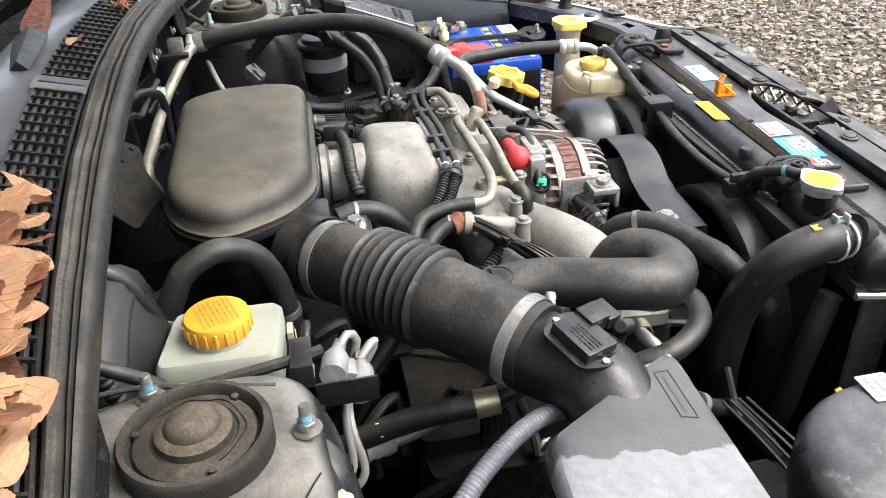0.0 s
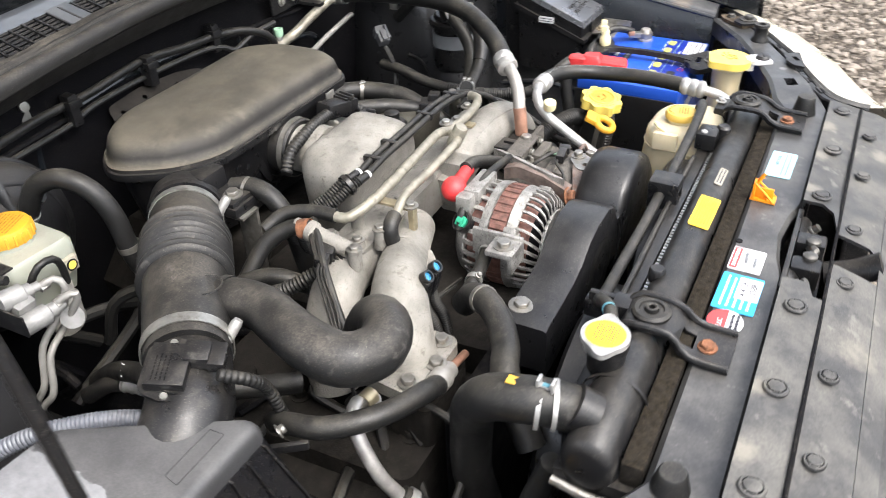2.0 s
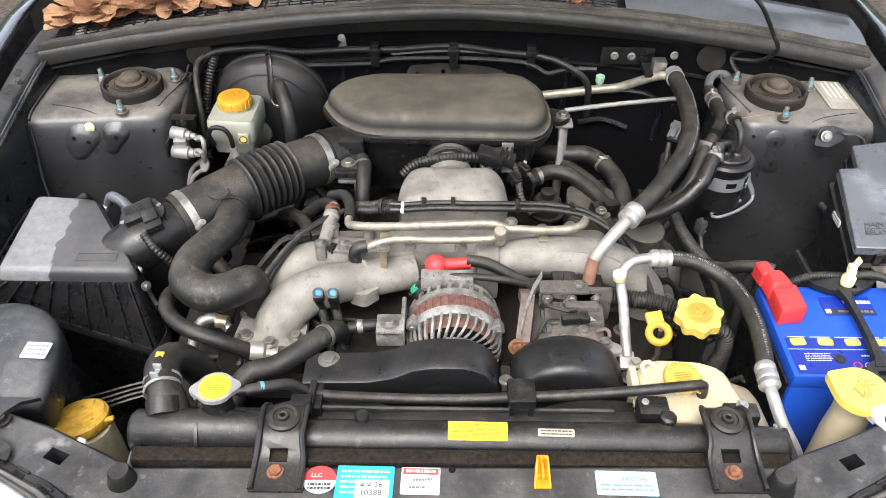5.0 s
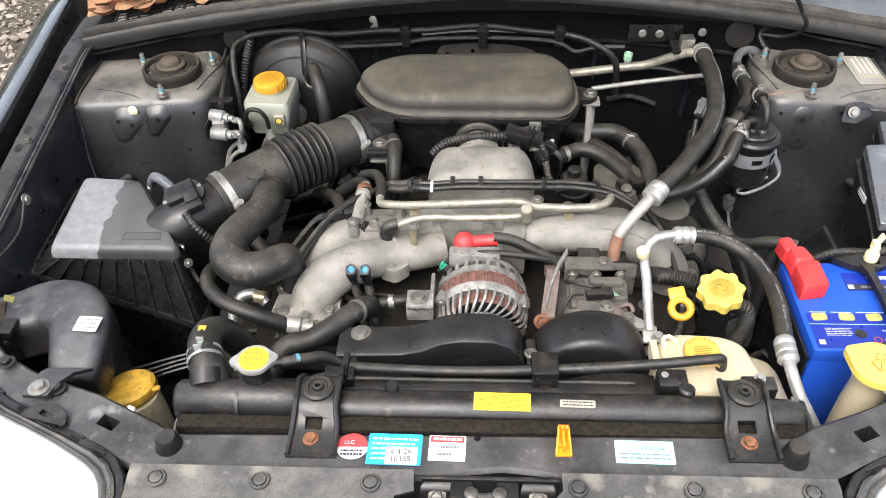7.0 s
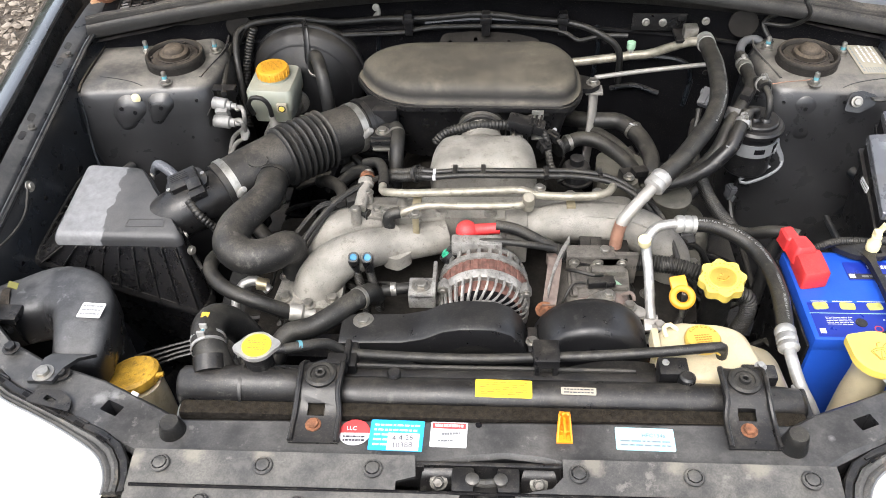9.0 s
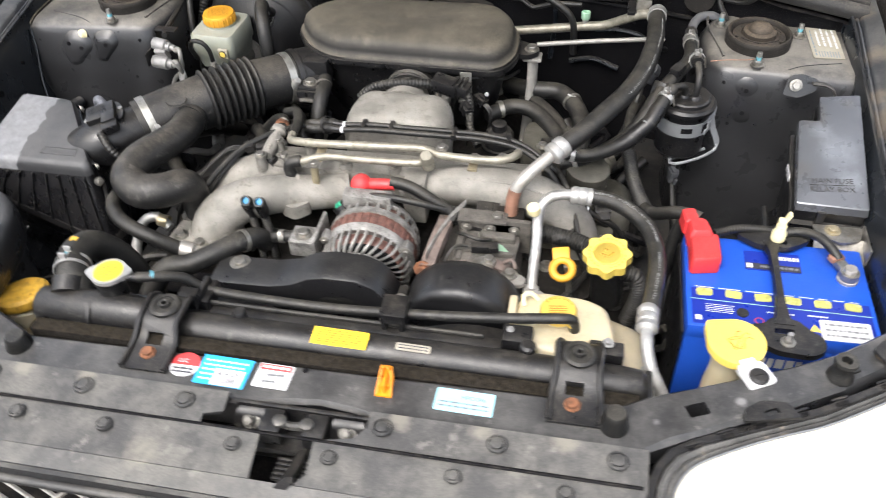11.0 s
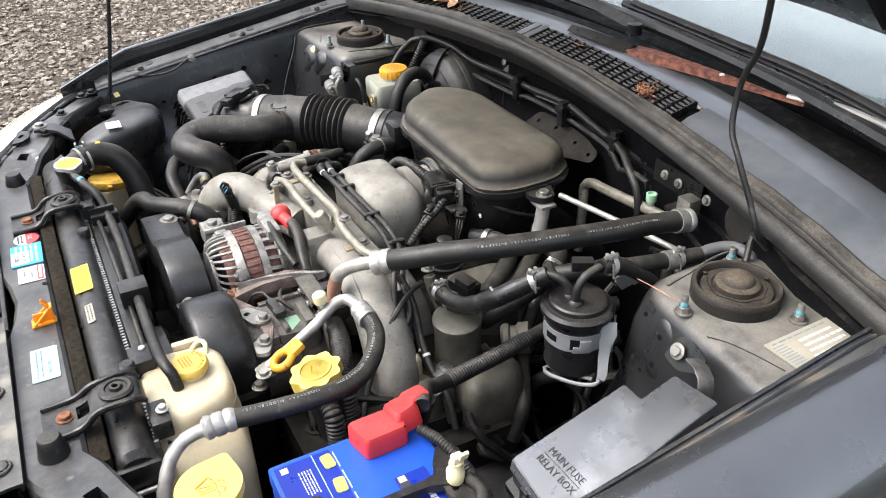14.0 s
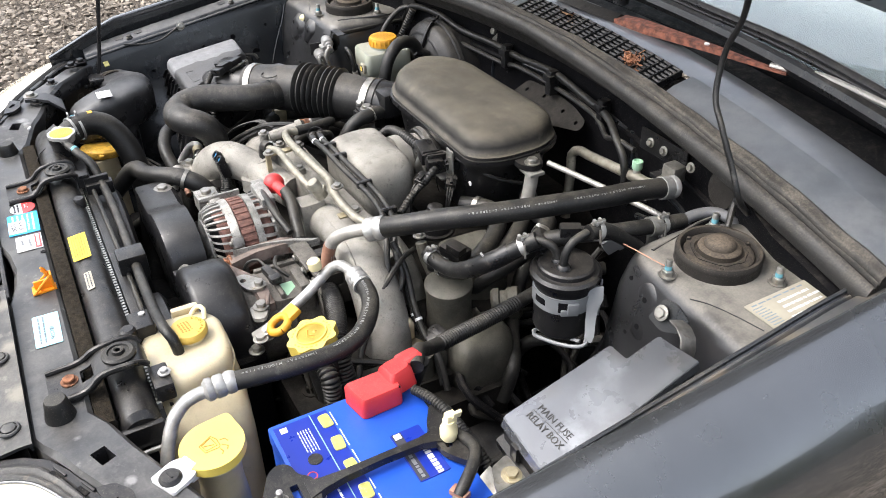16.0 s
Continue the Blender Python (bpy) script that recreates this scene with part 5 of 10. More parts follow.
def shroud_plate():
    """The flat shroud above and between the two fan openings."""
    rings = []
    for x in np.linspace(-0.335, 0.365, 71):
        z = 0.40
        for cx in (-0.155, 0.19):
            if abs(x - cx) < 0.162:
                z = max(z, 0.545 + math.sqrt(0.162 ** 2 - (x - cx) ** 2))
        z = min(z, 0.7075)
        rings.append([(x, 0.112, z), (x, 0.112, 0.709), (x, 0.116, 0.709), (x, 0.116, z)])
    return loft(rings)


part("plate", shroud_plate(), BLACK, fs)
part("hose_clip", join(box(0.068, 0.102, 0.112, 0.150, 0.738, 0.754, 0.003), box(0.070, 0.077, 0.112, 0.150, 0.715, 0.742, 0.002), box(0.093, 0.100, 0.112, 0.150, 0.715, 0.742, 0.002)), BLACK, fs)
part("hose_clip", join(box(-0.178, -0.160, 0.108, 0.150, 0.720, 0.742, 0.003), box(-0.176, -0.168, 0.108, 0.146, 0.73, 0.752, 0.002)), BLACK, fs)
part("shroud_foot", box(0.225, 0.262, 0.098, 0.126, 0.728, 0.752, 0.003), BLACK, fs)
part("shroud_foot", box(0.330, 0.372, 0.100, 0.122, 0.722, 0.746, 0.003), BLACK, fs)
for x in (0.234, 0.352):
    part("screw", bolt((x, 0.116, 0.748), 0.005, 0.006), BRIGHT, fs)

oh = thing("overflow_hose", (0.0, 0.134, 0.70), "thin black overflow hose from radiator neck to coolant tank", "hose")
part("tube", pipe([(-0.245, 0.103, 0.780), (-0.222, 0.112, 0.776), (-0.196, 0.128, 0.762), (-0.170, 0.134, 0.738), (-0.093, 0.137, 0.728), (0.0, 0.136, 0.728), (0.083, 0.134, 0.736), (0.160, 0.132, 0.745), (0.236, 0.131, 0.756), (0.292, 0.133, 0.763), (0.308, 0.138, 0.757), (0.311, 0.141, 0.735)], 0.0068, 12), RUBBER, oh)
part("second_tube", pipe([(-0.165, 0.118, 0.732), (-0.05, 0.120, 0.728), (0.07, 0.121, 0.727), (0.20, 0.120, 0.728)], 0.0035, 8), RUBBER, oh)
part("blue_mark", clamp((-0.228, 0.110, 0.778), (-0.20, 0.125, 0.766), 0.0069, 0.005, 0.0003), TEAL, oh)

uh = thing("upper_radiator_hose", (-0.34, 0.18, 0.55), "thick curved black radiator hose with a bright spring clamp", "hose")
part("hose", pipe([(-0.322, 0.086, 0.726), (-0.328, 0.100, 0.748), (-0.340, 0.120, 0.762), (-0.351, 0.148, 0.767), (-0.350, 0.180, 0.755), (-0.338, 0.202, 0.722), (-0.324, 0.212, 0.675), (-0.315, 0.216, 0.60), (-0.300, 0.205, 0.52), (-0.27, 0.19, 0.46)], 0.0215, 20), RUBBER, uh)
for o in (0.0, 0.013):
    part("clamp_band", clamp((-0.343 - o * 0.3, 0.122 + o, 0.7638), (-0.349 - o * 0.2, 0.139 + o, 0.765), 0.0217, 0.0042, 0.0016), BRIGHT, uh, "bright spring clamp")
part("clamp_ear", join(box(-0.3525, -0.3425, 0.121, 0.124, 0.784, 0.795, 0.0008), box(-0.3525, -0.3425, 0.134, 0.137, 0.784, 0.795, 0.0008), box(-0.3505, -0.3445, 0.121, 0.137, 0.786, 0.788, 0.0005)), BRIGHT, uh)
part("clamp_mark", box(-0.3495, -0.3455, 0.126, 0.132, 0.7882, 0.7888, 0), TEAL, uh)
part("orange_mark", box(-0.357, -0.347, 0.154, 0.163, 0.7858, 0.7872, 0.0), DIRTY_YELLOW, uh)
settle(uh, lambda p: Vector((-0.008, -0.003, -0.004)))
lh = thing("lower_hose", (-0.34, 0.1, 0.4), "black lower radiator hose beside the fan", "hose")
part("hose", pipe([(-0.355, 0.115, 0.69), (-0.362, 0.135, 0.62), (-0.36, 0.15, 0.52), (-0.33, 0.17, 0.42)], 0.013, 14), RUBBER, lh)

bh = thing("bypass_hose", (-0.21, 0.23, 0.68), "black bypass hose over the belt cover", "hose")
part("hose", pipe([(-0.305, 0.155, 0.64), (-0.276, 0.196, 0.694), (-0.240, 0.212, 0.698), (-0.212, 0.230, 0.704), (-0.186, 0.256, 0.706), (-0.166, 0.284, 0.695), (-0.160, 0.300, 0.672)], 0.0155, 16), RUBBER, bh)
part("clamp_band", clamp((-0.178, 0.266, 0.703), (-0.170, 0.278, 0.698), 0.0158, 0.006), STEEL, bh)

# ---- coolant tank ----
ct = thing("coolant_tank", (0.32, 0.14, 0.50), "yellowed translucent plastic coolant tank with a yellow cap", "coolant tank")
_lo = rounded([(0.228, 0.104), (0.300, 0.072), (0.392, 0.070), (0.416, 0.112), (0.410, 0.196), (0.330, 0.208), (0.262, 0.208), (0.234, 0.190)], 0.016)
_hi = rounded([(0.230, 0.108), (0.290, 0.100), (0.350, 0.104), (0.366, 0.128), (0.352, 0.188), (0.325, 0.202), (0.262, 0.205), (0.235, 0.188)], 0.014)
_bl = lambda k: [(a[0] + (b[0] - a[0]) * k, a[1] + (b[1] - a[1]) * k) for a, b in zip(_lo, _hi)]
part("body", loft([[(x, y, 0.46) for x, y in _lo], [(x, y, 0.655) for x, y in _lo], [(x, y, 0.676) for x, y in _bl(0.06)], [(x, y, 0.690) for x, y in _bl(0.25)], [(x, y, 0.700) for x, y in _bl(0.62)], [(x, y, 0.708) for x, y in _bl(0.92)], [(x, y, 0.722) for x, y in _hi], [(x, y, 0.7305) for x, y in inset(_hi, 0.002)], [(x, y, 0.735) for x, y in inset(_hi, 0.007)], [(x, y, 0.7365) for x, y in inset(_hi, 0.015)]]), MILK, ct, sharp=75)
part("seam", pipe([(x, y, 0.712) for x, y in inset(_hi, -0.001)] + [(_hi[0][0], _hi[0][1] - 0.001, 0.712)], 0.0014, 6, smooth=False), MILK, ct)
part("neck", lathe([(0.0195, 0), (0.0195, 0.012)], pose(0.289, 0.160, 0.733), 24), MILK, ct)
c = part("cap", lathe([(0.0222, 0), (0.0232, 0.002), (0.0232, 0.007), (0.0212, 0.0100), (0.0180, 0.0105), (0, 0.0105)], pose(0.289, 0.160, 0.742), 32), YELLOW, ct, "yellow plastic coolant cap")
part("writing", join(*[letters(ch, 0.0056, pose(0.289, 0.160, 0.7527, 0, 0, 58 - 19.5 * k) @ Matrix.Translation((0, 0.0172, 0))) for k, ch in enumerate("COOLANT")]), CAP_INK, c)
part("print", bars(pose(0.289, 0.157, 0.7527, 0, 0, 8), 0.022, 0.015, 4, random.Random(3), 0.45), CAP_INK, c)
part("cap_lip", block((0.020, 0.012, 0.004), pose(0.3015, 0.1435, 0.7480, 0, 0, -35), 0.0015), YELLOW, ct)
part("strap_loop", pipe([(0.263, 0.185, 0.736), (0.252, 0.188, 0.744), (0.243, 0.182, 0.744), (0.246, 0.172, 0.737)], 0.003, 8), CREAM, ct)
part("tab", box(0.226, 0.236, 0.150, 0.185, 0.715, 0.741, 0.003), MILK, ct)

# ---- washer fillers ----
wr = thing("washer_filler", (0.498, 0.138, 0.55), "milky washer bottle neck with a large yellow flip cap", "washer bottle", group="bottle fillers")
part("neck", lathe([(0.027, 0), (0.026, 0.10), (0.023, 0.14), (0.024, 0.165), (0.028, 0.170), (0.028, 0.176)], pose(0.501, 0.134, 0.573), 28), MILK, wr)
_tip = math.atan2(0.026, -0.034)
o = []
for a in np.linspace(0, 2 * math.pi, 57)[:-1]:
    q = abs((a - _tip + math.pi) % (2 * math.pi) - math.pi)
    r = min(0.0425, 0.0335 / math.cos(0.72 - q)) if q < 0.72 else 0.0335
    o.append((r * math.cos(a), r * math.sin(a)))
_cm = pose(0.500, 0.133, 0.750, 3, 0, 0)
c = part("cap", prism(o, 0, 0.011, 0.003, 3, _cm), PALE_YELLOW, wr, "bright yellow teardrop flip cap with a printed wiper sign")
em = _cm @ pose(0.002, -0.002, 0.0111, 0, 0, 12)
part("washer_sign", join(*[pipe([em @ Vector(p) for p in q], 0.0006, 5, smooth=False) for q in (((-0.007, -0.009, 0), (-0.012, 0.006, 0), (-0.004, 0.009, 0), (0.006, 0.008, 0), (0.008, 0.006, 0), (0.005, -0.008, 0), (-0.007, -0.009, 0)), ((-0.006, -0.007, 0), (-0.010, 0.005, 0), (0.004, 0.006, 0), (0.003, -0.006, 0), (-0.006, -0.007, 0)), ((-0.004, -0.006, 0), (0.001, 0.004, 0)), ((0.006, 0.010, 0), (0.012, 0.014, 0), (0.016, 0.011, 0)), ((0.010, 0.006, 0), (0.015, 0.007, 0), (0.018, 0.004, 0)), ((-0.001, 0.011, 0), (0.001, 0.016, 0), (0.006, 0.017, 0)))]), CAP_INK, c)
part("hinge", join(prism(rounded([(-0.017, -0.016), (0.017, -0.016), (0.017, 0.010), (0.010, 0.022), (-0.010, 0.022), (-0.017, 0.010)], 0.004), 0, 0.005, 0.0015, 2, pose(0.519, 0.089, 0.7530, 0, 0, 28)), block((0.020, 0.012, 0.020), pose(0.511, 0.104, 0.7500, 0, 0, 28), 0.002)), PAPER, wr, "white plastic mounting tab")
part("tab_fastener", join(lathe([(0.0115, 0), (0.0115, 0.002), (0.009, 0.005), (0, 0.0055)], pose(0.521, 0.085, 0.7580), 20), block((0.010, 0.002, 0.0015), pose(0.521, 0.085, 0.7635, 0, 0, 20), 0)), BLACK, wr, "black cross-head fastener")

wl = thing("washer_filler", (-0.484, 0.125, 0.50), "milky bottle neck with a dirty yellow cap beside the intake snorkel", "washer bottle", group="bottle fillers")
part("neck", lathe([(0.038, 0), (0.036, 0.12), (0.033, 0.165)], pose(-0.479, 0.155, 0.470), 24), MILK, wl)
part("cap", lathe([(0.038, 0), (0.0395, 0.003), (0.0385, 0.013), (0.034, 0.017), (0, 0.018)], pose(-0.486, 0.159, 0.632, -10, -8, 0), 32), DIRTY_YELLOW, wl, "dirty speckled yellow cap")
part("cap_tab", block((0.022, 0.008, 0.005), pose(-0.450, 0.157, 0.646, -10, -8, 10), 0.002), DIRTY_YELLOW, wl)
settle(wl, lambda p: Vector((-0.014, 0.004, 0.0)))

# ---- engine block, heads and front castings ----
en = thing("engine_block", (0, 0.45, 0.30), "dirty aluminium flat engine block, near-black for shade, mostly hidden under hoses", "engine")
# ENGINE and SHADOWED put the shade under the hoses into the colour
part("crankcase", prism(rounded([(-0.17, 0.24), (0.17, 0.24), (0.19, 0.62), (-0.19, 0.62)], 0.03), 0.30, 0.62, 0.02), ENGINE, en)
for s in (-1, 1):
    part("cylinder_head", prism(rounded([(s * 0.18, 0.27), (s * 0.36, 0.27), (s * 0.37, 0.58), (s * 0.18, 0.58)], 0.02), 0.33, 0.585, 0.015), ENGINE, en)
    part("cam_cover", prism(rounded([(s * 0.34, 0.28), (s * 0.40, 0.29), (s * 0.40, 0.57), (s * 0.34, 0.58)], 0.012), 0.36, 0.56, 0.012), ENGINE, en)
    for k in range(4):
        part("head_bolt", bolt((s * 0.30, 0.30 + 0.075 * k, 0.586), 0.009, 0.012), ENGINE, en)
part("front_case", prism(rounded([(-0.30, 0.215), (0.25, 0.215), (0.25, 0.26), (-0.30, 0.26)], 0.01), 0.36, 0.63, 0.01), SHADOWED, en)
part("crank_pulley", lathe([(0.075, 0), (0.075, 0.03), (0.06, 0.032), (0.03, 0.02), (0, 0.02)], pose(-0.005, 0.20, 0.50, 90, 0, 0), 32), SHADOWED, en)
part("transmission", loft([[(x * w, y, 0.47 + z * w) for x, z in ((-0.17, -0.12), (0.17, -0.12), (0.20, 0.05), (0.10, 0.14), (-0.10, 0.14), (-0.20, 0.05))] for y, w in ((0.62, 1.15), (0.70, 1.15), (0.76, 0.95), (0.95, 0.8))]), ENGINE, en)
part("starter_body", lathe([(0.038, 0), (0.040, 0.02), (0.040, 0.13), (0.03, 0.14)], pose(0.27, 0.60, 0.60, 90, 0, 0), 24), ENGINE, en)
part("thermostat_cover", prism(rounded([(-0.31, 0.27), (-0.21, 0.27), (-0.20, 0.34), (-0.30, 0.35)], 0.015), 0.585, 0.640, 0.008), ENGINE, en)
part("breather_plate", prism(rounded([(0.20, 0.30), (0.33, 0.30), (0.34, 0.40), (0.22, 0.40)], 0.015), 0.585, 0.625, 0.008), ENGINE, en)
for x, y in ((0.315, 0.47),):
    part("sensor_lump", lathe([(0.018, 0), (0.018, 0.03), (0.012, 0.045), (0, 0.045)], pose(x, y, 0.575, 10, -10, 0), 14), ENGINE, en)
rnd = random.Random(11)
for k in range(46):
    # wiring and small lines down in the shade of the block
    x, y = rnd.choice((-1, 1)) * rnd.uniform(0.20, 0.42), rnd.uniform(0.27, 0.80)
    z = rnd.uniform(0.56, 0.66) - (0.07 if x > 0 and y > 0.40 else 0.0)
    part("loom", pipe([(x, y, z - 0.05), (x + rnd.uniform(-0.05, 0.05), y + rnd.uniform(-0.05, 0.05), z), (x + rnd.uniform(-0.09, 0.09), y + rnd.uniform(-0.09, 0.09), z - 0.01), (x + rnd.uniform(-0.1, 0.1), y + rnd.uniform(-0.1, 0.1), z - 0.08)], rnd.uniform(0.004, 0.009), 8, 0.014), RUBBER if k % 3 else SHADOWED, en)

# ---- intake manifold ----
im = thing("intake_manifold", (0, 0.44, 0.62), "rough cast aluminium intake manifold with curved runners", "intake manifold")
_b = rounded([(-0.086, 0.488), (0.086, 0.488), (0.090, 0.540), (0.078, 0.588), (-0.076, 0.588), (-0.090, 0.540)], 0.030, 6)
_c = lambda k, z, dy=0.0: [(x, y + dy, z - 0.10 * (0.55 - y)) for x, y in inset(_b, k)]
part("collector", loft([_c(0.006, 0.66), _c(0.001, 0.715), _c(0.0, 0.742), _c(0.003, 0.756), _c(0.009, 0.766), _c(0.018, 0.7730), _c(0.030, 0.7765), _c(0.048, 0.7775)]), CAST, im, sharp=75)
part("middle_casting", prism(rounded([(-0.20, 0.424), (0.24, 0.430), (0.24, 0.485), (-0.20, 0.475)], 0.02), 0.668, 0.722, 0.012, 3), CAST, im, sharp=70)
part("runner", pipe([(-0.06, 0.42, 0.690), (-0.120, 0.398, 0.694), (-0.175, 0.375, 0.702), (-0.220, 0.352, 0.698), (-0.250, 0.332, 0.676), (-0.262, 0.318, 0.640)], [0.028, 0.028, 0.030, 0.033, 0.036, 0.036], 20), CAST, im)
part("runner", pipe([(-0.08, 0.45, 0.685), (-0.17, 0.447, 0.696), (-0.235, 0.430, 0.690), (-0.275, 0.415, 0.655), (-0.285, 0.405, 0.61)], 0.031, 18), CAST, im)
part("runner", pipe([(0.03, 0.425, 0.690), (0.12, 0.430, 0.712), (0.195, 0.428, 0.714), (0.252, 0.424, 0.699), (0.294, 0.420, 0.655), (0.308, 0.415, 0.60)], [0.026, 0.030, 0.032, 0.034, 0.036, 0.037], 20), CAST, im)
part("runner", pipe([(0.06, 0.47, 0.68), (0.13, 0.488, 0.682), (0.18, 0.497, 0.662), (0.21, 0.50, 0.62), (0.215, 0.50, 0.58)], 0.027, 18), CAST, im)
part("flange", prism(rounded([(-0.318, 0.278), (-0.212, 0.278), (-0.214, 0.352), (-0.310, 0.356)], 0.016), 0.652, 0.668, 0.004), CAST, im)
part("flange", prism(rounded([(0.236, 0.352), (0.340, 0.352), (0.340, 0.442), (0.236, 0.442)], 0.016), 0.588, 0.604, 0.004), CAST, im)
for x, y, z in ((-0.300, 0.298, 0.668), (-0.226, 0.296, 0.668), (-0.262, 0.284, 0.668), (-0.305, 0.344, 0.668), (0.250, 0.365, 0.604), (0.328, 0.365, 0.604), (0.33, 0.43, 0.604)):
    part("bolt", bolt((x, y, z), 0.008, 0.008), STEEL, im, "dirty flange bolt")
for x, y, z in ((-0.185, 0.462, 0.722), (-0.200, 0.420, 0.722), (-0.150, 0.415, 0.722), (-0.13, 0.46, 0.72)):
    part("post", lathe([(0.009, 0), (0.008, 0.024), (0.006, 0.026)], pose(x, y, z - 0.006), 14), CAST, im)
    part("post_bolt", bolt((x, y, z + 0.020), 0.0065, 0.006), STEEL, im)
part("nipple", lathe([(0.011, 0), (0.011, 0.028), (0.013, 0.030), (0.013, 0.036), (0.008, 0.036), (0.008, 0.03)], pose(-0.141, 0.398, 0.690, 12, 0, 0), 16), CAST, im)
part("lug", prism(rounded([(-0.152, 0.388), (-0.118, 0.388), (-0.108, 0.37), (-0.13, 0.35), (-0.155, 0.36)], 0.008), 0.676, 0.700, 0.004), CAST, im)
part("air_valve", join(lathe([(0.010, 0), (0.010, 0.05), (0.013, 0.052), (0.013, 0.06), (0.008, 0.062), (0.008, 0.08)], axis((-0.195, 0.430, 0.735), (-0.19, 0.49, 0.745)), 16)), CAST, im, "pale pcv valve")
part("rib_web", box(0.035, 0.070, 0.39, 0.43, 0.66, 0.738, 0.004), CAST, im)

# seams, bosses and small leads on the casting
part("runner_seam", pipe([(-0.120, 0.385, 0.7195), (-0.175, 0.360, 0.7285), (-0.215, 0.336, 0.7265), (-0.247, 0.312, 0.7045), (-0.262, 0.295, 0.672)], 0.0014, 6), CAST, im)
part("runner_seam", pipe([(0.12, 0.412, 0.7365), (0.195, 0.409, 0.7405), (0.254, 0.402, 0.727), (0.303, 0.396, 0.682)], 0.0014, 6), CAST, im)
for x in (-0.168, -0.066, 0.012, 0.094, 0.160, 0.222):
    part("boss", lathe([(0.0105, 0), (0.0095, 0.010), (0.0085, 0.0105)], pose(x, 0.437, 0.7195), 16), CAST, im)
    part("boss_bolt", bolt((x, 0.437, 0.730), 0.0060, 0.006), STEEL, im)
part("map_sensor", join(block((0.030, 0.020, 0.014), pose(-0.205, 0.455, 0.735, 8, 0, 20), 0.003), block((0.016, 0.016, 0.012), pose(-0.228, 0.447, 0.737, 8, 0, 20), 0.002)), BLACK, im, "black plastic pressure sensor")
for k in range(3):
    part("sensor_wire", pipe([(-0.236, 0.445 - 0.004 * k, 0.738), (-0.258, 0.432 - 0.005 * k, 0.742), (-0.288, 0.400 - 0.006 * k, 0.722), (-0.318, 0.365, 0.690 - 0.004 * k), (-0.335, 0.34, 0.64)], 0.0017, 6), RUBBER, im)
for x0 in (-0.20, -0.185):
    part("injector_wire", pipe([(x0, 0.338, 0.690), (x0 - 0.02, 0.345, 0.668), (x0 - 0.01, 0.352, 0.655), (x0 + 0.05, 0.340, 0.660), (x0 + 0.09, 0.335, 0.655)], 0.0020, 6), RUBBER, im)

# throttle body between collector and air box
tb = thing("throttle_body", (0, 0.61, 0.70), "cast throttle body with a black position sensor", "throttle body")
part("bore", lathe([(0.040, 0), (0.040, 0.022), (0.034, 0.026), (0.034, 0.05), (0.036, 0.055), (0.036, 0.075)], axis((-0.005, 0.585, 0.735), (-0.005, 0.68, 0.738)), 28), CAST, tb)
part("inlet_boot", lathe([(0.040, 0), (0.042, 0.004), (0.040, 0.010), (0.042, 0.016), (0.040, 0.04)], axis((-0.005, 0.632, 0.736), (-0.005, 0.70, 0.738)), 28), DUCT, tb)
part("inlet_clamp", clamp((-0.005, 0.640, 0.736), (-0.005, 0.70, 0.738), 0.0425, 0.008), STEEL, tb)
part("sensor", join(block((0.045, 0.030, 0.022), pose(0.062, 0.615, 0.772, 0, 10, -12), 0.004), block((0.022, 0.026, 0.018), pose(0.092, 0.612, 0.768, 0, 12, -12), 0.003)), BLACK, tb, "black plastic sensor")
part("sensor_plug", join(*[block((0.004, 0.028, 0.020), pose(0.078 + 0.008 * k, 0.614, 0.773, 0, 12, -12), 0.001) for k in range(3)]), BLACK, tb)
part("sensor_loom", pipe([(0.100, 0.610, 0.762), (0.108, 0.590, 0.750), (0.112, 0.560, 0.730), (0.130, 0.530, 0.715)], 0.006, 10, rib=0.0006), RUBBER, tb)
part("idle_valve_loom", pipe([(-0.085, 0.60, 0.742), (-0.06, 0.606, 0.762), (-0.01, 0.606, 0.775), (0.045, 0.612, 0.773)], 0.008, 10, rib=0.0008), RUBBER, tb)

# lever wheel, return spring, cable and plugs on the throttle
part("lever_wheel", lathe([(0.006, 0), (0.021, 0), (0.024, 0.002), (0.021, 0.004), (0.024, 0.006), (0.021, 0.008), (0.006, 0.008)], axis((0.046, 0.622, 0.742), (0.10, 0.622, 0.742)), 28), STEEL, tb)
part("return_spring", pipe([(0.055 + 0.0012 * k / 4, 0.622 + 0.012 * math.cos(k * 0.8), 0.742 + 0.012 * math.sin(k * 0.8)) for k in range(40)], 0.0013, 6, 0.004), STEEL, tb)
part("cable", pipe([(0.050, 0.622, 0.766), (0.075, 0.640, 0.770), (0.11, 0.655, 0.765), (0.15, 0.69, 0.745), (0.17, 0.76, 0.72)], 0.0032, 8), RUBBER, tb)
part("cable_bracket", join(box(0.082, 0.102, 0.640, 0.643, 0.735, 0.782, 0.001), box(0.082, 0.102, 0.620, 0.643, 0.735, 0.738, 0.001)), BAND, tb)
part("cable_nut", lathe([(0.006, 0), (0.006, 0.008)], axis((0.090, 0.643, 0.769), (0.11, 0.655, 0.767)), 6), STEEL, tb)
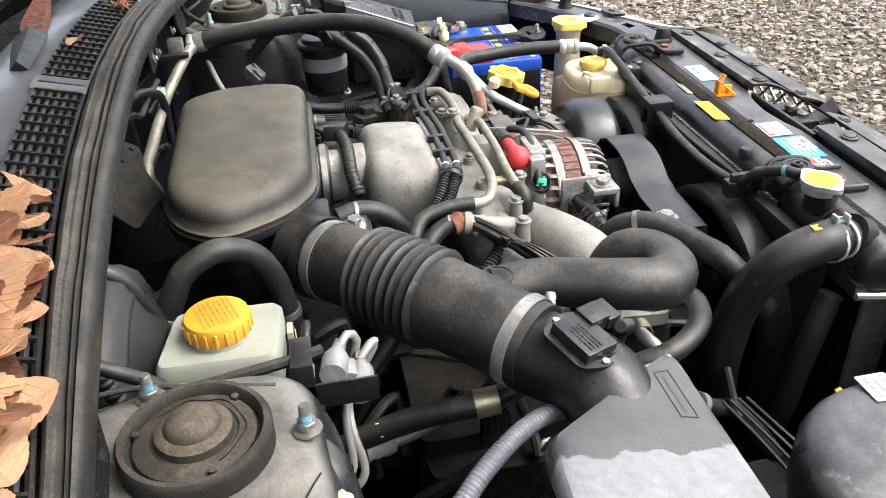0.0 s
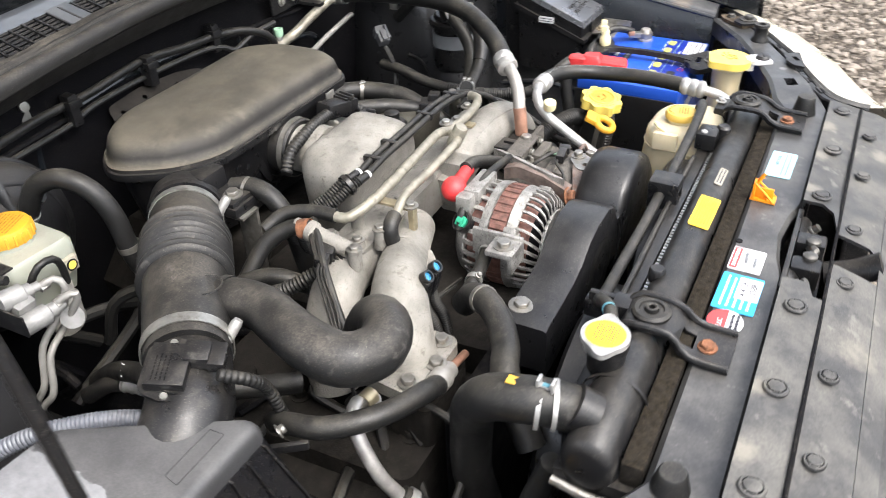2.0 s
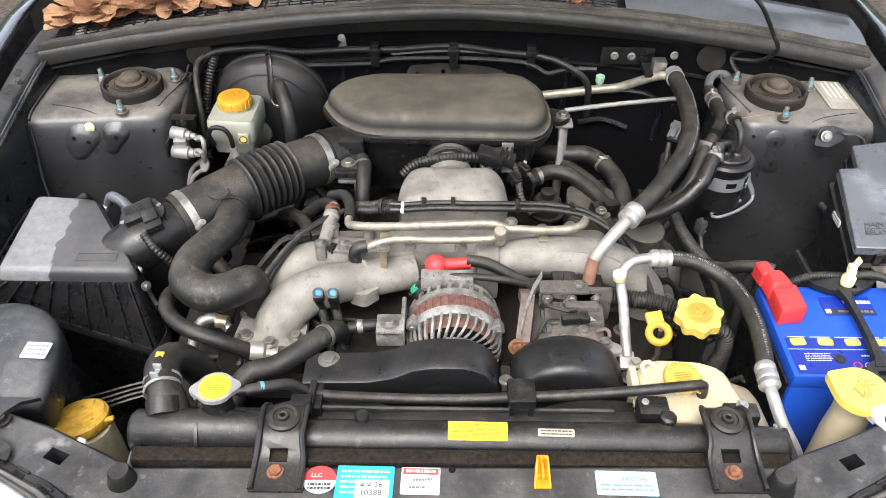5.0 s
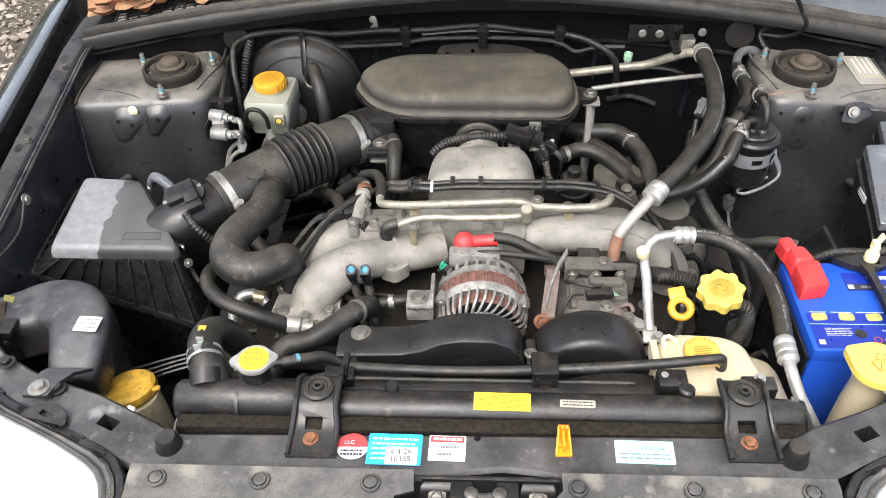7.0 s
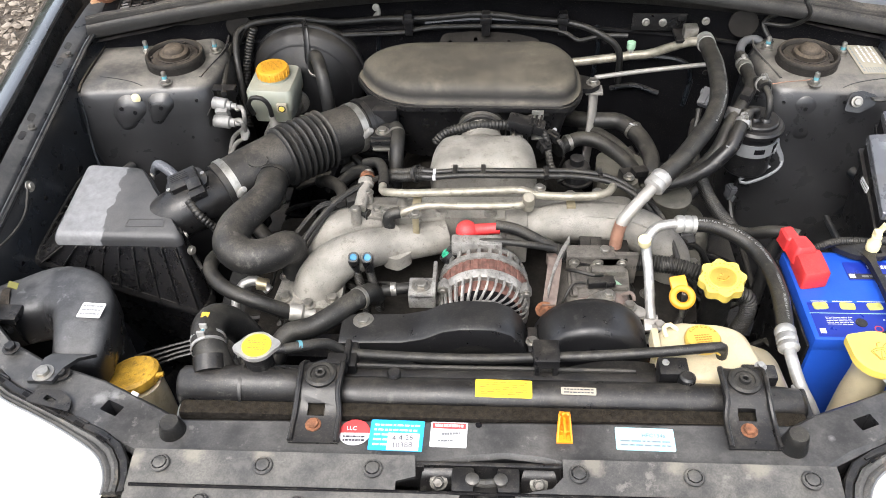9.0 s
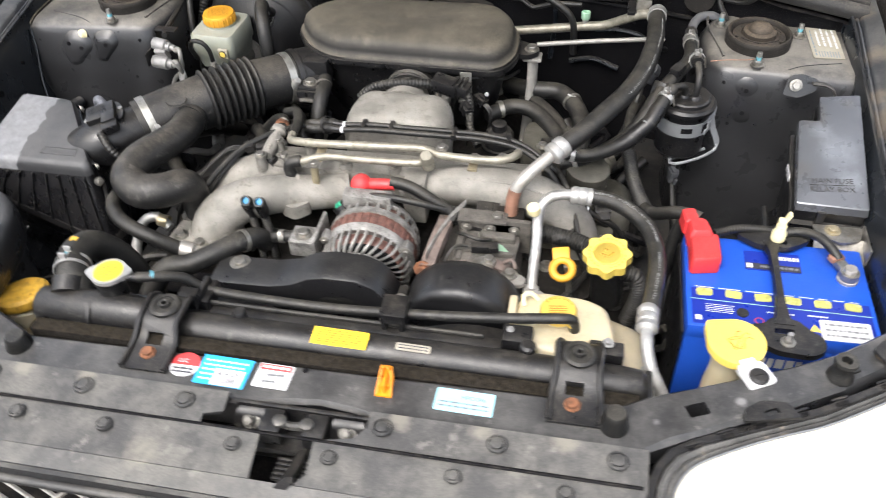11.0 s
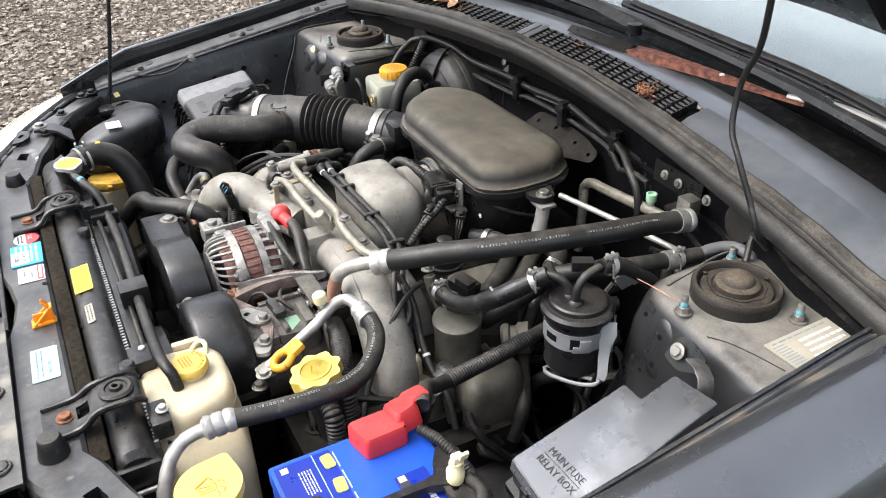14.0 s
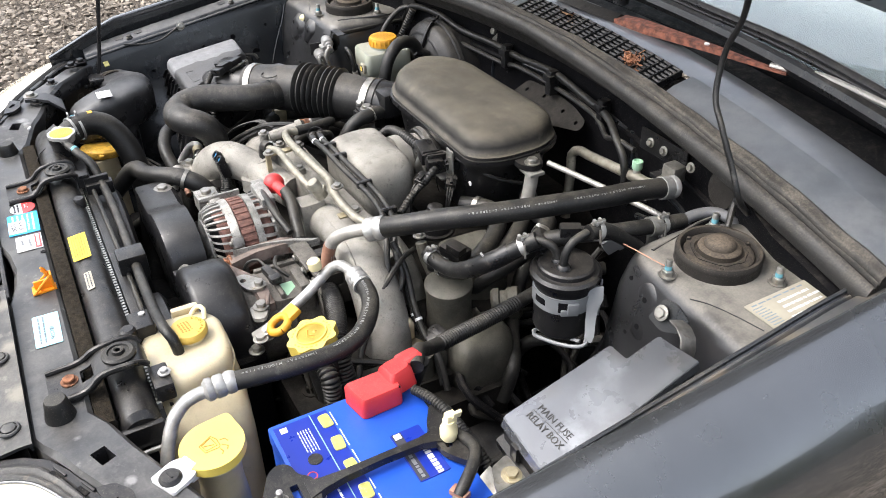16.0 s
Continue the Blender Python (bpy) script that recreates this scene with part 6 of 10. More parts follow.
for x, y, z, a in ((0.102, 0.585, 0.748, 30), (0.086, 0.650, 0.752, -20), (0.118, 0.628, 0.738, 60)):
    q = pose(x, y, z, 15, 10, a)
    part("plug", join(block((0.016, 0.024, 0.014), q, 0.002), block((0.019, 0.008, 0.016), q @ Matrix.Translation((0, 0.004, 0)), 0.001), block((0.006, 0.014, 0.005), q @ Matrix.Translation((0, -0.003, 0.009)), 0.001)), BLACK, tb)
    for o in (-0.004, 0.0, 0.004):
        part("plug_wire", pipe([q @ Vector((o, -0.011, 0)), q @ Vector((o, -0.024, -0.004)), q @ Vector((o * 0.5, -0.034, -0.022)), q @ Vector((0, -0.036, -0.05))], 0.0014, 6), RUBBER, tb)

# fuel pipes over the manifold
fr = thing("fuel_rail", (0, 0.42, 0.74), "pair of dull plated fuel pipes clamped over the manifold", "fuel rail")
part("upper_pipe", pipe([(-0.160, 0.478, 0.752), (-0.160, 0.458, 0.752), (-0.150, 0.446, 0.757), (-0.110, 0.438, 0.762), (-0.03, 0.440, 0.764), (0.060, 0.444, 0.765), (0.078, 0.438, 0.762), (0.12, 0.436, 0.760), (0.170, 0.438, 0.760), (0.195, 0.446, 0.762), (0.203, 0.462, 0.760)], 0.0066, 12), FUELPIPE, fr)
part("lower_pipe", pipe([(-0.128, 0.406, 0.748), (-0.09, 0.412, 0.758), (-0.03, 0.410, 0.760), (0.035, 0.411, 0.761), (0.062, 0.414, 0.762), (0.074, 0.430, 0.764)], 0.0058, 12), FUELPIPE, fr)
part("damper", lathe([(0.010, -0.008), (0.010, 0.022), (0.008, 0.025), (0, 0.025)], pose(0.070, 0.422, 0.755, 25, 0, 0), 18), FUELPIPE, fr)
part("strap", box(-0.110, -0.096, 0.398, 0.452, 0.748, 0.7515, 0.001), ZINC, fr)
part("strap", box(0.130, 0.144, 0.424, 0.452, 0.745, 0.7485, 0.001), ZINC, fr)
part("strap_leg", box(-0.108, -0.098, 0.392, 0.40, 0.715, 0.75, 0.001), ZINC, fr)
for p in ((-0.103, 0.398, 0.7515), (0.088, 0.445, 0.768), (0.137, 0.452, 0.75), (0.18, 0.456, 0.752)):
    part("strap_bolt", bolt(p, 0.0065, 0.006), STEEL, fr)
part("return_hose", pipe([(-0.128, 0.407, 0.749), (-0.142, 0.404, 0.747), (-0.147, 0.402, 0.735), (-0.1415, 0.401, 0.715)], 0.0095, 12), RUBBER, fr, "short black rubber hose")
part("feed_hose", pipe([(-0.160, 0.470, 0.752), (-0.162, 0.50, 0.752), (-0.175, 0.535, 0.748), (-0.2, 0.55, 0.735)], 0.0088, 12), RUBBER, fr)

# twin vacuum lines above the manifold
vl = thing("vacuum_lines", (0, 0.475, 0.75), "twin thin black vacuum hoses running across the manifold", "hose")
for o in (0.0, 0.013):
    part("line", pipe([(-0.100, 0.476 + o, 0.764), (-0.075, 0.474 + o, 0.766), (-0.03, 0.474 + o, 0.770), (0.03, 0.474 + o, 0.770), (0.09, 0.477 + o, 0.768), (0.15, 0.478 + o, 0.766), (0.205, 0.470 + o, 0.760), (0.25, 0.45 + o, 0.74), (0.28, 0.43 + o * 2, 0.70), (0.31, 0.36 + o * 2, 0.66), (0.36, 0.32 + o * 2, 0.62)], 0.0045, 10), RUBBER, vl)
for o in (0.0, 0.014):
    part("white_band", clamp((-0.078, 0.474 + o, 0.7655), (-0.06, 0.474 + o, 0.768), 0.0048, 0.005, 0.0006), WHITE_INK, vl)
    part("joint", pipe([(-0.080, 0.474 + o, 0.7655), (-0.097, 0.476 + o, 0.765)], 0.0058, 10), BLACK, vl)
    part("ribbed_loom", pipe([(-0.094, 0.476 + o, 0.766), (-0.112, 0.483 + o, 0.760), (-0.129, 0.492 + o, 0.750), (-0.152, 0.512 + o, 0.734), (-0.163, 0.522 + o, 0.712), (-0.150, 0.528 + o, 0.68), (-0.13, 0.53 + o, 0.65)], 0.0062, 12, rib=0.0011, pitch=0.0038), RUBBER, vl, "ribbed black cable loom")
part("loom_tape", clamp((-0.106, 0.486, 0.763), (-0.12, 0.492, 0.757), 0.0135, 0.006, 0.001), BLACK, vl)
for x, z in ((-0.045, 0.769), (0.0, 0.770), (0.10, 0.768), (0.185, 0.764)):
    part("clip", block((0.008, 0.026, 0.010), pose(x, 0.485, z), 0.002), BLACK, vl)
part("spark_lead", pipe([(0.235, 0.50, 0.72), (0.26, 0.47, 0.73), (0.285, 0.43, 0.715), (0.31, 0.37, 0.665), (0.33, 0.33, 0.60)], 0.0042, 8), RUBBER, vl)
part("spark_lead", pipe([(-0.16, 0.505, 0.745), (-0.20, 0.47, 0.748), (-0.245, 0.43, 0.735), (-0.285, 0.385, 0.70), (-0.31, 0.35, 0.66)], 0.0045, 8), RUBBER, vl)
part("spark_lead", pipe([(-0.15, 0.512, 0.742), (-0.195, 0.482, 0.745), (-0.235, 0.445, 0.735), (-0.27, 0.40, 0.705), (-0.30, 0.36, 0.66)], 0.0045, 8), RUBBER, vl)

# injector plugs
for k in (0, 1):
    x = -0.193 + 0.021 * k
    ip = thing("injector_plug", (x, 0.33, 0.70), "small blue-tipped black injector connector", "connector", group="injector connectors")
    part("body", join(lathe([(0.0078, -0.003), (0.0078, 0.0062), (0.0058, 0.0062), (0.0056, 0.001)], axis((x, 0.331, 0.724), (x, 0.29, 0.760)), 16), block((0.013, 0.016, 0.034), pose(x, 0.334, 0.707, 14, 0, 0), 0.003), block((0.016, 0.010, 0.012), pose(x, 0.330, 0.716, 14, 0, 0), 0.002)), BLACK, ip)
    part("blue_tip", lathe([(0.0054, 0), (0.0054, 0.003), (0.0040, 0.0035), (0.0036, 0.0025), (0, 0.0025)], axis((x, 0.331, 0.724), (x, 0.29, 0.760)), 14), TIP, ip, "blue plastic tip")
    part("wire", pipe([(x, 0.336, 0.694), (x + 0.003, 0.334, 0.672), (x + 0.010, 0.326, 0.645), (x + 0.012, 0.32, 0.60)], 0.0065, 8, rib=0.0007, pitch=0.0035), RUBBER, ip)

sb = thing("small_coolant_hose", (-0.10, 0.31, 0.68), "short black coolant hose with two screw clips", "hose")
part("hose", pipe([(-0.148, 0.300, 0.684), (-0.120, 0.300, 0.690), (-0.090, 0.306, 0.688), (-0.062, 0.312, 0.690)], 0.0085, 12), RUBBER, sb)
for p in ((-0.132, 0.300, 0.688), (-0.072, 0.310, 0.689)):
    part("screw_clip", clamp(p, (p[0] + 0.02, p[1] + 0.002, p[2] + 0.001), 0.0088, 0.008), BAND, sb)
    part("clip_screw", bolt((p[0], p[1] - 0.006, p[2] + 0.009), 0.0035, 0.005, 1.3, (0, -0.6, 0.8)), STEEL, sb)

# ---- alternator ----
al = thing("alternator", (0.005, 0.30, 0.61), "dull silver alternator with slotted housing and brown stator band", "alternator")
AX = axis((0.003, 0.2495, 0.670), (0.003, 0.40, 0.670))
R = 0.068
part("front_hub", lathe([(0.016, -0.006), (0.034, -0.006), (0.040, -0.003), (0.047, -0.001), (0.048, 0.003), (0.040, 0.004), (0.016, 0.004)], AX, 32, cap=False), ALTERNATOR, al)
# inner and rear drums in the shade black, so the slots' shade reads dark
part("inner_drum", lathe([(0.016, 0.008), (0.040, 0.008), (0.052, 0.016), (0.054, 0.040)], AX, 32, cap=False), SHADOWED, al)
part("front_ring", lathe([(R - 0.007, 0.033), (R - 0.002, 0.031), (R, 0.033), (R + 0.002, 0.044), (R - 0.004, 0.046)], AX, 48), ALTERNATOR, al)
part("rear_ring", lathe([(R - 0.006, 0.068), (R + 0.002, 0.069), (R + 0.001, 0.080), (R - 0.006, 0.081)], AX, 48, cap=False), ALTERNATOR, al)
part("rear_drum", lathe([(0.058, 0.070), (0.057, 0.100), (0.05, 0.104), (0, 0.104)], AX, 32), SHADOWED, al)
part("rear_cover", lathe([(0.063, 0.098), (0.064, 0.101), (0.060, 0.110), (0.050, 0.117), (0.02, 0.120), (0, 0.120)], AX, 40), ALTERNATOR, al)
part("stator", lathe([(R - 0.004, 0.044), (R - 0.001, 0.046), (R - 0.001, 0.068), (R - 0.004, 0.070)], AX, 48, cap=False), STATOR, al, "rusty brown stator band")
for k in range(36):
    part("stator_tooth", block((0.0022, 0.0075, 0.0215), AX @ Matrix.Rotation(2 * math.pi * k / 36, 4, "Z") @ Matrix.Translation((R - 0.0004, 0, 0.057)), 0.0008, 1), STATOR, al)
part("winding", lathe([(0.0545, 0.016), (0.0570, 0.019), (0.0575, 0.026), (0.0570, 0.034)], AX, 32, cap=False), STATOR, al)
part("winding", lathe([(0.0585, 0.080), (0.0600, 0.084), (0.0600, 0.093), (0.0585, 0.097)], AX, 32, cap=False), STATOR, al)


def alternator_bar(name, k, n, rows, wide):
    """A cast bar of the cage, set round the axis."""
    ring_ = [[(r - d, q - wide, z), (r + d, q - wide, z), (r + d, q + wide, z), (r - d, q + wide, z)] for r, q, z, d in rows]
    part(name, moved(loft(ring_, bev=0.0006, seg=1), AX @ Matrix.Rotation(2 * math.pi * k / n, 4, "Z")), ALTERNATOR, al)


for k in range(34):
    alternator_bar("front_fin", k, 34, ((0.046, -0.010, 0.0005, 0.002), (0.056, -0.006, 0.004, 0.0025), (0.0625, -0.002, 0.012, 0.002), (0.0655, 0.0, 0.022, 0.0018), (0.0665, 0.001, 0.035, 0.0015)), 0.0017)
for k in range(26):
    alternator_bar("rear_fin", k, 26, ((0.0655, 0.0, 0.079, 0.002), (0.0660, 0.001, 0.090, 0.002), (0.0625, 0.002, 0.101, 0.002)), 0.0026)
for k in range(12):
    alternator_bar("spoke", k, 12, ((0.031, 0, 0.0, 0.002), (0.046, 0.004, 0.0005, 0.002)), 0.0022)
part("brush_box", join(box(-0.046, -0.012, 0.345, 0.366, 0.716, 0.742, 0.003), box(-0.030, 0.030, 0.340, 0.362, 0.725, 0.745, 0.003)), ALTERNATOR, al)
part("through_bolt", pipe([AX @ Vector((-0.050, -0.0525, 0.030)), AX @ Vector((-0.050, -0.0525, 0.088))], 0.0028, 8), BRIGHT, al, "bright through bolt")
part("through_bolt", pipe([AX @ Vector((0.048, -0.0545, 0.030)), AX @ Vector((0.048, -0.0545, 0.088))], 0.0028, 8), BRIGHT, al)
part("pulley", lathe([(0.030, -0.040), (0.032, -0.040), (0.032, -0.014), (0.026, -0.010), (0, -0.010)], AX, 32), STEEL, al)
for ang in (35, 150, 265):
    m = AX @ Matrix.Rotation(radians(ang), 4, "Z")
    part("lug", block((0.016, 0.017, 0.018), m @ Matrix.Translation((R + 0.002, 0, 0.036)), 0.003), ALTERNATOR, al)
    part("lug_bolt", bolt(m @ Vector((R + 0.004, 0, 0.028)), 0.0045, 0.005, up=(0, -1, 0)), STEEL, al)
part("tensioner_mount", join(box(-0.106, -0.066, 0.262, 0.298, 0.708, 0.716, 0.002), box(-0.106, -0.070, 0.262, 0.268, 0.688, 0.714, 0.002), box(-0.072, -0.066, 0.262, 0.330, 0.684, 0.720, 0.002)), ALTERNATOR, al)
part("tensioner_bolt", bolt((-0.088, 0.280, 0.716), 0.009, 0.008), STEEL, al)
part("pivot_bolt", bolt((0.092, 0.262, 0.690), 0.009, 0.010, up=(0, -1, 0.3)), RUST, al, "rusty pivot bolt")
so_ = axis((-0.044, 0.350, 0.702), (-0.075, 0.362, 0.735))
part("plug_socket", lathe([(0.010, 0), (0.0135, 0.004), (0.0135, 0.016), (0.0118, 0.016), (0.0118, 0.008), (0, 0.008)], so_, 20), BLACK, al)
part("green_plug", join(block((0.014, 0.012, 0.008), so_ @ Matrix.Translation((0, 0, 0.012)), 0.001), block((0.009, 0.007, 0.006), so_ @ Matrix.Translation((0, 0, 0.018)), 0.001), block((0.003, 0.014, 0.004), so_ @ Matrix.Translation((0.003, 0, 0.0165)), 0.0005), block((0.003, 0.014, 0.004), so_ @ Matrix.Translation((-0.004, 0, 0.0165)), 0.0005)), GREEN, al, "bright green connector")
rb = part("terminal_boot", lathe([(0.008, -0.0145), (0.0135, -0.010), (0.0165, -0.004), (0.0168, 0.002), (0.0150, 0.008), (0.0105, 0.0132), (0.005, 0.0160), (0, 0.0166)], axis((-0.024, 0.378, 0.738), (-0.06, 0.37, 0.745)), 28), RED, al, "red rubber terminal boot")
part("boot_sleeve", lathe([(0.012, 0), (0.0095, 0.006), (0.0088, 0.040), (0.0095, 0.044)], axis((-0.018, 0.378, 0.739), (0.05, 0.384, 0.742)), 18), RED, rb)
part("plug_lead", pipe([(-0.058, 0.355, 0.700), (-0.045, 0.356, 0.722), (-0.02, 0.352, 0.736), (0.02, 0.350, 0.742), (0.065, 0.349, 0.738), (0.107, 0.356, 0.724)], 0.0055, 10), RUBBER, al)

ch = thing("charging_cable", (0.1, 0.37, 0.70), "thick ribbed black cable loom from the alternator", "cable")
part("lead", pipe([(0.020, 0.382, 0.745), (0.050, 0.381, 0.740), (0.085, 0.374, 0.724), (0.116, 0.368, 0.708)], 0.009, 12), RUBBER, ch)
part("ribbed_loom", pipe([(0.112, 0.366, 0.708), (0.150, 0.366, 0.696), (0.190, 0.366, 0.688), (0.24, 0.364, 0.690), (0.29, 0.352, 0.694), (0.335, 0.335, 0.690), (0.36, 0.33, 0.66), (0.37, 0.34, 0.58)], 0.0125, 14, rib=0.0012, pitch=0.0045), RUBBER, ch)
part("tape", clamp((0.152, 0.366, 0.6955), (0.19, 0.366, 0.688), 0.0136, 0.028, 0.0008), BLACK, ch)
part("bracket", join(box(0.150, 0.185, 0.372, 0.400, 0.66, 0.712, 0.003), box(0.166, 0.176, 0.36, 0.39, 0.70, 0.716, 0.002)), BLACK, ch)

# ---- compressor ----
co = thing("ac_compressor", (0.18, 0.30, 0.58), "dirty grey compressor with rusty bracket and pale green label", "compressor")
part("body", lathe([(0.062, 0), (0.066, 0.01), (0.066, 0.06), (0.060, 0.065), (0.060, 0.13), (0.04, 0.14)], axis((0.165, 0.255, 0.632), (0.165, 0.5, 0.632)), 28), DIRTY_CAST, co)
part("bracket_arm", loft([[(x, y, z), (x + 0.020, y, z), (x + 0.020, y, z - 0.018), (x, y, z - 0.018)] for x, y, z in ((0.088, 0.262, 0.700), (0.094, 0.300, 0.712), (0.100, 0.340, 0.716), (0.098, 0.360, 0.71))], bev=0.003), RUSTY_CAST, co)
part("rusty_arm", loft([[(0.100, 0.258 - d, 0.696 - h), (0.150, 0.276 - d, 0.704 - h), (0.190, 0.288 - d, 0.702 - h), (0.215, 0.290 - d, 0.690 - h), (0.215, 0.290 - d, 0.675 - h), (0.150, 0.276 - d, 0.690 - h), (0.100, 0.258 - d, 0.682 - h)] for d, h in ((0, 0), (0.016, 0.002))], bev=0.002), RUSTY_CAST, co, "rust-tinged cast bracket arm")
part("label", block((0.026, 0.020, 0.001), pose(0.200, 0.318, 0.6925, -12, 20, 10), 0), PALE_GREEN, co, "pale green sticker")
part("top_case", prism(rounded([(0.130, 0.285), (0.218, 0.290), (0.222, 0.350), (0.130, 0.350)], 0.01), 0.66, 0.6915, 0.006), DIRTY_CAST, co)
part("top_rib", join(box(0.132, 0.216, 0.300, 0.306, 0.690, 0.700, 0.002), box(0.134, 0.142, 0.285, 0.350, 0.690, 0.698, 0.002), box(0.165, 0.215, 0.330, 0.345, 0.690, 0.702, 0.003)), DIRTY_CAST, co)
part("coil_plug", join(block((0.030, 0.012, 0.012), pose(0.170, 0.300, 0.708, 0, 0, 8), 0.002), block((0.014, 0.016, 0.010), pose(0.188, 0.302, 0.709, 0, 0, 8), 0.002)), BLACK, co)
part("coil_lead", pipe([(0.152, 0.300, 0.708), (0.135, 0.295, 0.712), (0.125, 0.282, 0.706), (0.118, 0.275, 0.690)], 0.0022, 8), RUBBER, co)
part("hook", pipe([(0.205, 0.285, 0.698), (0.214, 0.283, 0.706), (0.220, 0.280, 0.704), (0.222, 0.278, 0.696)], 0.0028, 8), RUSTY_CAST, co)
part("mount_plate", join(box(0.128, 0.236, 0.352, 0.360, 0.655, 0.716, 0.002), box(0.128, 0.200, 0.346, 0.372, 0.712, 0.717, 0.001)), DIRTY_CAST, co)
for x in (0.140, 0.176, 0.212):
    part("case_bolt", bolt((x, 0.351, 0.700), 0.0055, 0.006, up=(0, -1, 0)), STEEL, co)
part("holed_tab", pierced(prism(rounded([(0.150, 0.250), (0.190, 0.262), (0.196, 0.284), (0.176, 0.290), (0.146, 0.268)], 0.010, 4), 0.700, 0.704, 0.0008), lathe([(0.0045, 0.69), (0.0045, 0.72)], pose(0.163, 0.262, 0), 14)), STEEL, co, "flat steel tab with a hole")
part("tab_bolt", bolt((0.184, 0.279, 0.704), 0.007, 0.008), STEEL, co)
part("bracket_bar", loft([[(x, y - 0.007, z), (x, y + 0.007, z), (x, y + 0.007, z - 0.012), (x, y - 0.007, z - 0.012)] for x, y, z in ((0.096, 0.276, 0.714), (0.106, 0.315, 0.718), (0.118, 0.350, 0.720), (0.134, 0.385, 0.718))], bev=0.002), ALTERNATOR, co)
part("ear", prism(rounded([(0.205, 0.255), (0.235, 0.252), (0.240, 0.268), (0.210, 0.285)], 0.008), 0.682, 0.688, 0.001), ALU, co)
for p in ((0.215, 0.27, 0.690), (0.250, 0.262, 0.664), (0.250, 0.246, 0.646), (0.17, 0.345, 0.69)):
    part("bolt", bolt(p, 0.0075, 0.008), STEEL, co)
part("sensor_lead", pipe([(0.130, 0.335, 0.70), (0.142, 0.32, 0.712), (0.165, 0.312, 0.712), (0.18, 0.325, 0.70)], 0.003, 8), RUBBER, co)
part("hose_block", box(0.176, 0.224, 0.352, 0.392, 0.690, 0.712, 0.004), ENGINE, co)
part("block_bolt", bolt((0.186, 0.362, 0.712), 0.008, 0.009), STEEL, co)

# ---- belt cover ----
bc = thing("belt_cover", (0.02, 0.19, 0.60), "black plastic accessory belt cover with two arched humps", "belt cover")
prof = [(-0.198, 0.640), (-0.198, 0.700), (-0.186, 0.7015), (-0.110, 0.704), (-0.078, 0.712), (-0.052, 0.727), (-0.024, 0.7335), (0.018, 0.7325), (0.042, 0.722), (0.056, 0.704), (0.064, 0.684), (0.072, 0.640)]
shell_in = lambda x, z: (x + (0.0022 if x < -0.19 else -0.0022 if x > 0.05 else 0.0), z - (0.0024 if z > 0.65 else 0.0))
part("left_cover", loft([[(x, y, z - d) for x, z in prof] for y, d in ((0.182, 0.007), (0.1835, 0.002), (0.187, 0.0), (0.212, 0.0), (0.236, 0.001))] + [[(shell_in(x, z)[0], y, shell_in(x, z)[1] - 0.001) for x, z in prof] for y in (0.236, 0.187)]), GLOSS, bc, sharp=40)
hump = [(0.076 + 0.080 - 0.080 * math.cos(a), 0.660 + 0.074 * math.sin(a)) for a in np.linspace(0, math.pi, 13)]
part("right_cover", loft([[(x, y, z - d) for x, z in [(0.076, 0.60)] + hump + [(0.236, 0.60)]] for y, d in ((0.180, 0.014), (0.184, 0.004), (0.192, 0.0), (0.235, 0.0), (0.247, 0.004), (0.252, 0.012))], bev=0.002), GLOSS, bc, sharp=55)
part("seam", box(0.066, 0.080, 0.182, 0.228, 0.62, 0.690, 0.003), BLACK, bc)
part("bolt", bolt((-0.167, 0.224, 0.7005), 0.0095, 0.007, 1.6), STEEL, bc, "flanged steel bolt")
part("bolt", bolt((0.0725, 0.200, 0.690), 0.0065, 0.006), STEEL, bc)
part("lower_pulley", lathe([(0.045, 0), (0.045, 0.03), (0.038, 0.032), (0.01, 0.026), (0, 0.026)], pose(-0.01, 0.212, 0.655, 90, 0, 0), 32), RUBBER, bc)

# ---- air box dome over the throttle ----
dm = thing("intake_chamber", (-0.03, 0.735, 0.62), "large dusty brown-grey intake chamber with a rounded lid", "intake chamber")
_d = rounded([(-0.236, 0.752), (-0.196, 0.682), (-0.145, 0.650), (0.146, 0.646), (0.170, 0.690), (0.170, 0.772), (0.135, 0.826), (-0.150, 0.826), (-0.205, 0.800)], 0.030, 5)
_e = lambda k, z: [(x, y, z) for x, y in inset(_d, k)]
part("lid", loft([_e(0.001, 0.782), _e(0.0, 0.789), _e(0.006, 0.7905), _e(0.0075, 0.802), _e(0.011, 0.811), _e(0.018, 0.8175), _e(0.030, 0.8215), _e(0.055, 0.8240), _e(0.10, 0.8250)]), DOME, dm, sharp=75)
part("body", loft([_e(0.045, 0.655), _e(0.035, 0.675), _e(0.020, 0.74), _e(0.012, 0.780)]), BLACK, dm, sharp=60)
part("lower_lip", loft([_e(-0.003, 0.774), _e(-0.004, 0.778), _e(-0.003, 0.7835), _e(0.004, 0.7845)]), BLACK, dm)
part("opening", lathe([(0.058, 0), (0.060, 0.004), (0.050, 0.006), (0.046, -0.01)], axis((-0.005, 0.668, 0.738), (-0.005, 0.5, 0.738)), 32), BLACK, dm)
part("left_arm", join(box(-0.196, -0.152, 0.598, 0.655, 0.748, 0.756, 0.004), box(-0.196, -0.152, 0.640, 0.675, 0.735, 0.782, 0.006), box(-0.198, -0.152, 0.594, 0.63, 0.735, 0.75, 0.005)), BLACK, dm)
part("left_arm_bolt", bolt((-0.176, 0.614, 0.756), 0.009, 0.007, 1.4), STEEL, dm)
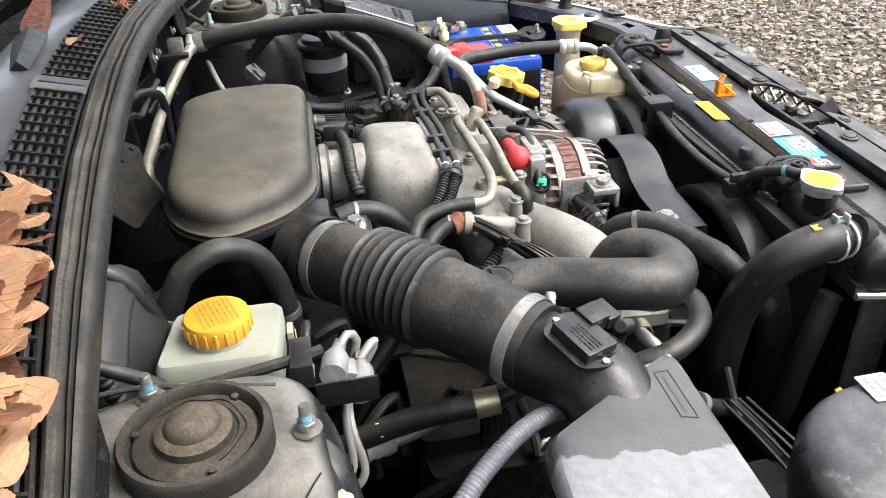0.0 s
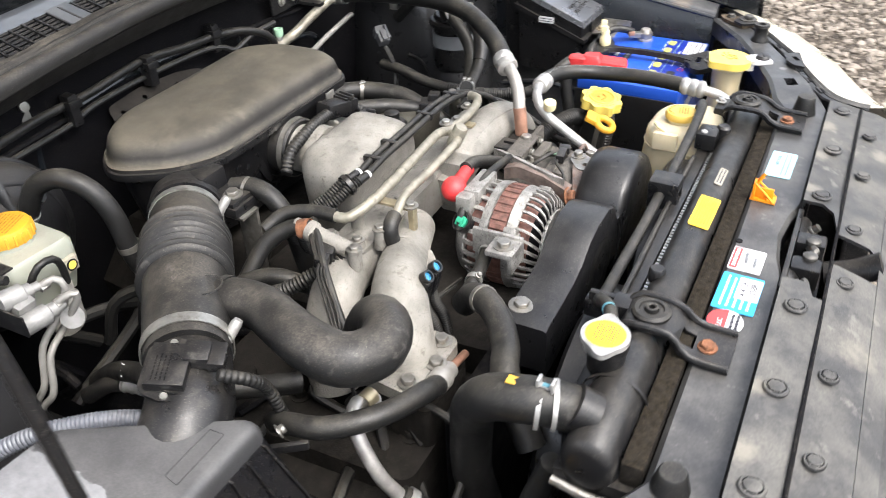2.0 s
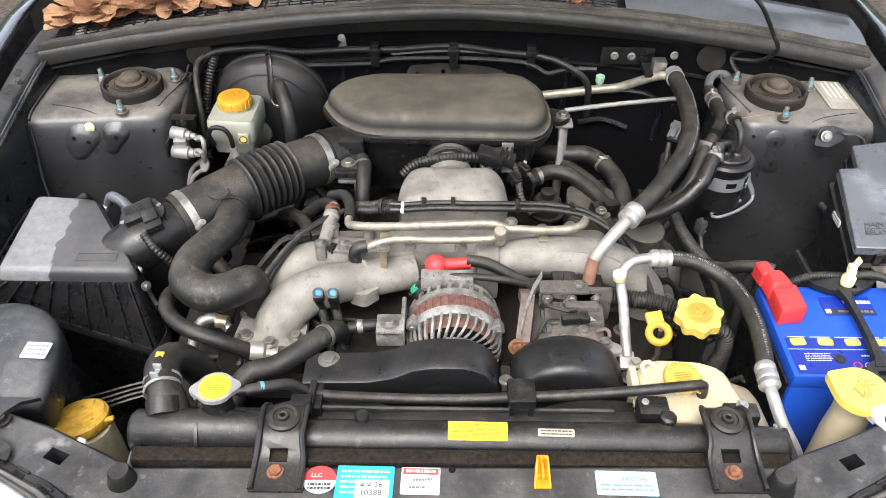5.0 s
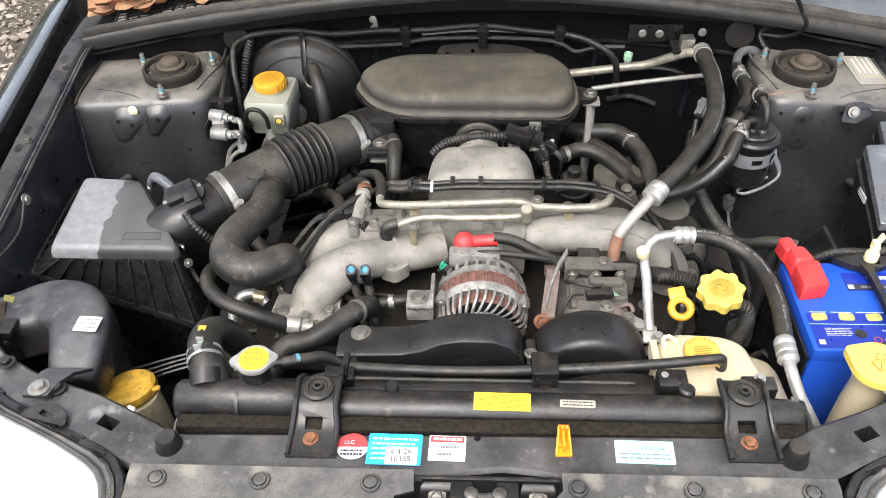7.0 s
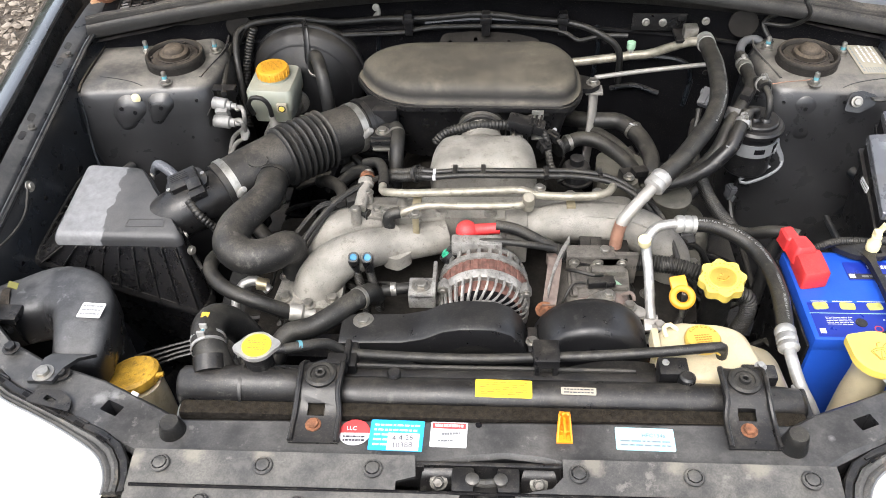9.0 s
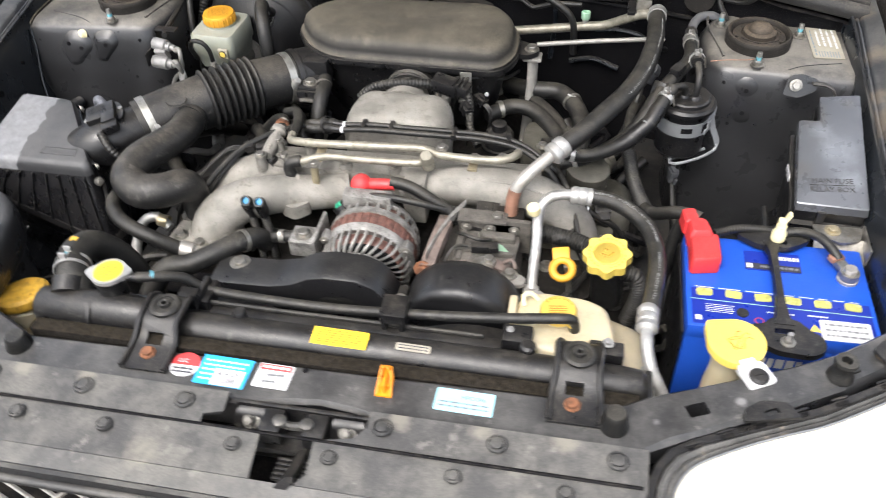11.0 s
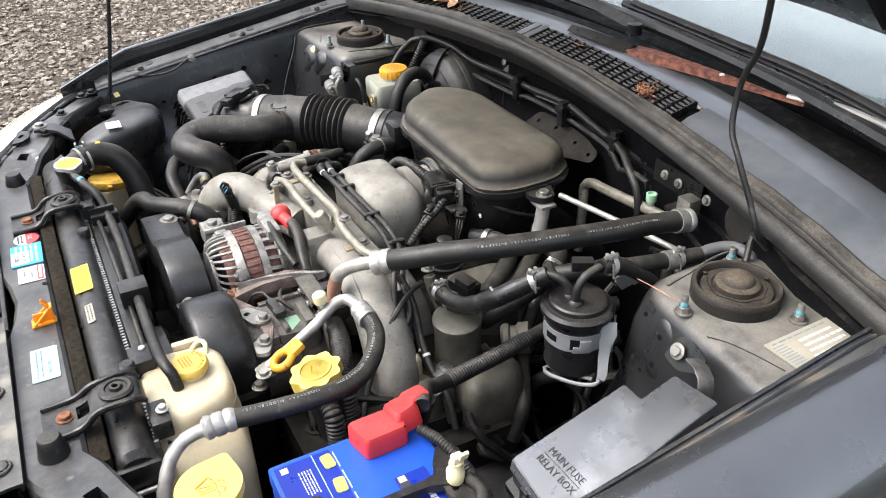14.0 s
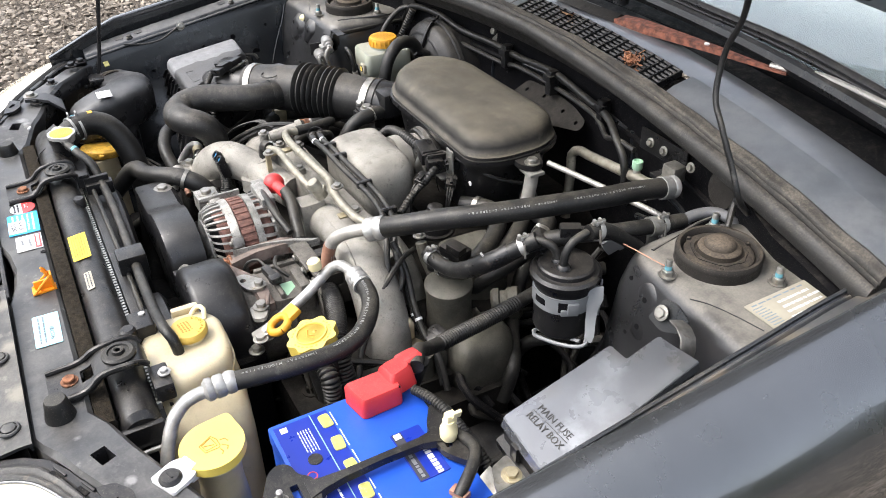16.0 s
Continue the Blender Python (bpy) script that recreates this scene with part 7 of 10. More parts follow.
part("right_arm", prism(rounded([(0.150, 0.715), (0.190, 0.712), (0.208, 0.728), (0.204, 0.748), (0.185, 0.756), (0.150, 0.77)], 0.010), 0.772, 0.781, 0.003), BLACK, dm)
part("right_arm_bolt", bolt((0.194, 0.733, 0.781), 0.009, 0.008, 1.4), STEEL, dm)
part("white_dot", lathe([(0.004, 0), (0.004, 0.001), (0, 0.001)], axis((0.125, 0.661, 0.730), (0.125, 0.60, 0.730)), 14), PAPER, dm)
sy = thing("chamber_stay", (0.195, 0.72, 0.62), "bright steel stay under the intake chamber arm", "bracket")
part("post", pipe([(0.196, 0.733, 0.768), (0.197, 0.728, 0.735), (0.195, 0.716, 0.675), (0.19, 0.70, 0.61)], 0.011, 12, flat=0.6), ALU, sy)
part("foot", box(0.180, 0.212, 0.718, 0.746, 0.764, 0.770, 0.002), ALU, sy)
ly = thing("chamber_stay", (-0.18, 0.61, 0.62), "thin zinc stay below the chamber arm", "bracket")
part("plate", join(box(-0.192, -0.160, 0.590, 0.626, 0.731, 0.735, 0.001), box(-0.166, -0.161, 0.59, 0.622, 0.64, 0.733, 0.001)), STEEL, ly)

# ---- main intake duct with bellows ----
dt = thing("intake_duct", (-0.33, 0.56, 0.68), "dusty black rubber intake duct with bellows and steel band clamps", "intake duct")
A0, A1 = Vector((-0.470, 0.432, 0.733)), Vector((-0.205, 0.668, 0.739))
dv = (A1 - A0)
pt = lambda f, dz=0.0: A0 + dv * f + Vector((0, 0, dz + 0.012 * math.sin(math.pi * f)))
part("front_tube", pipe([pt(0.16), pt(0.30), pt(0.50)], [0.043, 0.0445, 0.046], 32), DUCT, dt)
part("bellows", pipe([pt(0.48), pt(0.62), pt(0.74)], 0.0475, 36, rib=0.0055, pitch=0.0115), DUCT, dt)
part("rear_tube", pipe([pt(0.72), pt(0.84), pt(0.95), pt(1.02)], [0.045, 0.044, 0.043, 0.042], 32), DUCT, dt)
for f, r in ((0.205, 0.0445), (0.90, 0.0440)):
    b = part("band_clamp", clamp(pt(f), pt(f + 0.05), r, 0.0125, 0.0014), BAND, dt, "bright steel band clamp")
    part("clamp_screw", lathe([(0.006, -0.012), (0.006, 0.010), (0.0045, 0.014)], axis(pt(f) + Vector((0.030, -0.034, 0.012)), pt(f) + Vector((0.06, -0.05, 0.05))), 12), BRIGHT, b)
part("rear_socket", lathe([(0.047, 0), (0.048, 0.010), (0.046, 0.012), (0.046, 0.04)], axis(pt(0.93), pt(1.1)), 32), BLACK, dt)
part("moulded_ring", pipe([pt(0.36) + Vector((0.012, -0.025, 0.036)) + 0.016 * Vector((math.cos(a), math.sin(a), 0)) for a in np.linspace(0, 2 * math.pi, 15)], 0.0012, 5), DUCT, dt)
rs = thing("resonator_hose", (-0.34, 0.37, 0.70), "fat S-shaped black rubber resonator hose", "hose")
part("hose", pipe([(-0.352, 0.515, 0.742), (-0.343, 0.480, 0.750), (-0.343, 0.440, 0.753), (-0.358, 0.402, 0.755), (-0.373, 0.362, 0.757), (-0.373, 0.324, 0.752), (-0.345, 0.303, 0.748), (-0.312, 0.310, 0.747), (-0.293, 0.334, 0.740), (-0.292, 0.352, 0.712), (-0.292, 0.355, 0.66)], [0.027, 0.0255, 0.025, 0.0255, 0.026, 0.027, 0.027, 0.026, 0.025, 0.023, 0.022], 22), DUCT, rs)
part("collar", clamp((-0.345, 0.487, 0.749), (-0.343, 0.44, 0.753), 0.0262, 0.008, 0.0018), DUCT, rs)

ms = thing("airflow_sensor", (-0.475, 0.44, 0.74), "black plastic airflow sensor with plug on the intake tube", "sensor")
T0, T1 = Vector((-0.545, 0.418, 0.698)), A0 + dv * 0.20
part("sensor_tube", pipe([T0, (-0.508, 0.420, 0.714), A0, T1], [0.041, 0.0415, 0.041, 0.041], 32), BLACK, ms)
part("sensor_neck", lathe([(0.024, 0), (0.023, 0.016), (0.026, 0.018), (0.026, 0.022)], axis((-0.470, 0.438, 0.748), (-0.462, 0.430, 0.80)), 20), BLACK, ms)
mm = Matrix.Translation((-0.468, 0.444, 0.7715)) @ pose(0, 0, 0, 6, -12, 26)
part("plate", prism(rounded([(-0.030, -0.026), (0.030, -0.022), (0.034, 0.0), (0.024, 0.026), (-0.026, 0.026), (-0.036, 0.0)], 0.008), 0, 0.004, 0.001, m=mm), BLACK, ms)
part("case", block((0.046, 0.036, 0.012), mm @ pose(-0.002, 0.001, 0.009), 0.002), BLACK, ms)
part("plug", join(block((0.022, 0.024, 0.016), mm @ pose(0.012, -0.022, 0.010), 0.002), block((0.026, 0.016, 0.013), mm @ pose(0.012, -0.040, 0.008), 0.002)), BLACK, ms)
part("print", bars(mm @ pose(-0.006, 0.006, 0.0152), 0.030, 0.016, 4, random.Random(6), 0.7), SHADOWED, ms)
for x, y in ((-0.030, 0.0), (0.028, 0.004)):
    part("screw", lathe([(0.0035, 0), (0.0035, 0.002), (0, 0.002)], mm @ pose(x, y, 0.004), 10), BAND, ms)
part("loom", pipe([(-0.455, 0.402, 0.772), (-0.435, 0.385, 0.755), (-0.415, 0.385, 0.725), (-0.40, 0.38, 0.66)], 0.006, 10, rib=0.0006), RUBBER, ms)

# ---- air cleaner box and its snorkel ----
ab = thing("air_cleaner_box", (-0.57, 0.40, 0.60), "grey plastic air cleaner lid with pale water stain, black base", "air cleaner")
lid = [(-0.657, 0.507), (-0.562, 0.502), (-0.463, 0.362), (-0.470, 0.353), (-0.662, 0.354)]
lidb = [(-0.692, 0.530), (-0.552, 0.526), (-0.440, 0.356), (-0.445, 0.313), (-0.708, 0.352)]
zr = lambda x: 0.688 - 0.28 * (x + 0.70)
sl = lambda pts, h: [(x, y, zr(x) + h) for x, y in rounded(pts, 0.010, 3)]
lo_ = [(-0.700, 0.535), (-0.545, 0.530), (-0.450, 0.356), (-0.455, 0.335), (-0.700, 0.372)]
zz = lambda pts, z, dz=0.0: [(x, y, z + dz * (y - 0.42)) for x, y in rounded(pts, 0.010, 3)]
ztop = lambda y: 0.7520 + 0.14 * (y - 0.42)
part("lid", loft([zz(inset(lid, -0.004), 0.731, 0.14), zz(inset(lid, -0.003), 0.740, 0.14), zz(lid, 0.746, 0.14), zz(inset(lid, 0.005), 0.751, 0.14), zz(inset(lid, 0.016), 0.752, 0.14)]), AIRBOX, ab, sharp=45)
part("side_wall", loft([sl(lidb, 0.0), zz(inset(lid, -0.0035), 0.732, 0.14)]), BASE_BLACK, ab, "near-black ribbed plastic side wall", sharp=45)
for k in range(9):
    # slanting ribs fan out down the front wall
    t = k / 8
    top_, low = Vector((-0.652 + 0.180 * t, 0.3505, 0.7215)), Vector((-0.695 + 0.245 * t, 0.3475 - 0.033 * t, zr(-0.695 + 0.245 * t) + 0.002))
    part("wall_rib", loft([[(p.x - 0.0011, p.y - 0.005, p.z), (p.x + 0.0011, p.y - 0.005, p.z), (p.x + 0.0011, p.y + 0.012, p.z), (p.x - 0.0011, p.y + 0.012, p.z)] for p in (top_, top_.lerp(low, 0.5), low)]), BLACK, ab)
part("side_rail", pipe([(-0.704, 0.356, 0.690), (-0.708, 0.375, 0.692), (-0.708, 0.45, 0.696), (-0.703, 0.535, 0.702), (-0.688, 0.556, 0.704), (-0.655, 0.556, 0.704)], 0.0030, 8), BLACK, ab)
for k in range(9):
    t = k / 8
    part("rail_tooth", prism([(0, -0.0012), (0.036, -0.0012), (0.036, 0.0012), (0, 0.0012)], -0.006, 0.006, 0.0008, 1, pose(-0.704, 0.372 + 0.160 * t, 0.694, 0, -8, 22 * (-1 if k % 2 else 1))), BLACK, ab)
part("rim", loft([sl(inset(lidb, -0.006), -0.012), sl(inset(lidb, -0.008), -0.005), sl(inset(lidb, -0.002), 0.002)]), BLACK, ab)
part("base", loft([zz(inset(lo_, 0.03), 0.40), zz(lo_, 0.540), sl(inset(lidb, 0.004), -0.010)]), BASE_BLACK, ab)
for k in range(4):
    part("lower_slat", pipe([(-0.535 + 0.004 * k, 0.232 - 0.012 * k, 0.600), (-0.47, 0.248 - 0.010 * k, 0.612), (-0.415, 0.262 - 0.009 * k, 0.618)], 0.0022, 6), BLACK, ab)
for k in range(8):
    t = k / 7
    part("clip_rib", block((0.012, 0.006, 0.022), pose(-0.692, 0.37 + 0.15 * t, 0.685, 0, 20, 0), 0.001), BLACK, ab)
part("part_mark", join(pipe([(x, y, ztop(y) + 0.0004) for x, y in ((-0.552, 0.371), (-0.492, 0.371), (-0.494, 0.385), (-0.550, 0.385), (-0.552, 0.371))], 0.0006, 4, smooth=False), bars(Matrix.Translation((-0.522, 0.378, ztop(0.378) + 0.0003)) @ pose(0, 0, 0, 8, 0, 0), 0.044, 0.007, 1, random.Random(4))), AIRBOX, ab)
part("outlet_flange", loft([[(-0.562 + 0.099 * f + k * 0.004, 0.502 - 0.140 * f + k * 0.003, z) for f, z in ((0.06, 0.70), (0.06, 0.744), (0.94, 0.730), (0.94, 0.69))] for k in (0, 1)], bev=0.0012), BLACK, ab)
for f, z in ((0.05, 0.757), (0.93, 0.738)):
    part("flange_screw", bolt((-0.556 + 0.099 * f, 0.506 - 0.140 * f, z - 0.014), 0.0045, 0.004, up=(0.8, 0.6, 0.2)), STEEL, ab)
part("side_clip", block((0.006, 0.05, 0.010), pose(-0.446, 0.352, 0.690, 0, 0, 35), 0.002), BLACK, ab)
part("screw", bolt((-0.449, 0.350, 0.716), 0.005, 0.007, up=(1, -0.6, 0.4)), STEEL, ab)

sn = thing("intake_snorkel", (-0.56, 0.19, 0.62), "dark rounded plastic intake snorkel with a white label", "intake snorkel")
def elbow(path, widths, heights):
    """A duct with a soft square section along a level path."""
    C = spline(path, 0.012)
    rings = []
    for i, c in enumerate(C):
        f = i / (len(C) - 1) * (len(widths) - 1)
        k = min(int(f), len(widths) - 2)
        w, h = widths[k] + (widths[k + 1] - widths[k]) * (f - k), heights[k] + (heights[k + 1] - heights[k]) * (f - k)
        d = (C[min(i + 1, len(C) - 1)] - C[max(i - 1, 0)]).normalized()
        sd = Vector((-d.y, d.x, 0)).normalized()
        rings.append([c + sd * w * math.copysign(abs(math.cos(a)) ** 0.55, math.cos(a)) + Vector((0, 0, h * math.copysign(abs(math.sin(a)) ** 0.55, math.sin(a)))) for a in np.linspace(0, 2 * math.pi, 29)[:-1]])
    return loft(rings)


part("chamber", elbow([(-0.712, 0.216, 0.692), (-0.668, 0.231, 0.697), (-0.618, 0.244, 0.703), (-0.578, 0.226, 0.706), (-0.560, 0.188, 0.704), (-0.553, 0.150, 0.698), (-0.550, 0.124, 0.690), (-0.549, 0.114, 0.686)], [0.041, 0.043, 0.047, 0.049, 0.045, 0.042, 0.037, 0.025], [0.040, 0.042, 0.044, 0.044, 0.043, 0.043, 0.038, 0.026]), SNORKEL, sn, sharp=75)
part("lower_body", prism(rounded([(-0.592, 0.125), (-0.530, 0.125), (-0.528, 0.235), (-0.590, 0.240)], 0.02), 0.56, 0.70, 0.012, 3), SNORKEL, sn)
part("inlet_ring", pipe([(-0.676, 0.223, 0.696), (-0.688, 0.219, 0.695)], 0.046, 24, flat=0.95), RUBBER_CAP, sn)
part("arm", loft([[(x - dx, y, z), (x + dx, y, z), (x + dx, y, z - 0.006), (x - dx, y, z - 0.006)] for x, y, z, dx in ((-0.540, 0.125, 0.735, 0.030), (-0.540, 0.100, 0.757, 0.022), (-0.546, 0.082, 0.760, 0.017), (-0.552, 0.060, 0.760, 0.016))], bev=0.002), SNORKEL, sn)
part("arm_bolt", bolt((-0.551, 0.072, 0.760), 0.009, 0.007, 1.5), STEEL, sn)
label_on("white_label", sn, pose(-0.541, 0.186, 0.7486, -1, 2, -1), 0.033, 0.028, PAPER, "white printed label", 3, GREY_BAND, 9)
for ob in sn.children:
    # the duct sits a little lower and further back than its arm
    if not ob.name.startswith("arm"):
        ob.location += Vector((-0.004, 0.016, -0.012))

# ---- brake booster, master cylinder and lines ----
bo = thing("brake_booster", (-0.35, 0.86, 0.60), "dusty black round brake booster on the firewall", "brake booster")
part("drum", lathe([(0.045, 0), (0.060, 0.006), (0.075, 0.020), (0.106, 0.034), (0.112, 0.046), (0.112, 0.058), (0.116, 0.060), (0.116, 0.068), (0.110, 0.07), (0.10, 0.12)], axis((-0.352, 0.805, 0.712), (-0.350, 1.0, 0.722)), 44), BOOSTER, bo, sharp=50)
part("groove_ring", lathe([(0.090, 0.0255), (0.094, 0.0265), (0.096, 0.0290)], axis((-0.352, 0.805, 0.712), (-0.350, 1.0, 0.722)), 44, cap=False), BOOSTER, bo)
part("check_valve", lathe([(0.010, 0), (0.010, 0.02), (0.007, 0.03)], axis((-0.315, 0.815, 0.775), (-0.31, 0.76, 0.80)), 14), BLACK, bo)
part("strap", pipe([(-0.345, 0.86, 0.838), (-0.340, 0.838, 0.826), (-0.338, 0.822, 0.80), (-0.340, 0.81, 0.765)], 0.007, 8, flat=0.4), BLACK, bo)
bv = thing("booster_hose", (-0.30, 0.76, 0.66), "black brake booster vacuum hose in a tall loop", "hose")
part("hose", pipe([(-0.326, 0.825, 0.735), (-0.322, 0.802, 0.775), (-0.316, 0.785, 0.804), (-0.304, 0.752, 0.816), (-0.292, 0.722, 0.800), (-0.285, 0.705, 0.765), (-0.280, 0.695, 0.70), (-0.26, 0.68, 0.64)], 0.0125, 14), RUBBER, bv)
part("hose_clip", clamp((-0.2815, 0.698, 0.72), (-0.280, 0.695, 0.70), 0.0128, 0.008), STEEL, bv)
part("hose_clip", clamp((-0.3235, 0.810, 0.762), (-0.322, 0.802, 0.775), 0.0128, 0.008), BAND, bv)
mc = thing("brake_fluid_reservoir", (-0.392, 0.735, 0.67), "pale brake fluid reservoir with a round yellow cap", "brake reservoir")
_m = rounded([(-0.434, 0.702), (-0.350, 0.696), (-0.346, 0.796), (-0.430, 0.808)], 0.012, 3)
part("tank", loft([[(x, y, 0.712) for x, y in inset(_m, 0.010)], [(x, y, 0.738) for x, y in inset(_m, 0.003)], [(x, y, 0.742) for x, y in _m], [(x, y, 0.776) for x, y in _m], [(x, y, 0.781) for x, y in inset(_m, 0.004)]]), PALE_MILK, mc, sharp=50)
part("neck", lathe([(0.028, 0), (0.028, 0.01)], pose(-0.390, 0.752, 0.780), 24), PALE_MILK, mc)
cm = pose(-0.390, 0.752, 0.785)
c = part("cap", lathe([(0.0275, 0), (0.0290, 0.002), (0.0290, 0.015), (0.0275, 0.018), (0.0245, 0.0188), (0, 0.0185)], cm, 40), ORANGE_YELLOW, mc, "ribbed orange-yellow cap")
part("cap_ribs", join(*[block((0.002, 0.0030, 0.014), cm @ Matrix.Rotation(2 * math.pi * k / 20, 4, "Z") @ Matrix.Translation((0.0292, 0, 0.008)), 0.0006, 1) for k in range(20)]), ORANGE_YELLOW, c)
part("print", bars(cm @ pose(0, 0, 0.0188, 0, 0, 20), 0.038, 0.034, 8, random.Random(10), 0.55), CAP_INK, c)
part("port_fitting", lathe([(0.0055, 0), (0.0055, 0.012), (0.0085, 0.016), (0.0085, 0.05)], axis((-0.386, 0.682, 0.742), (-0.384, 0.690, 0.66)), 14), ALU, mc)
part("cylinder", lathe([(0.020, -0.03), (0.022, 0.0), (0.020, 0.08), (0.030, 0.085), (0.030, 0.10)], axis((-0.388, 0.72, 0.690), (-0.36, 0.9, 0.70)), 20), CAST, mc)
part("level_sensor", block((0.018, 0.006, 0.018), pose(-0.368, 0.693, 0.752), 0.001), OLD_PAPER, mc)
part("sensor_ring", lathe([(0.0068, 0), (0.0072, 0.0012), (0.0058, 0.0014), (0.0056, 0.0008)], axis((-0.368, 0.690, 0.752), (-0.368, 0.6, 0.752)), 18, cap=False), BLACK, mc)
part("caution_mark", lathe([(0.0050, 0), (0.0050, 0.001), (0, 0.001)], axis((-0.368, 0.6892, 0.752), (-0.368, 0.6, 0.752)), 14), PALE_YELLOW, mc, "small yellow caution mark")
part("sensor_lead", pipe([(-0.424, 0.698, 0.735), (-0.425, 0.684, 0.765), (-0.414, 0.677, 0.783), (-0.396, 0.676, 0.782), (-0.387, 0.679, 0.765), (-0.386, 0.682, 0.735)], 0.0042, 10), RUBBER, mc)
pv = thing("brake_valve", (-0.46, 0.655, 0.74), "bright aluminium brake line valve on a black bracket", "brake valve")
part("upper_body", lathe([(0.011, -0.016), (0.0115, -0.014), (0.0115, 0.008), (0.008, 0.010), (0.008, 0.017), (0.0055, 0.018), (0.0055, 0.026)], axis((-0.462, 0.655, 0.784), (-0.40, 0.645, 0.778)), 16), VALVE, pv)
part("lower_body", lathe([(0.011, -0.018), (0.0115, -0.016), (0.0115, 0.010), (0.008, 0.012), (0.008, 0.020), (0.0055, 0.021), (0.0055, 0.030)], axis((-0.458, 0.636, 0.760), (-0.40, 0.630, 0.757)), 16), VALVE, pv)
part("link", block((0.022, 0.014, 0.026), pose(-0.462, 0.648, 0.770, 20, 0, 0), 0.003), VALVE, pv)
part("bracket", join(box(-0.482, -0.4795, 0.622, 0.682, 0.757, 0.782, 0.001), box(-0.482, -0.4795, 0.672, 0.690, 0.757, 0.803, 0.001), box(-0.482, -0.442, 0.672, 0.690, 0.8005, 0.803, 0.001)), BLACK, pv)
for o in (0.0, 0.016):
    part("union", lathe([(0.0058, 0), (0.0058, 0.010)], axis((-0.437, 0.650 - o, 0.779 - o), (-0.415, 0.648 - o, 0.781 - o)), 6), STEEL, pv)
part("line", pipe([(-0.436, 0.650, 0.780), (-0.424, 0.642, 0.785), (-0.420, 0.634, 0.774), (-0.430, 0.644, 0.742), (-0.456, 0.652, 0.714), (-0.470, 0.652, 0.672), (-0.475, 0.670, 0.643), (-0.48, 0.70, 0.60)], 0.0040, 10), LINE, pv)
part("line", pipe([(-0.436, 0.634, 0.764), (-0.424, 0.622, 0.772), (-0.420, 0.620, 0.764), (-0.430, 0.646, 0.722), (-0.454, 0.648, 0.702), (-0.470, 0.642, 0.663), (-0.475, 0.664, 0.636), (-0.48, 0.69, 0.59)], 0.0040, 10), LINE, pv)
part("disc", lathe([(0.0125, -0.0015), (0.0125, 0.0015), (0, 0.0015)], axis((-0.425, 0.632, 0.738), (-0.60, 0.45, 0.85)), 20), VALVE, pv)
part("lead", pipe([(-0.458, 0.664, 0.799), (-0.464, 0.685, 0.798), (-0.477, 0.761, 0.795), (-0.488, 0.825, 0.793), (-0.49, 0.86, 0.79)], 0.005, 8), RUBBER, pv)
part("conduit", pipe([(-0.462, 0.765, 0.66), (-0.463, 0.800, 0.72), (-0.460, 0.825, 0.765), (-0.450, 0.842, 0.805), (-0.440, 0.850, 0.83)], 0.0075, 10, rib=0.0008), RUBBER, pv, "grey ribbed conduit")

gl = thing("grey_conduit", (-0.52, 0.45, 0.62), "grey ribbed cable conduit beside the air box", "cable conduit")
part("tube", pipe([(-0.462, 0.445, 0.690), (-0.484, 0.478, 0.709), (-0.505, 0.506, 0.716), (-0.528, 0.532, 0.718), (-0.551, 0.556, 0.716), (-0.578, 0.584, 0.703), (-0.60, 0.61, 0.67)], 0.0085, 12, rib=0.0005, pitch=0.0040), CONDUIT, gl)
part("plug", lathe([(0.010, 0), (0.010, 0.022)], axis((-0.460, 0.442, 0.688), (-0.484, 0.478, 0.709)), 14), BLACK, gl)

# power steering lines down on the left
ps = thing("steering_hoses", (-0.38, 0.45, 0.60), "black power steering hoses with bright crimped fittings", "hose")
part("pressure_hose", pipe([(-0.285, 0.270, 0.664), (-0.323, 0.264, 0.690), (-0.360, 0.272, 0.700), (-0.392, 0.290, 0.704), (-0.416, 0.325, 0.700), (-0.418, 0.365, 0.690), (-0.40, 0.40, 0.66)], 0.0115, 14), RUBBER, ps)
part("fitting", lathe([(0.012, 0), (0.0135, 0.003), (0.0135, 0.020), (0.010, 0.024), (0.0105, 0.04)], axis((-0.290, 0.271, 0.667), (-0.250, 0.274, 0.655)), 16), ALU, ps)
part("copper_end", pipe([(-0.252, 0.274, 0.655), (-0.215, 0.272, 0.650)], 0.005, 10), COPPER, ps)
part("return_hose", pipe([(-0.330, 0.42, 0.645), (-0.385, 0.470, 0.664), (-0.412, 0.512, 0.670), (-0.412, 0.545, 0.667), (-0.400, 0.585, 0.652), (-0.388, 0.626, 0.630), (-0.380, 0.665, 0.606), (-0.375, 0.71, 0.57)], 0.0125, 14), RUBBER, ps)
_h = axis((-0.3885, 0.622, 0.632), (-0.450, 0.600, 0.700)) @ pose(0, 0, 0, 0, 0, 90)
part("white_mark", join(*[pipe([_h @ Vector(p), _h @ Vector(q)], 0.0007, 4) for p, q in (((-0.009, -0.006, 0.0128), (-0.006, 0.004, 0.0128)), ((-0.006, 0.004, 0.0128), (-0.003, -0.004, 0.0128)), ((-0.003, -0.004, 0.0128), (0.0, 0.005, 0.0128)), ((0.003, 0.004, 0.0128), (0.005, -0.005, 0.0128)), ((0.005, -0.005, 0.0128), (0.008, 0.005, 0.0128)))]), WHITE_INK, ps, "white paint mark")
part("pressure_line", pipe([(-0.40, 0.49, 0.655), (-0.390, 0.535, 0.645), (-0.379, 0.560, 0.625), (-0.378, 0.585, 0.610), (-0.380, 0.614, 0.604)], 0.0062, 10), ALU, ps)
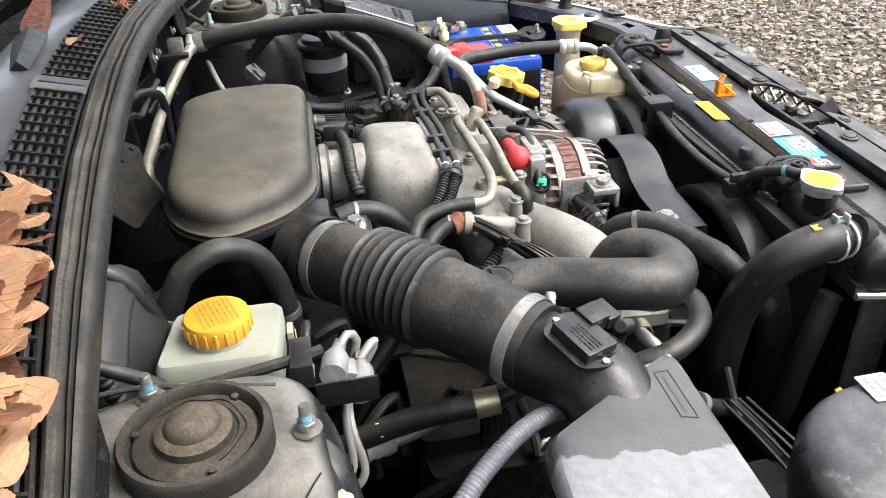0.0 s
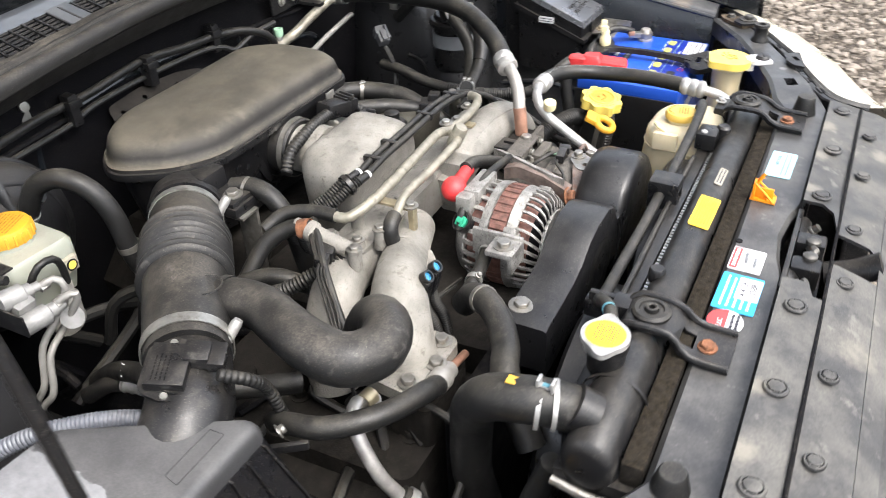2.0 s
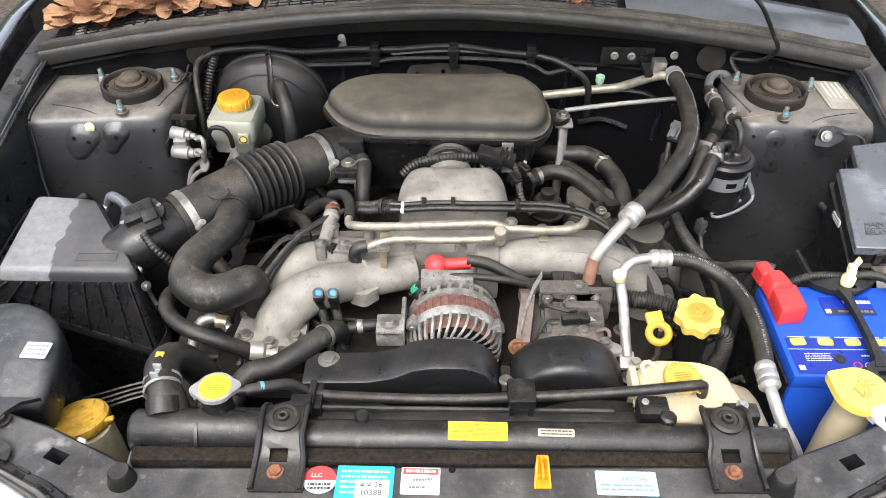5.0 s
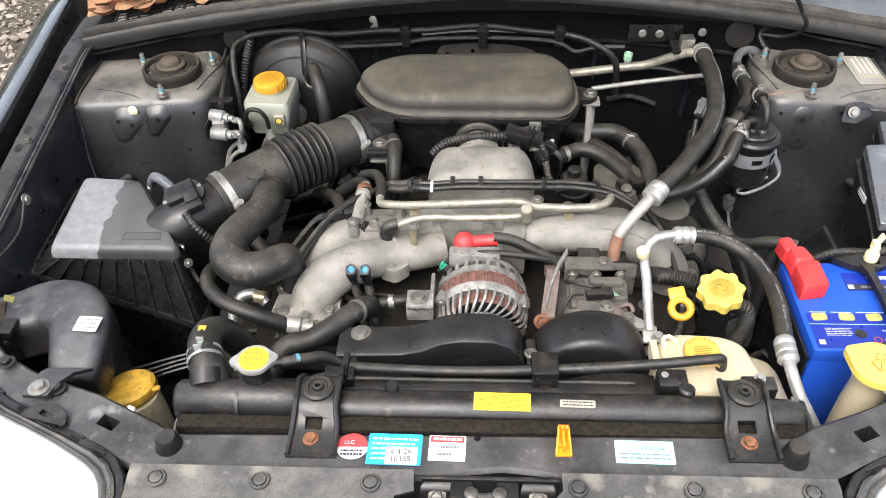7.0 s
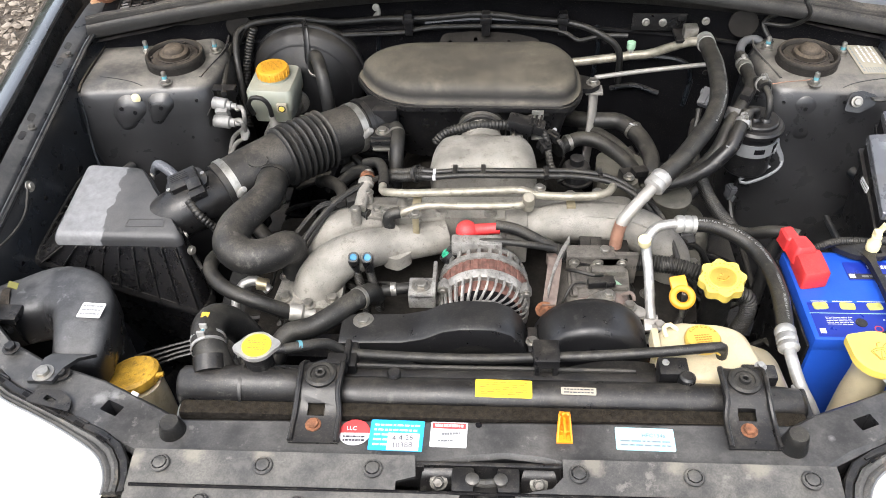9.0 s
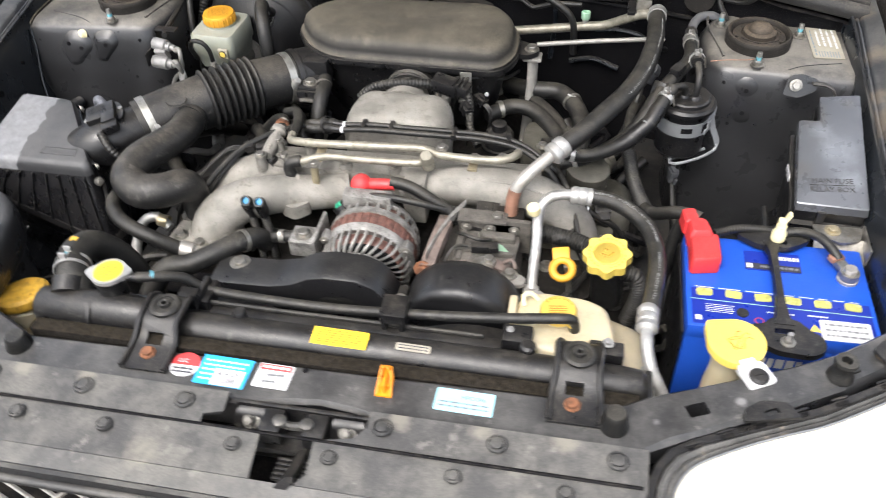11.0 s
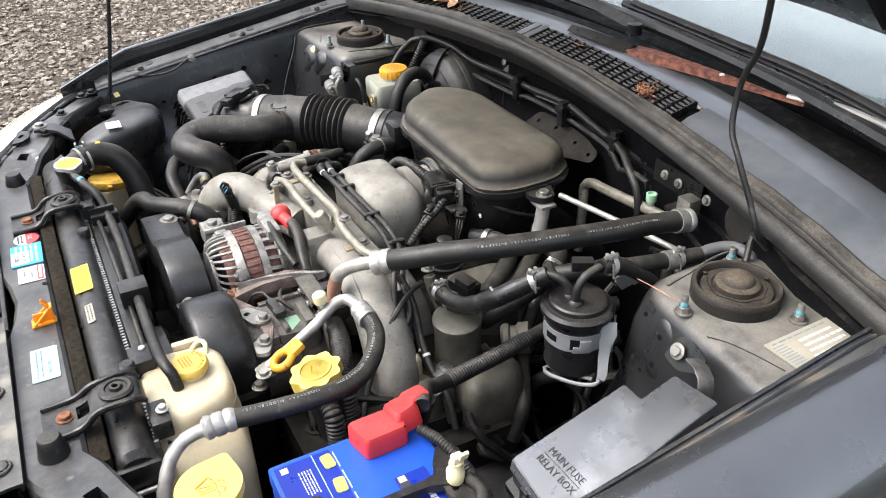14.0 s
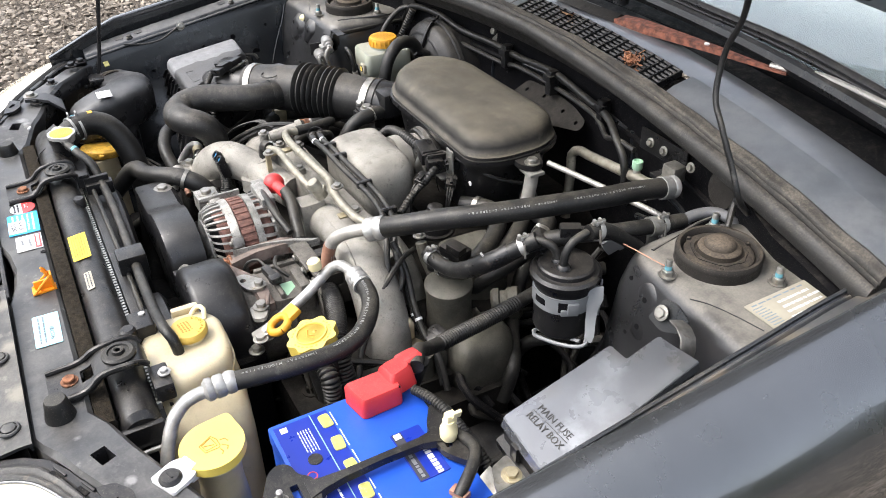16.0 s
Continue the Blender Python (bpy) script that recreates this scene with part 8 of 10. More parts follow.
part("crimp", lathe([(0.0105, 0), (0.012, 0.004), (0.0105, 0.008), (0.012, 0.014), (0.0105, 0.018), (0.012, 0.024), (0.010, 0.034)], axis((-0.390, 0.640, 0.608), (-0.379, 0.610, 0.6035)), 16), VALVE, ps)
part("lower_hose", pipe([(-0.389, 0.638, 0.608), (-0.395, 0.665, 0.598), (-0.40, 0.70, 0.57)], 0.0105, 12), RUBBER, ps)
part("white_pipe", pipe([(-0.330, 0.320, 0.66), (-0.352, 0.330, 0.672), (-0.376, 0.318, 0.664), (-0.385, 0.29, 0.62), (-0.375, 0.27, 0.58)], 0.0078, 12), BRIGHT, ps)
part("zinc_band", clamp((-0.340, 0.325, 0.669), (-0.36, 0.327, 0.671), 0.0085, 0.016), ZINC, ps)
part("zinc_band", clamp((-0.413, 0.516, 0.6700), (-0.412, 0.545, 0.667), 0.0130, 0.024), ZINC, ps)
part("drain_hose", pipe([(-0.375, 0.27, 0.585), (-0.365, 0.24, 0.56), (-0.36, 0.2, 0.54), (-0.40, 0.17, 0.50)], 0.011, 12), RUBBER, ps)
part("hose_clip", clamp((-0.372, 0.262, 0.578), (-0.366, 0.245, 0.563), 0.0113, 0.010), BRIGHT, ps)
hh = thing("heater_hoses", (-0.2, 0.55, 0.66), "black rubber hoses beside the intake manifold", "hose")
part("breather", pipe([(-0.155, 0.632, 0.752), (-0.148, 0.605, 0.755), (-0.148, 0.575, 0.745), (-0.150, 0.55, 0.71), (-0.155, 0.53, 0.65)], 0.0125, 14), RUBBER, hh)
part("spring_clip", clamp((-0.151, 0.612, 0.754), (-0.148, 0.59, 0.75), 0.0128, 0.004), STEEL, hh)
part("pcv_hose", pipe([(-0.188, 0.488, 0.745), (-0.192, 0.515, 0.742), (-0.215, 0.54, 0.725), (-0.25, 0.55, 0.69)], 0.0105, 12), RUBBER, hh)
part("amber_end", clamp((-0.189, 0.496, 0.7445), (-0.195, 0.52, 0.74), 0.0107, 0.014), RUST, hh)
part("corrugated", pipe([(-0.22, 0.56, 0.66), (-0.25, 0.50, 0.69), (-0.22, 0.455, 0.715), (-0.18, 0.43, 0.722)], 0.0085, 12, rib=0.0012, pitch=0.0045), RUBBER, hh)
part("side_loop", pipe([(-0.30, 0.62, 0.64), (-0.27, 0.57, 0.68), (-0.24, 0.52, 0.70), (-0.225, 0.47, 0.69)], 0.011, 12), RUBBER, hh)

# ---- air conditioning lines on the right ----
ah = thing("ac_suction_hose", (0.33, 0.6, 0.74), "thick black air conditioning hose with white print and crimped ends", "hose")
_A = [(0.402, 0.816, 0.816), (0.399, 0.760, 0.824), (0.396, 0.706, 0.829), (0.381, 0.609, 0.835), (0.356, 0.540, 0.832), (0.326, 0.495, 0.823), (0.296, 0.459, 0.810), (0.266, 0.433, 0.796)]
part("hose", pipe(_A, 0.0145, 18), RUBBER, ah)
part("upper_crimp", lathe([(0.013, -0.016), (0.0165, -0.012), (0.0165, -0.006), (0.0150, -0.004), (0.0165, -0.001), (0.0165, 0.012)], axis((0.402, 0.818, 0.815), (0.399, 0.76, 0.824)), 20), BRIGHT, ah)
part("lower_crimp", lathe([(0.0150, -0.004), (0.0165, 0.0), (0.0165, 0.008), (0.0150, 0.010), (0.0165, 0.013), (0.0165, 0.022), (0.011, 0.026)], axis((0.270, 0.437, 0.798), (0.245, 0.411, 0.785)), 20), BRIGHT, ah)
part("pipe", pipe([(0.256, 0.421, 0.793), (0.237, 0.403, 0.783), (0.219, 0.389, 0.768), (0.207, 0.382, 0.748), (0.203, 0.376, 0.712)], 0.0092, 14), ALU, ah)
part("copper_foot", pipe([(0.208, 0.3825, 0.752), (0.2045, 0.379, 0.735), (0.203, 0.376, 0.708)], 0.0097, 14), COPPER, ah, "copper-brown pipe foot")

ap = thing("ac_liquid_pipe", (0.27, 0.85, 0.70), "bare aluminium air conditioning pipe with a pale green valve cap", "pipe")
part("pipe", pipe([(0.122, 0.865, 0.60), (0.110, 0.878, 0.685), (0.102, 0.884, 0.714), (0.118, 0.886, 0.728), (0.150, 0.884, 0.733), (0.220, 0.879, 0.745), (0.280, 0.873, 0.757), (0.315, 0.868, 0.764), (0.345, 0.852, 0.785), (0.376, 0.832, 0.808), (0.400, 0.822, 0.814)], 0.0085, 14), FUELPIPE, ap)
part("valve_port", lathe([(0.006, 0), (0.006, 0.012)], pose(0.279, 0.874, 0.764), 12), ALU, ap)
part("valve_cap", lathe([(0.0080, 0), (0.0085, 0.002), (0.0085, 0.013), (0.0065, 0.014), (0.006, 0.010), (0, 0.010)], pose(0.279, 0.874, 0.772), 16), PALE_GREEN, ap, "pale green plastic cap")
pc = thing("pipe_bracket", (0.33, 0.885, 0.80), "black pipe bracket with three bright screws on the firewall", "bracket")
part("plate", join(box(0.275, 0.375, 0.876, 0.880, 0.808, 0.842, 0.001), box(0.352, 0.376, 0.83, 0.88, 0.806, 0.812, 0.001)), BLACK, pc)
for p in ((0.300, 0.875, 0.826), (0.331, 0.873, 0.826), (0.405, 0.855, 0.838)):
    part("screw", bolt(p, 0.0050, 0.006, up=(0, -1, 0.2)), STEEL, pc)
part("clamp_block", box(0.366, 0.392, 0.838, 0.862, 0.806, 0.832, 0.004), STEEL, pc)
rd = thing("steel_rod_line", (0.3, 0.83, 0.70), "thin bright metal line crossing behind the intake chamber", "pipe")
part("line", pipe([(0.200, 0.760, 0.776), (0.230, 0.768, 0.776), (0.300, 0.785, 0.776), (0.400, 0.805, 0.776), (0.42, 0.81, 0.774)], 0.0045, 10), ALU, rd)

dh = thing("ac_discharge_hose", (0.37, 0.28, 0.66), "curved black air conditioning hose with white lettering and bright fittings", "hose")
part("pipe", pipe([(0.247, 0.262, 0.672), (0.247, 0.290, 0.688), (0.247, 0.326, 0.710), (0.245, 0.350, 0.727), (0.248, 0.366, 0.742), (0.262, 0.376, 0.752), (0.285, 0.381, 0.754), (0.30, 0.384, 0.752)], 0.0075, 12), BRIGHT, dh)
_D = [(0.303, 0.385, 0.751), (0.341, 0.382, 0.750), (0.372, 0.367, 0.747), (0.397, 0.342, 0.742), (0.409, 0.307, 0.740), (0.411, 0.259, 0.742), (0.406, 0.212, 0.743), (0.400, 0.178, 0.743)]
part("hose", pipe(_D, 0.0115, 16), RUBBER, dh)
part("upper_crimp", lathe([(0.011, -0.004), (0.0135, 0.0), (0.0135, 0.006), (0.012, 0.008), (0.0135, 0.011), (0.0135, 0.018), (0.012, 0.020), (0.0135, 0.022), (0.0135, 0.026)], axis((0.292, 0.382, 0.753), (0.33, 0.384, 0.75)), 18), BRIGHT, dh)
part("lower_crimp", lathe([(0.0115, -0.004), (0.0138, 0.0), (0.0138, 0.006), (0.012, 0.009), (0.0138, 0.012), (0.0138, 0.020), (0.012, 0.022), (0.0138, 0.025), (0.0138, 0.030), (0.009, 0.034)], axis((0.400, 0.182, 0.743), (0.398, 0.145, 0.741)), 18), BRIGHT, dh)
part("lower_pipe", pipe([(0.3985, 0.150, 0.741), (0.399, 0.128, 0.737), (0.406, 0.108, 0.722), (0.420, 0.095, 0.700), (0.434, 0.085, 0.675)], 0.0078, 12), BRIGHT, dh)
part("zinc_pipe", pipe([(0.430, 0.0875, 0.682), (0.436, 0.084, 0.665), (0.438, 0.082, 0.60)], 0.0083, 12), ZINC, dh)
part("valve_cap", lathe([(0.008, 0), (0.0095, 0.003), (0.0095, 0.013), (0.007, 0.015), (0, 0.015)], axis((0.240, 0.347, 0.742), (0.236, 0.344, 0.765)), 16), CREAM, dh, "pale valve cap")
part("foot", join(block((0.022, 0.026, 0.010), pose(0.247, 0.258, 0.668, 20, 0, 0), 0.003), bolt((0.258, 0.252, 0.670), 0.007, 0.007)), ALU, dh)


def hose_print(words, line, radius, facing, size, start, parent):
    """White lettering that follows a hose, on the side that faces the given way."""
    S = spline(line, 0.004)
    run = [0.0]
    for a, b in zip(S, S[1:]):
        run.append(run[-1] + (b - a).length)
    marks, at = [], start
    for ch in words:
        if ch != " " and at < run[-1] - 0.01:
            k = max(i for i, d in enumerate(run) if d <= at)
            q = (S[min(k + 1, len(S) - 1)] - S[max(k - 1, 0)]).normalized()
            n = Vector(facing)
            n = (n - q * n.dot(q)).normalized()
            rot = Matrix((q, n.cross(q), n)).transposed().to_4x4()
            marks.append(letters(ch, size, Matrix.Translation(S[k] + n * (radius + 0.0001)) @ rot, 0.0002))
        at += size * (0.8 if ch != " " else 1.2)
    part("print", join(*marks), HOSE_INK, parent, "white lettering along the hose")


hose_print("INNER>PA< MIDDLE>IIR< OUTER>EPDM<     INNER>PA< MIDDLE>IIR< OUTER>EPDM<", _A, 0.0145, (0.3, -0.55, 0.5), 0.0042, 0.05, ah)
hose_print("INNER>PA< MIDDLE>IIR< OUTER>EPDM<   INNER>PA< MIDDLE>IIR<", _D, 0.0115, (0.1, -0.30, 1.0), 0.0052, 0.016, dh)

# ---- oil filler and dipstick ----
of = thing("oil_filler", (0.35, 0.30, 0.60), "scalloped yellow oil filler cap on a black neck", "oil cap")
m = Matrix.Translation((0.347, 0.298, 0.720)) @ pose(0, 0, 0, 10, -4, 0) @ Matrix.Diagonal((0.88, 0.88, 1, 1))
sc = [((0.0355 + 0.0030 * math.cos(8 * a)) * math.cos(a), (0.0355 + 0.0030 * math.cos(8 * a)) * math.sin(a)) for a in np.linspace(0, 2 * math.pi, 81)[:-1]]
c = part("cap", prism(sc, -0.010, 0.006, 0.003, 2, m), PALE_YELLOW, of, "yellow scalloped cap")
part("cap_ring", lathe([(0.024, 0.006), (0.0235, 0.0085), (0.0215, 0.0085), (0.021, 0.006)], m, 32), PALE_YELLOW, c)
part("cap_print", join(*[block((0.0032, 0.0022, 0.0006), m @ Matrix.Rotation(2 * math.pi * k / 26, 4, "Z") @ Matrix.Translation((0, 0.0285, 0.0061)), 0) for k in range(26) if k not in (3, 4, 12, 13, 20)]), EMBOSS, c)
part("cap_sign", join(pipe([m @ Vector(p) for p in ((-0.010, -0.002, 0.0065), (0.002, -0.006, 0.0065), (0.010, 0.002, 0.0065))], 0.0012, 5), lathe([(0.003, 0.006), (0, 0.008)], m @ pose(-0.002, 0.006, 0), 10)), EMBOSS, c)
part("neck", lathe([(0.026, -0.10), (0.024, -0.03), (0.028, -0.012)], m, 24), RUBBER, of)
part("vent_hose", pipe([(0.372, 0.30, 0.69), (0.392, 0.30, 0.68), (0.398, 0.30, 0.64), (0.39, 0.31, 0.58)], 0.0115, 12, rib=0.0012, pitch=0.005), RUBBER, of)
dp = thing("dipstick", (0.297, 0.275, 0.62), "yellow loop handle of the oil dipstick", "dipstick")
lm = Matrix.Translation((0.288, 0.273, 0.709)) @ pose(0, 0, 0, 26, -8, 8)
part("loop", moved(pipe([(0.0135 * math.cos(a), 0.0135 * math.sin(a), 0) for a in np.linspace(-0.2, 2 * math.pi - 0.2, 20)], 0.0056, 10), lm), ORANGE_YELLOW, dp)
part("handle", block((0.024, 0.020, 0.009), lm @ pose(0.0, 0.022, 0.0), 0.003), ORANGE_YELLOW, dp)
part("stem", pipe([(0.293, 0.282, 0.708), (0.298, 0.290, 0.67), (0.305, 0.30, 0.58)], 0.004, 8), STEEL, dp)

# ---- charcoal canister with hoses ----
ca = thing("charcoal_canister", (0.452, 0.610, 0.68), "black round canister held by a grey band and wire bracket", "canister")
cm = pose(0.452, 0.610, 0.690)
part("can", lathe([(0.034, 0), (0.0385, 0.006), (0.0395, 0.082), (0.046, 0.084), (0.0465, 0.090), (0.043, 0.094), (0.0375, 0.095), (0.0365, 0.100), (0.034, 0.102), (0.012, 0.103), (0, 0.103)], cm, 44), BLACK, ca, sharp=30)
part("band", lathe([(0.0398, 0.046), (0.0412, 0.046), (0.0412, 0.070), (0.0398, 0.070)], cm, 44, cap=False), GREY_BAND, ca, "dull grey steel band")
at_ = lambda deg, r, z: cm @ Matrix.Rotation(radians(deg), 4, "Z") @ Matrix.Translation((r, 0, z))
part("band_slot", join(*[block((0.0012, 0.006, 0.009), at_(d, 0.0411, 0.059), 0.0) for d in (-92, -84, -76)]), SHADOWED, ca)
part("band_slot", block((0.0012, 0.012, 0.015), at_(-38, 0.0412, 0.058), 0.0), SHADOWED, ca)
part("buckle", join(block((0.004, 0.015, 0.016), at_(-20, 0.0425, 0.057), 0.0015), block((0.003, 0.022, 0.009), at_(-26, 0.0420, 0.051), 0.001)), GREY_BAND, ca)
part("band_ear", join(block((0.003, 0.020, 0.028), at_(30, 0.043, 0.060), 0.001), block((0.003, 0.014, 0.050), at_(48, 0.047, 0.052), 0.001)), GREY_BAND, ca)
_ba = [(0.492, 0.628, 0.772), (0.497, 0.624, 0.757), (0.498, 0.621, 0.742), (0.503, 0.616, 0.726), (0.511, 0.610, 0.712), (0.513, 0.606, 0.704)]
part("bracket_arm", loft([[Vector(p) + Vector((0.66, 0.75, 0)) * a * k + Vector((0.75, -0.66, 0)) * b for a, b in ((-1, -0.001), (1, -0.001), (1, 0.001), (-1, 0.001))] for p, k in zip(_ba, (0.010, 0.011, 0.007, 0.0065, 0.006, 0.005))], bev=0.0005), GREY_BAND, ca)
part("wire_bracket", pipe([(0.513, 0.606, 0.706), (0.511, 0.601, 0.6985), (0.500, 0.592, 0.693), (0.478, 0.580, 0.688), (0.448, 0.570, 0.684), (0.440, 0.580, 0.684), (0.468, 0.594, 0.687), (0.496, 0.608, 0.692)], 0.0027, 8), GREY_BAND, ca, "grey wire loop under the canister")
part("port", pipe([(0.446, 0.602, 0.788), (0.446, 0.597, 0.808), (0.438, 0.590, 0.818), (0.424, 0.581, 0.819)], 0.0054, 12), RUBBER, ca)
part("port", pipe([(0.462, 0.598, 0.788), (0.463, 0.598, 0.812), (0.463, 0.609, 0.829), (0.461, 0.632, 0.834)], 0.0054, 12), RUBBER, ca)
for p in ((0.446, 0.602, 0.792), (0.462, 0.598, 0.792)):
    part("port_boss", lathe([(0.010, 0), (0.009, 0.004), (0.0065, 0.006)], Matrix.Translation(p), 14), BLACK, ca)
hs = thing("canister_hoses", (0.40, 0.6, 0.70), "black fuel vapour hoses with spring clips by the canister", "hose")
_sl = [(0.406, 0.553, 0.799), (0.396, 0.535, 0.786), (0.382, 0.526, 0.774), (0.366, 0.518, 0.760), (0.352, 0.515, 0.750)]
part("sleeve", pipe(_sl, 0.0124, 14), BLACK, hs, "slit protective sleeve")
part("sleeve_print", bars(axis((0.389, 0.5255, 0.790), (0.420, 0.49, 0.83)) @ pose(0, 0, 0.001, 0, 0, 140), 0.018, 0.005, 1, random.Random(6)), HOSE_INK, hs)
part("hose_saddle", block((0.020, 0.026, 0.022), pose(0.410, 0.600, 0.803, 0, 35, 62), 0.003), BLACK, hs)
part("line_clamp", join(clamp((0.459, 0.745, 0.806), (0.458, 0.72, 0.809), 0.0112, 0.016, 0.002), block((0.004, 0.016, 0.024), pose(0.462, 0.742, 0.790), 0.001)), BAND, hs, "steel line clamp")
part("near_hose", pipe([(0.424, 0.582, 0.819), (0.412, 0.562, 0.806), (0.396, 0.535, 0.786), (0.366, 0.518, 0.760), (0.330, 0.512, 0.738), (0.298, 0.508, 0.730), (0.272, 0.502, 0.738)], 0.0108, 14), RUBBER, hs)
part("far_hose", pipe([(0.462, 0.795, 0.800), (0.458, 0.732, 0.808), (0.452, 0.675, 0.815), (0.428, 0.625, 0.812), (0.402, 0.585, 0.796), (0.378, 0.548, 0.768), (0.345, 0.528, 0.740), (0.30, 0.520, 0.715), (0.265, 0.515, 0.705)], 0.0108, 14), RUBBER, hs)
part("steel_end", pipe([(0.462, 0.790, 0.801), (0.466, 0.815, 0.806), (0.480, 0.835, 0.810), (0.505, 0.842, 0.806), (0.52, 0.84, 0.78)], 0.0078, 12), GREY_LOOM, hs)
part("third_hose", pipe([(0.461, 0.634, 0.833), (0.460, 0.660, 0.828), (0.462, 0.70, 0.80), (0.47, 0.74, 0.76)], 0.010, 12), RUBBER, hs)
for p, q in (((0.415, 0.567, 0.809), (0.405, 0.552, 0.80)), ((0.461, 0.648, 0.831), (0.461, 0.67, 0.825)), ((0.459, 0.760, 0.804), (0.458, 0.73, 0.808)), ((0.282, 0.505, 0.734), (0.30, 0.508, 0.731)), ((0.288, 0.519, 0.711), (0.31, 0.521, 0.718))):
    b = part("spring_clip", clamp(p, q, 0.0112, 0.007), BRIGHT, hs)
    part("clip_ears", join(block((0.010, 0.004, 0.006), Matrix.Translation(Vector(p) + Vector((0, -0.004, 0.0135))), 0.001), block((0.010, 0.004, 0.006), Matrix.Translation(Vector(p) + Vector((0, 0.004, 0.0135))), 0.001)), BRIGHT, b)
    part("clip_screw", pipe([Vector(p) + Vector((0.002, -0.010, 0.0145)), Vector(p) + Vector((0.002, 0.008, 0.0145))], 0.0026, 8), STEEL, b)
    part("clip_tail", pipe([Vector(p) + Vector((0.010, -0.004, 0.008)), Vector(p) + Vector((0.014, -0.005, -0.010))], 0.0016, 6), STEEL, b)
part("joiner", block((0.028, 0.016, 0.016), pose(0.432, 0.628, 0.822, 0, 0, 60), 0.003), BLACK, hs)
hb = thing("heater_pipes", (0.28, 0.72, 0.64), "pair of black heater hoses by the firewall", "hose")
part("hose", pipe([(0.130, 0.640, 0.700), (0.161, 0.668, 0.702), (0.185, 0.672, 0.702), (0.211, 0.662, 0.700), (0.246, 0.622, 0.694), (0.270, 0.575, 0.682), (0.280, 0.54, 0.660), (0.28, 0.50, 0.62)], 0.0135, 14), RUBBER, hb)
part("hose", pipe([(0.150, 0.76, 0.690), (0.190, 0.735, 0.700), (0.220, 0.731, 0.702), (0.249, 0.728, 0.702), (0.280, 0.690, 0.698), (0.295, 0.632, 0.690), (0.288, 0.59, 0.670), (0.265, 0.57, 0.63), (0.25, 0.56, 0.58)], 0.0155, 14), RUBBER, hb)
part("hose", pipe([(0.185, 0.74, 0.680), (0.214, 0.705, 0.686), (0.245, 0.665, 0.684), (0.268, 0.625, 0.672), (0.270, 0.60, 0.64), (0.26, 0.59, 0.59)], 0.0135, 14), RUBBER, hb)
part("white_mark", block((0.012, 0.010, 0.001), pose(0.270, 0.700, 0.7155, -8, 18, 30), 0.0), PAPER, hb)
part("clip", clamp((0.150, 0.660, 0.7015), (0.175, 0.672, 0.702), 0.0138, 0.008), STEEL, hb)
part("clip", clamp((0.272, 0.703, 0.700), (0.285, 0.680, 0.697), 0.0158, 0.006), STEEL, hb)
part("vertical_line", pipe([(0.262, 0.690, 0.668), (0.299, 0.641, 0.628), (0.345, 0.605, 0.602), (0.392, 0.577, 0.582), (0.40, 0.555, 0.53)], 0.0115, 14), RUBBER, hb)
part("lower_line", pipe([(0.41, 0.66, 0.62), (0.384, 0.642, 0.600), (0.36, 0.62, 0.58), (0.35, 0.60, 0.54)], 0.010, 12), RUBBER, hb)
pcv = thing("valve_cap", (0.158, 0.575, 0.68), "black domed solenoid valve behind the manifold", "valve")
part("body", lathe([(0.024, 0), (0.024, 0.03), (0.020, 0.036), (0.012, 0.038), (0.012, 0.050), (0.009, 0.052), (0, 0.052)], pose(0.159, 0.577, 0.680), 24), BLACK, pcv)
part("flange", lathe([(0.030, 0), (0.030, 0.005)], pose(0.159, 0.577, 0.684), 24), BLACK, pcv)
pg = thing("grey_connector", (0.42, 0.70, 0.72), "dusty grey wiring connector hanging by the firewall", "connector")
_g = pose(0.400, 0.735, 0.750, 40, 0, -35)
part("body", join(block((0.020, 0.034, 0.018), _g, 0.002), block((0.024, 0.010, 0.020), _g @ Matrix.Translation((0, 0.006, 0)), 0.001), block((0.010, 0.020, 0.006), _g @ Matrix.Translation((0, -0.006, 0.011)), 0.001), block((0.005, 0.028, 0.006), _g @ Matrix.Translation((0.008, 0, 0.010)), 0.001)), GREY_LOOM, pg)
part("lead", pipe([(0.388, 0.722, 0.735), (0.38, 0.70, 0.70), (0.36, 0.69, 0.64)], 0.005, 8), RUBBER, pg)
pd = thing("grey_connector", (0.46, 0.50, 0.60), "small grey connector on a lead by the wheel arch", "connector")
_pd = pose(0.466, 0.668, 0.588, 8, 6, 20)
part("body", join(block((0.020, 0.016, 0.030), _pd, 0.002), block((0.024, 0.019, 0.010), _pd @ Matrix.Translation((0, 0, 0.006)), 0.001), block((0.010, 0.006, 0.020), _pd @ Matrix.Translation((0.002, -0.010, -0.012)), 0.001)), GREY_LOOM, pd)
part("lead", pipe([(0.468, 0.668, 0.602), (0.472, 0.672, 0.640), (0.466, 0.69, 0.68), (0.45, 0.71, 0.70)], 0.0035, 8), RUBBER, pd)
part("lower_lead", pipe([(0.464, 0.667, 0.574), (0.470, 0.63, 0.54), (0.48, 0.56, 0.52), (0.48, 0.48, 0.51)], 0.006, 8), RUBBER, pd)

OLIVE_CAST = surf("dirty_olive_cast", (0.075, 0.070, 0.056), 0.55, metal=0.25, var=0.30, scale=26, bump=0.35, dust=0.35, dust_col=(0.13, 0.12, 0.095), pits=0.5, spots=0.4, spot_col=(0.045, 0.04, 0.03), spot_scale=40)
hd3 = thing("coolant_outlet", (0.305, 0.522, 0.58), "dirty olive-grey cast outlet with a bolted flange below the hoses", "engine part")
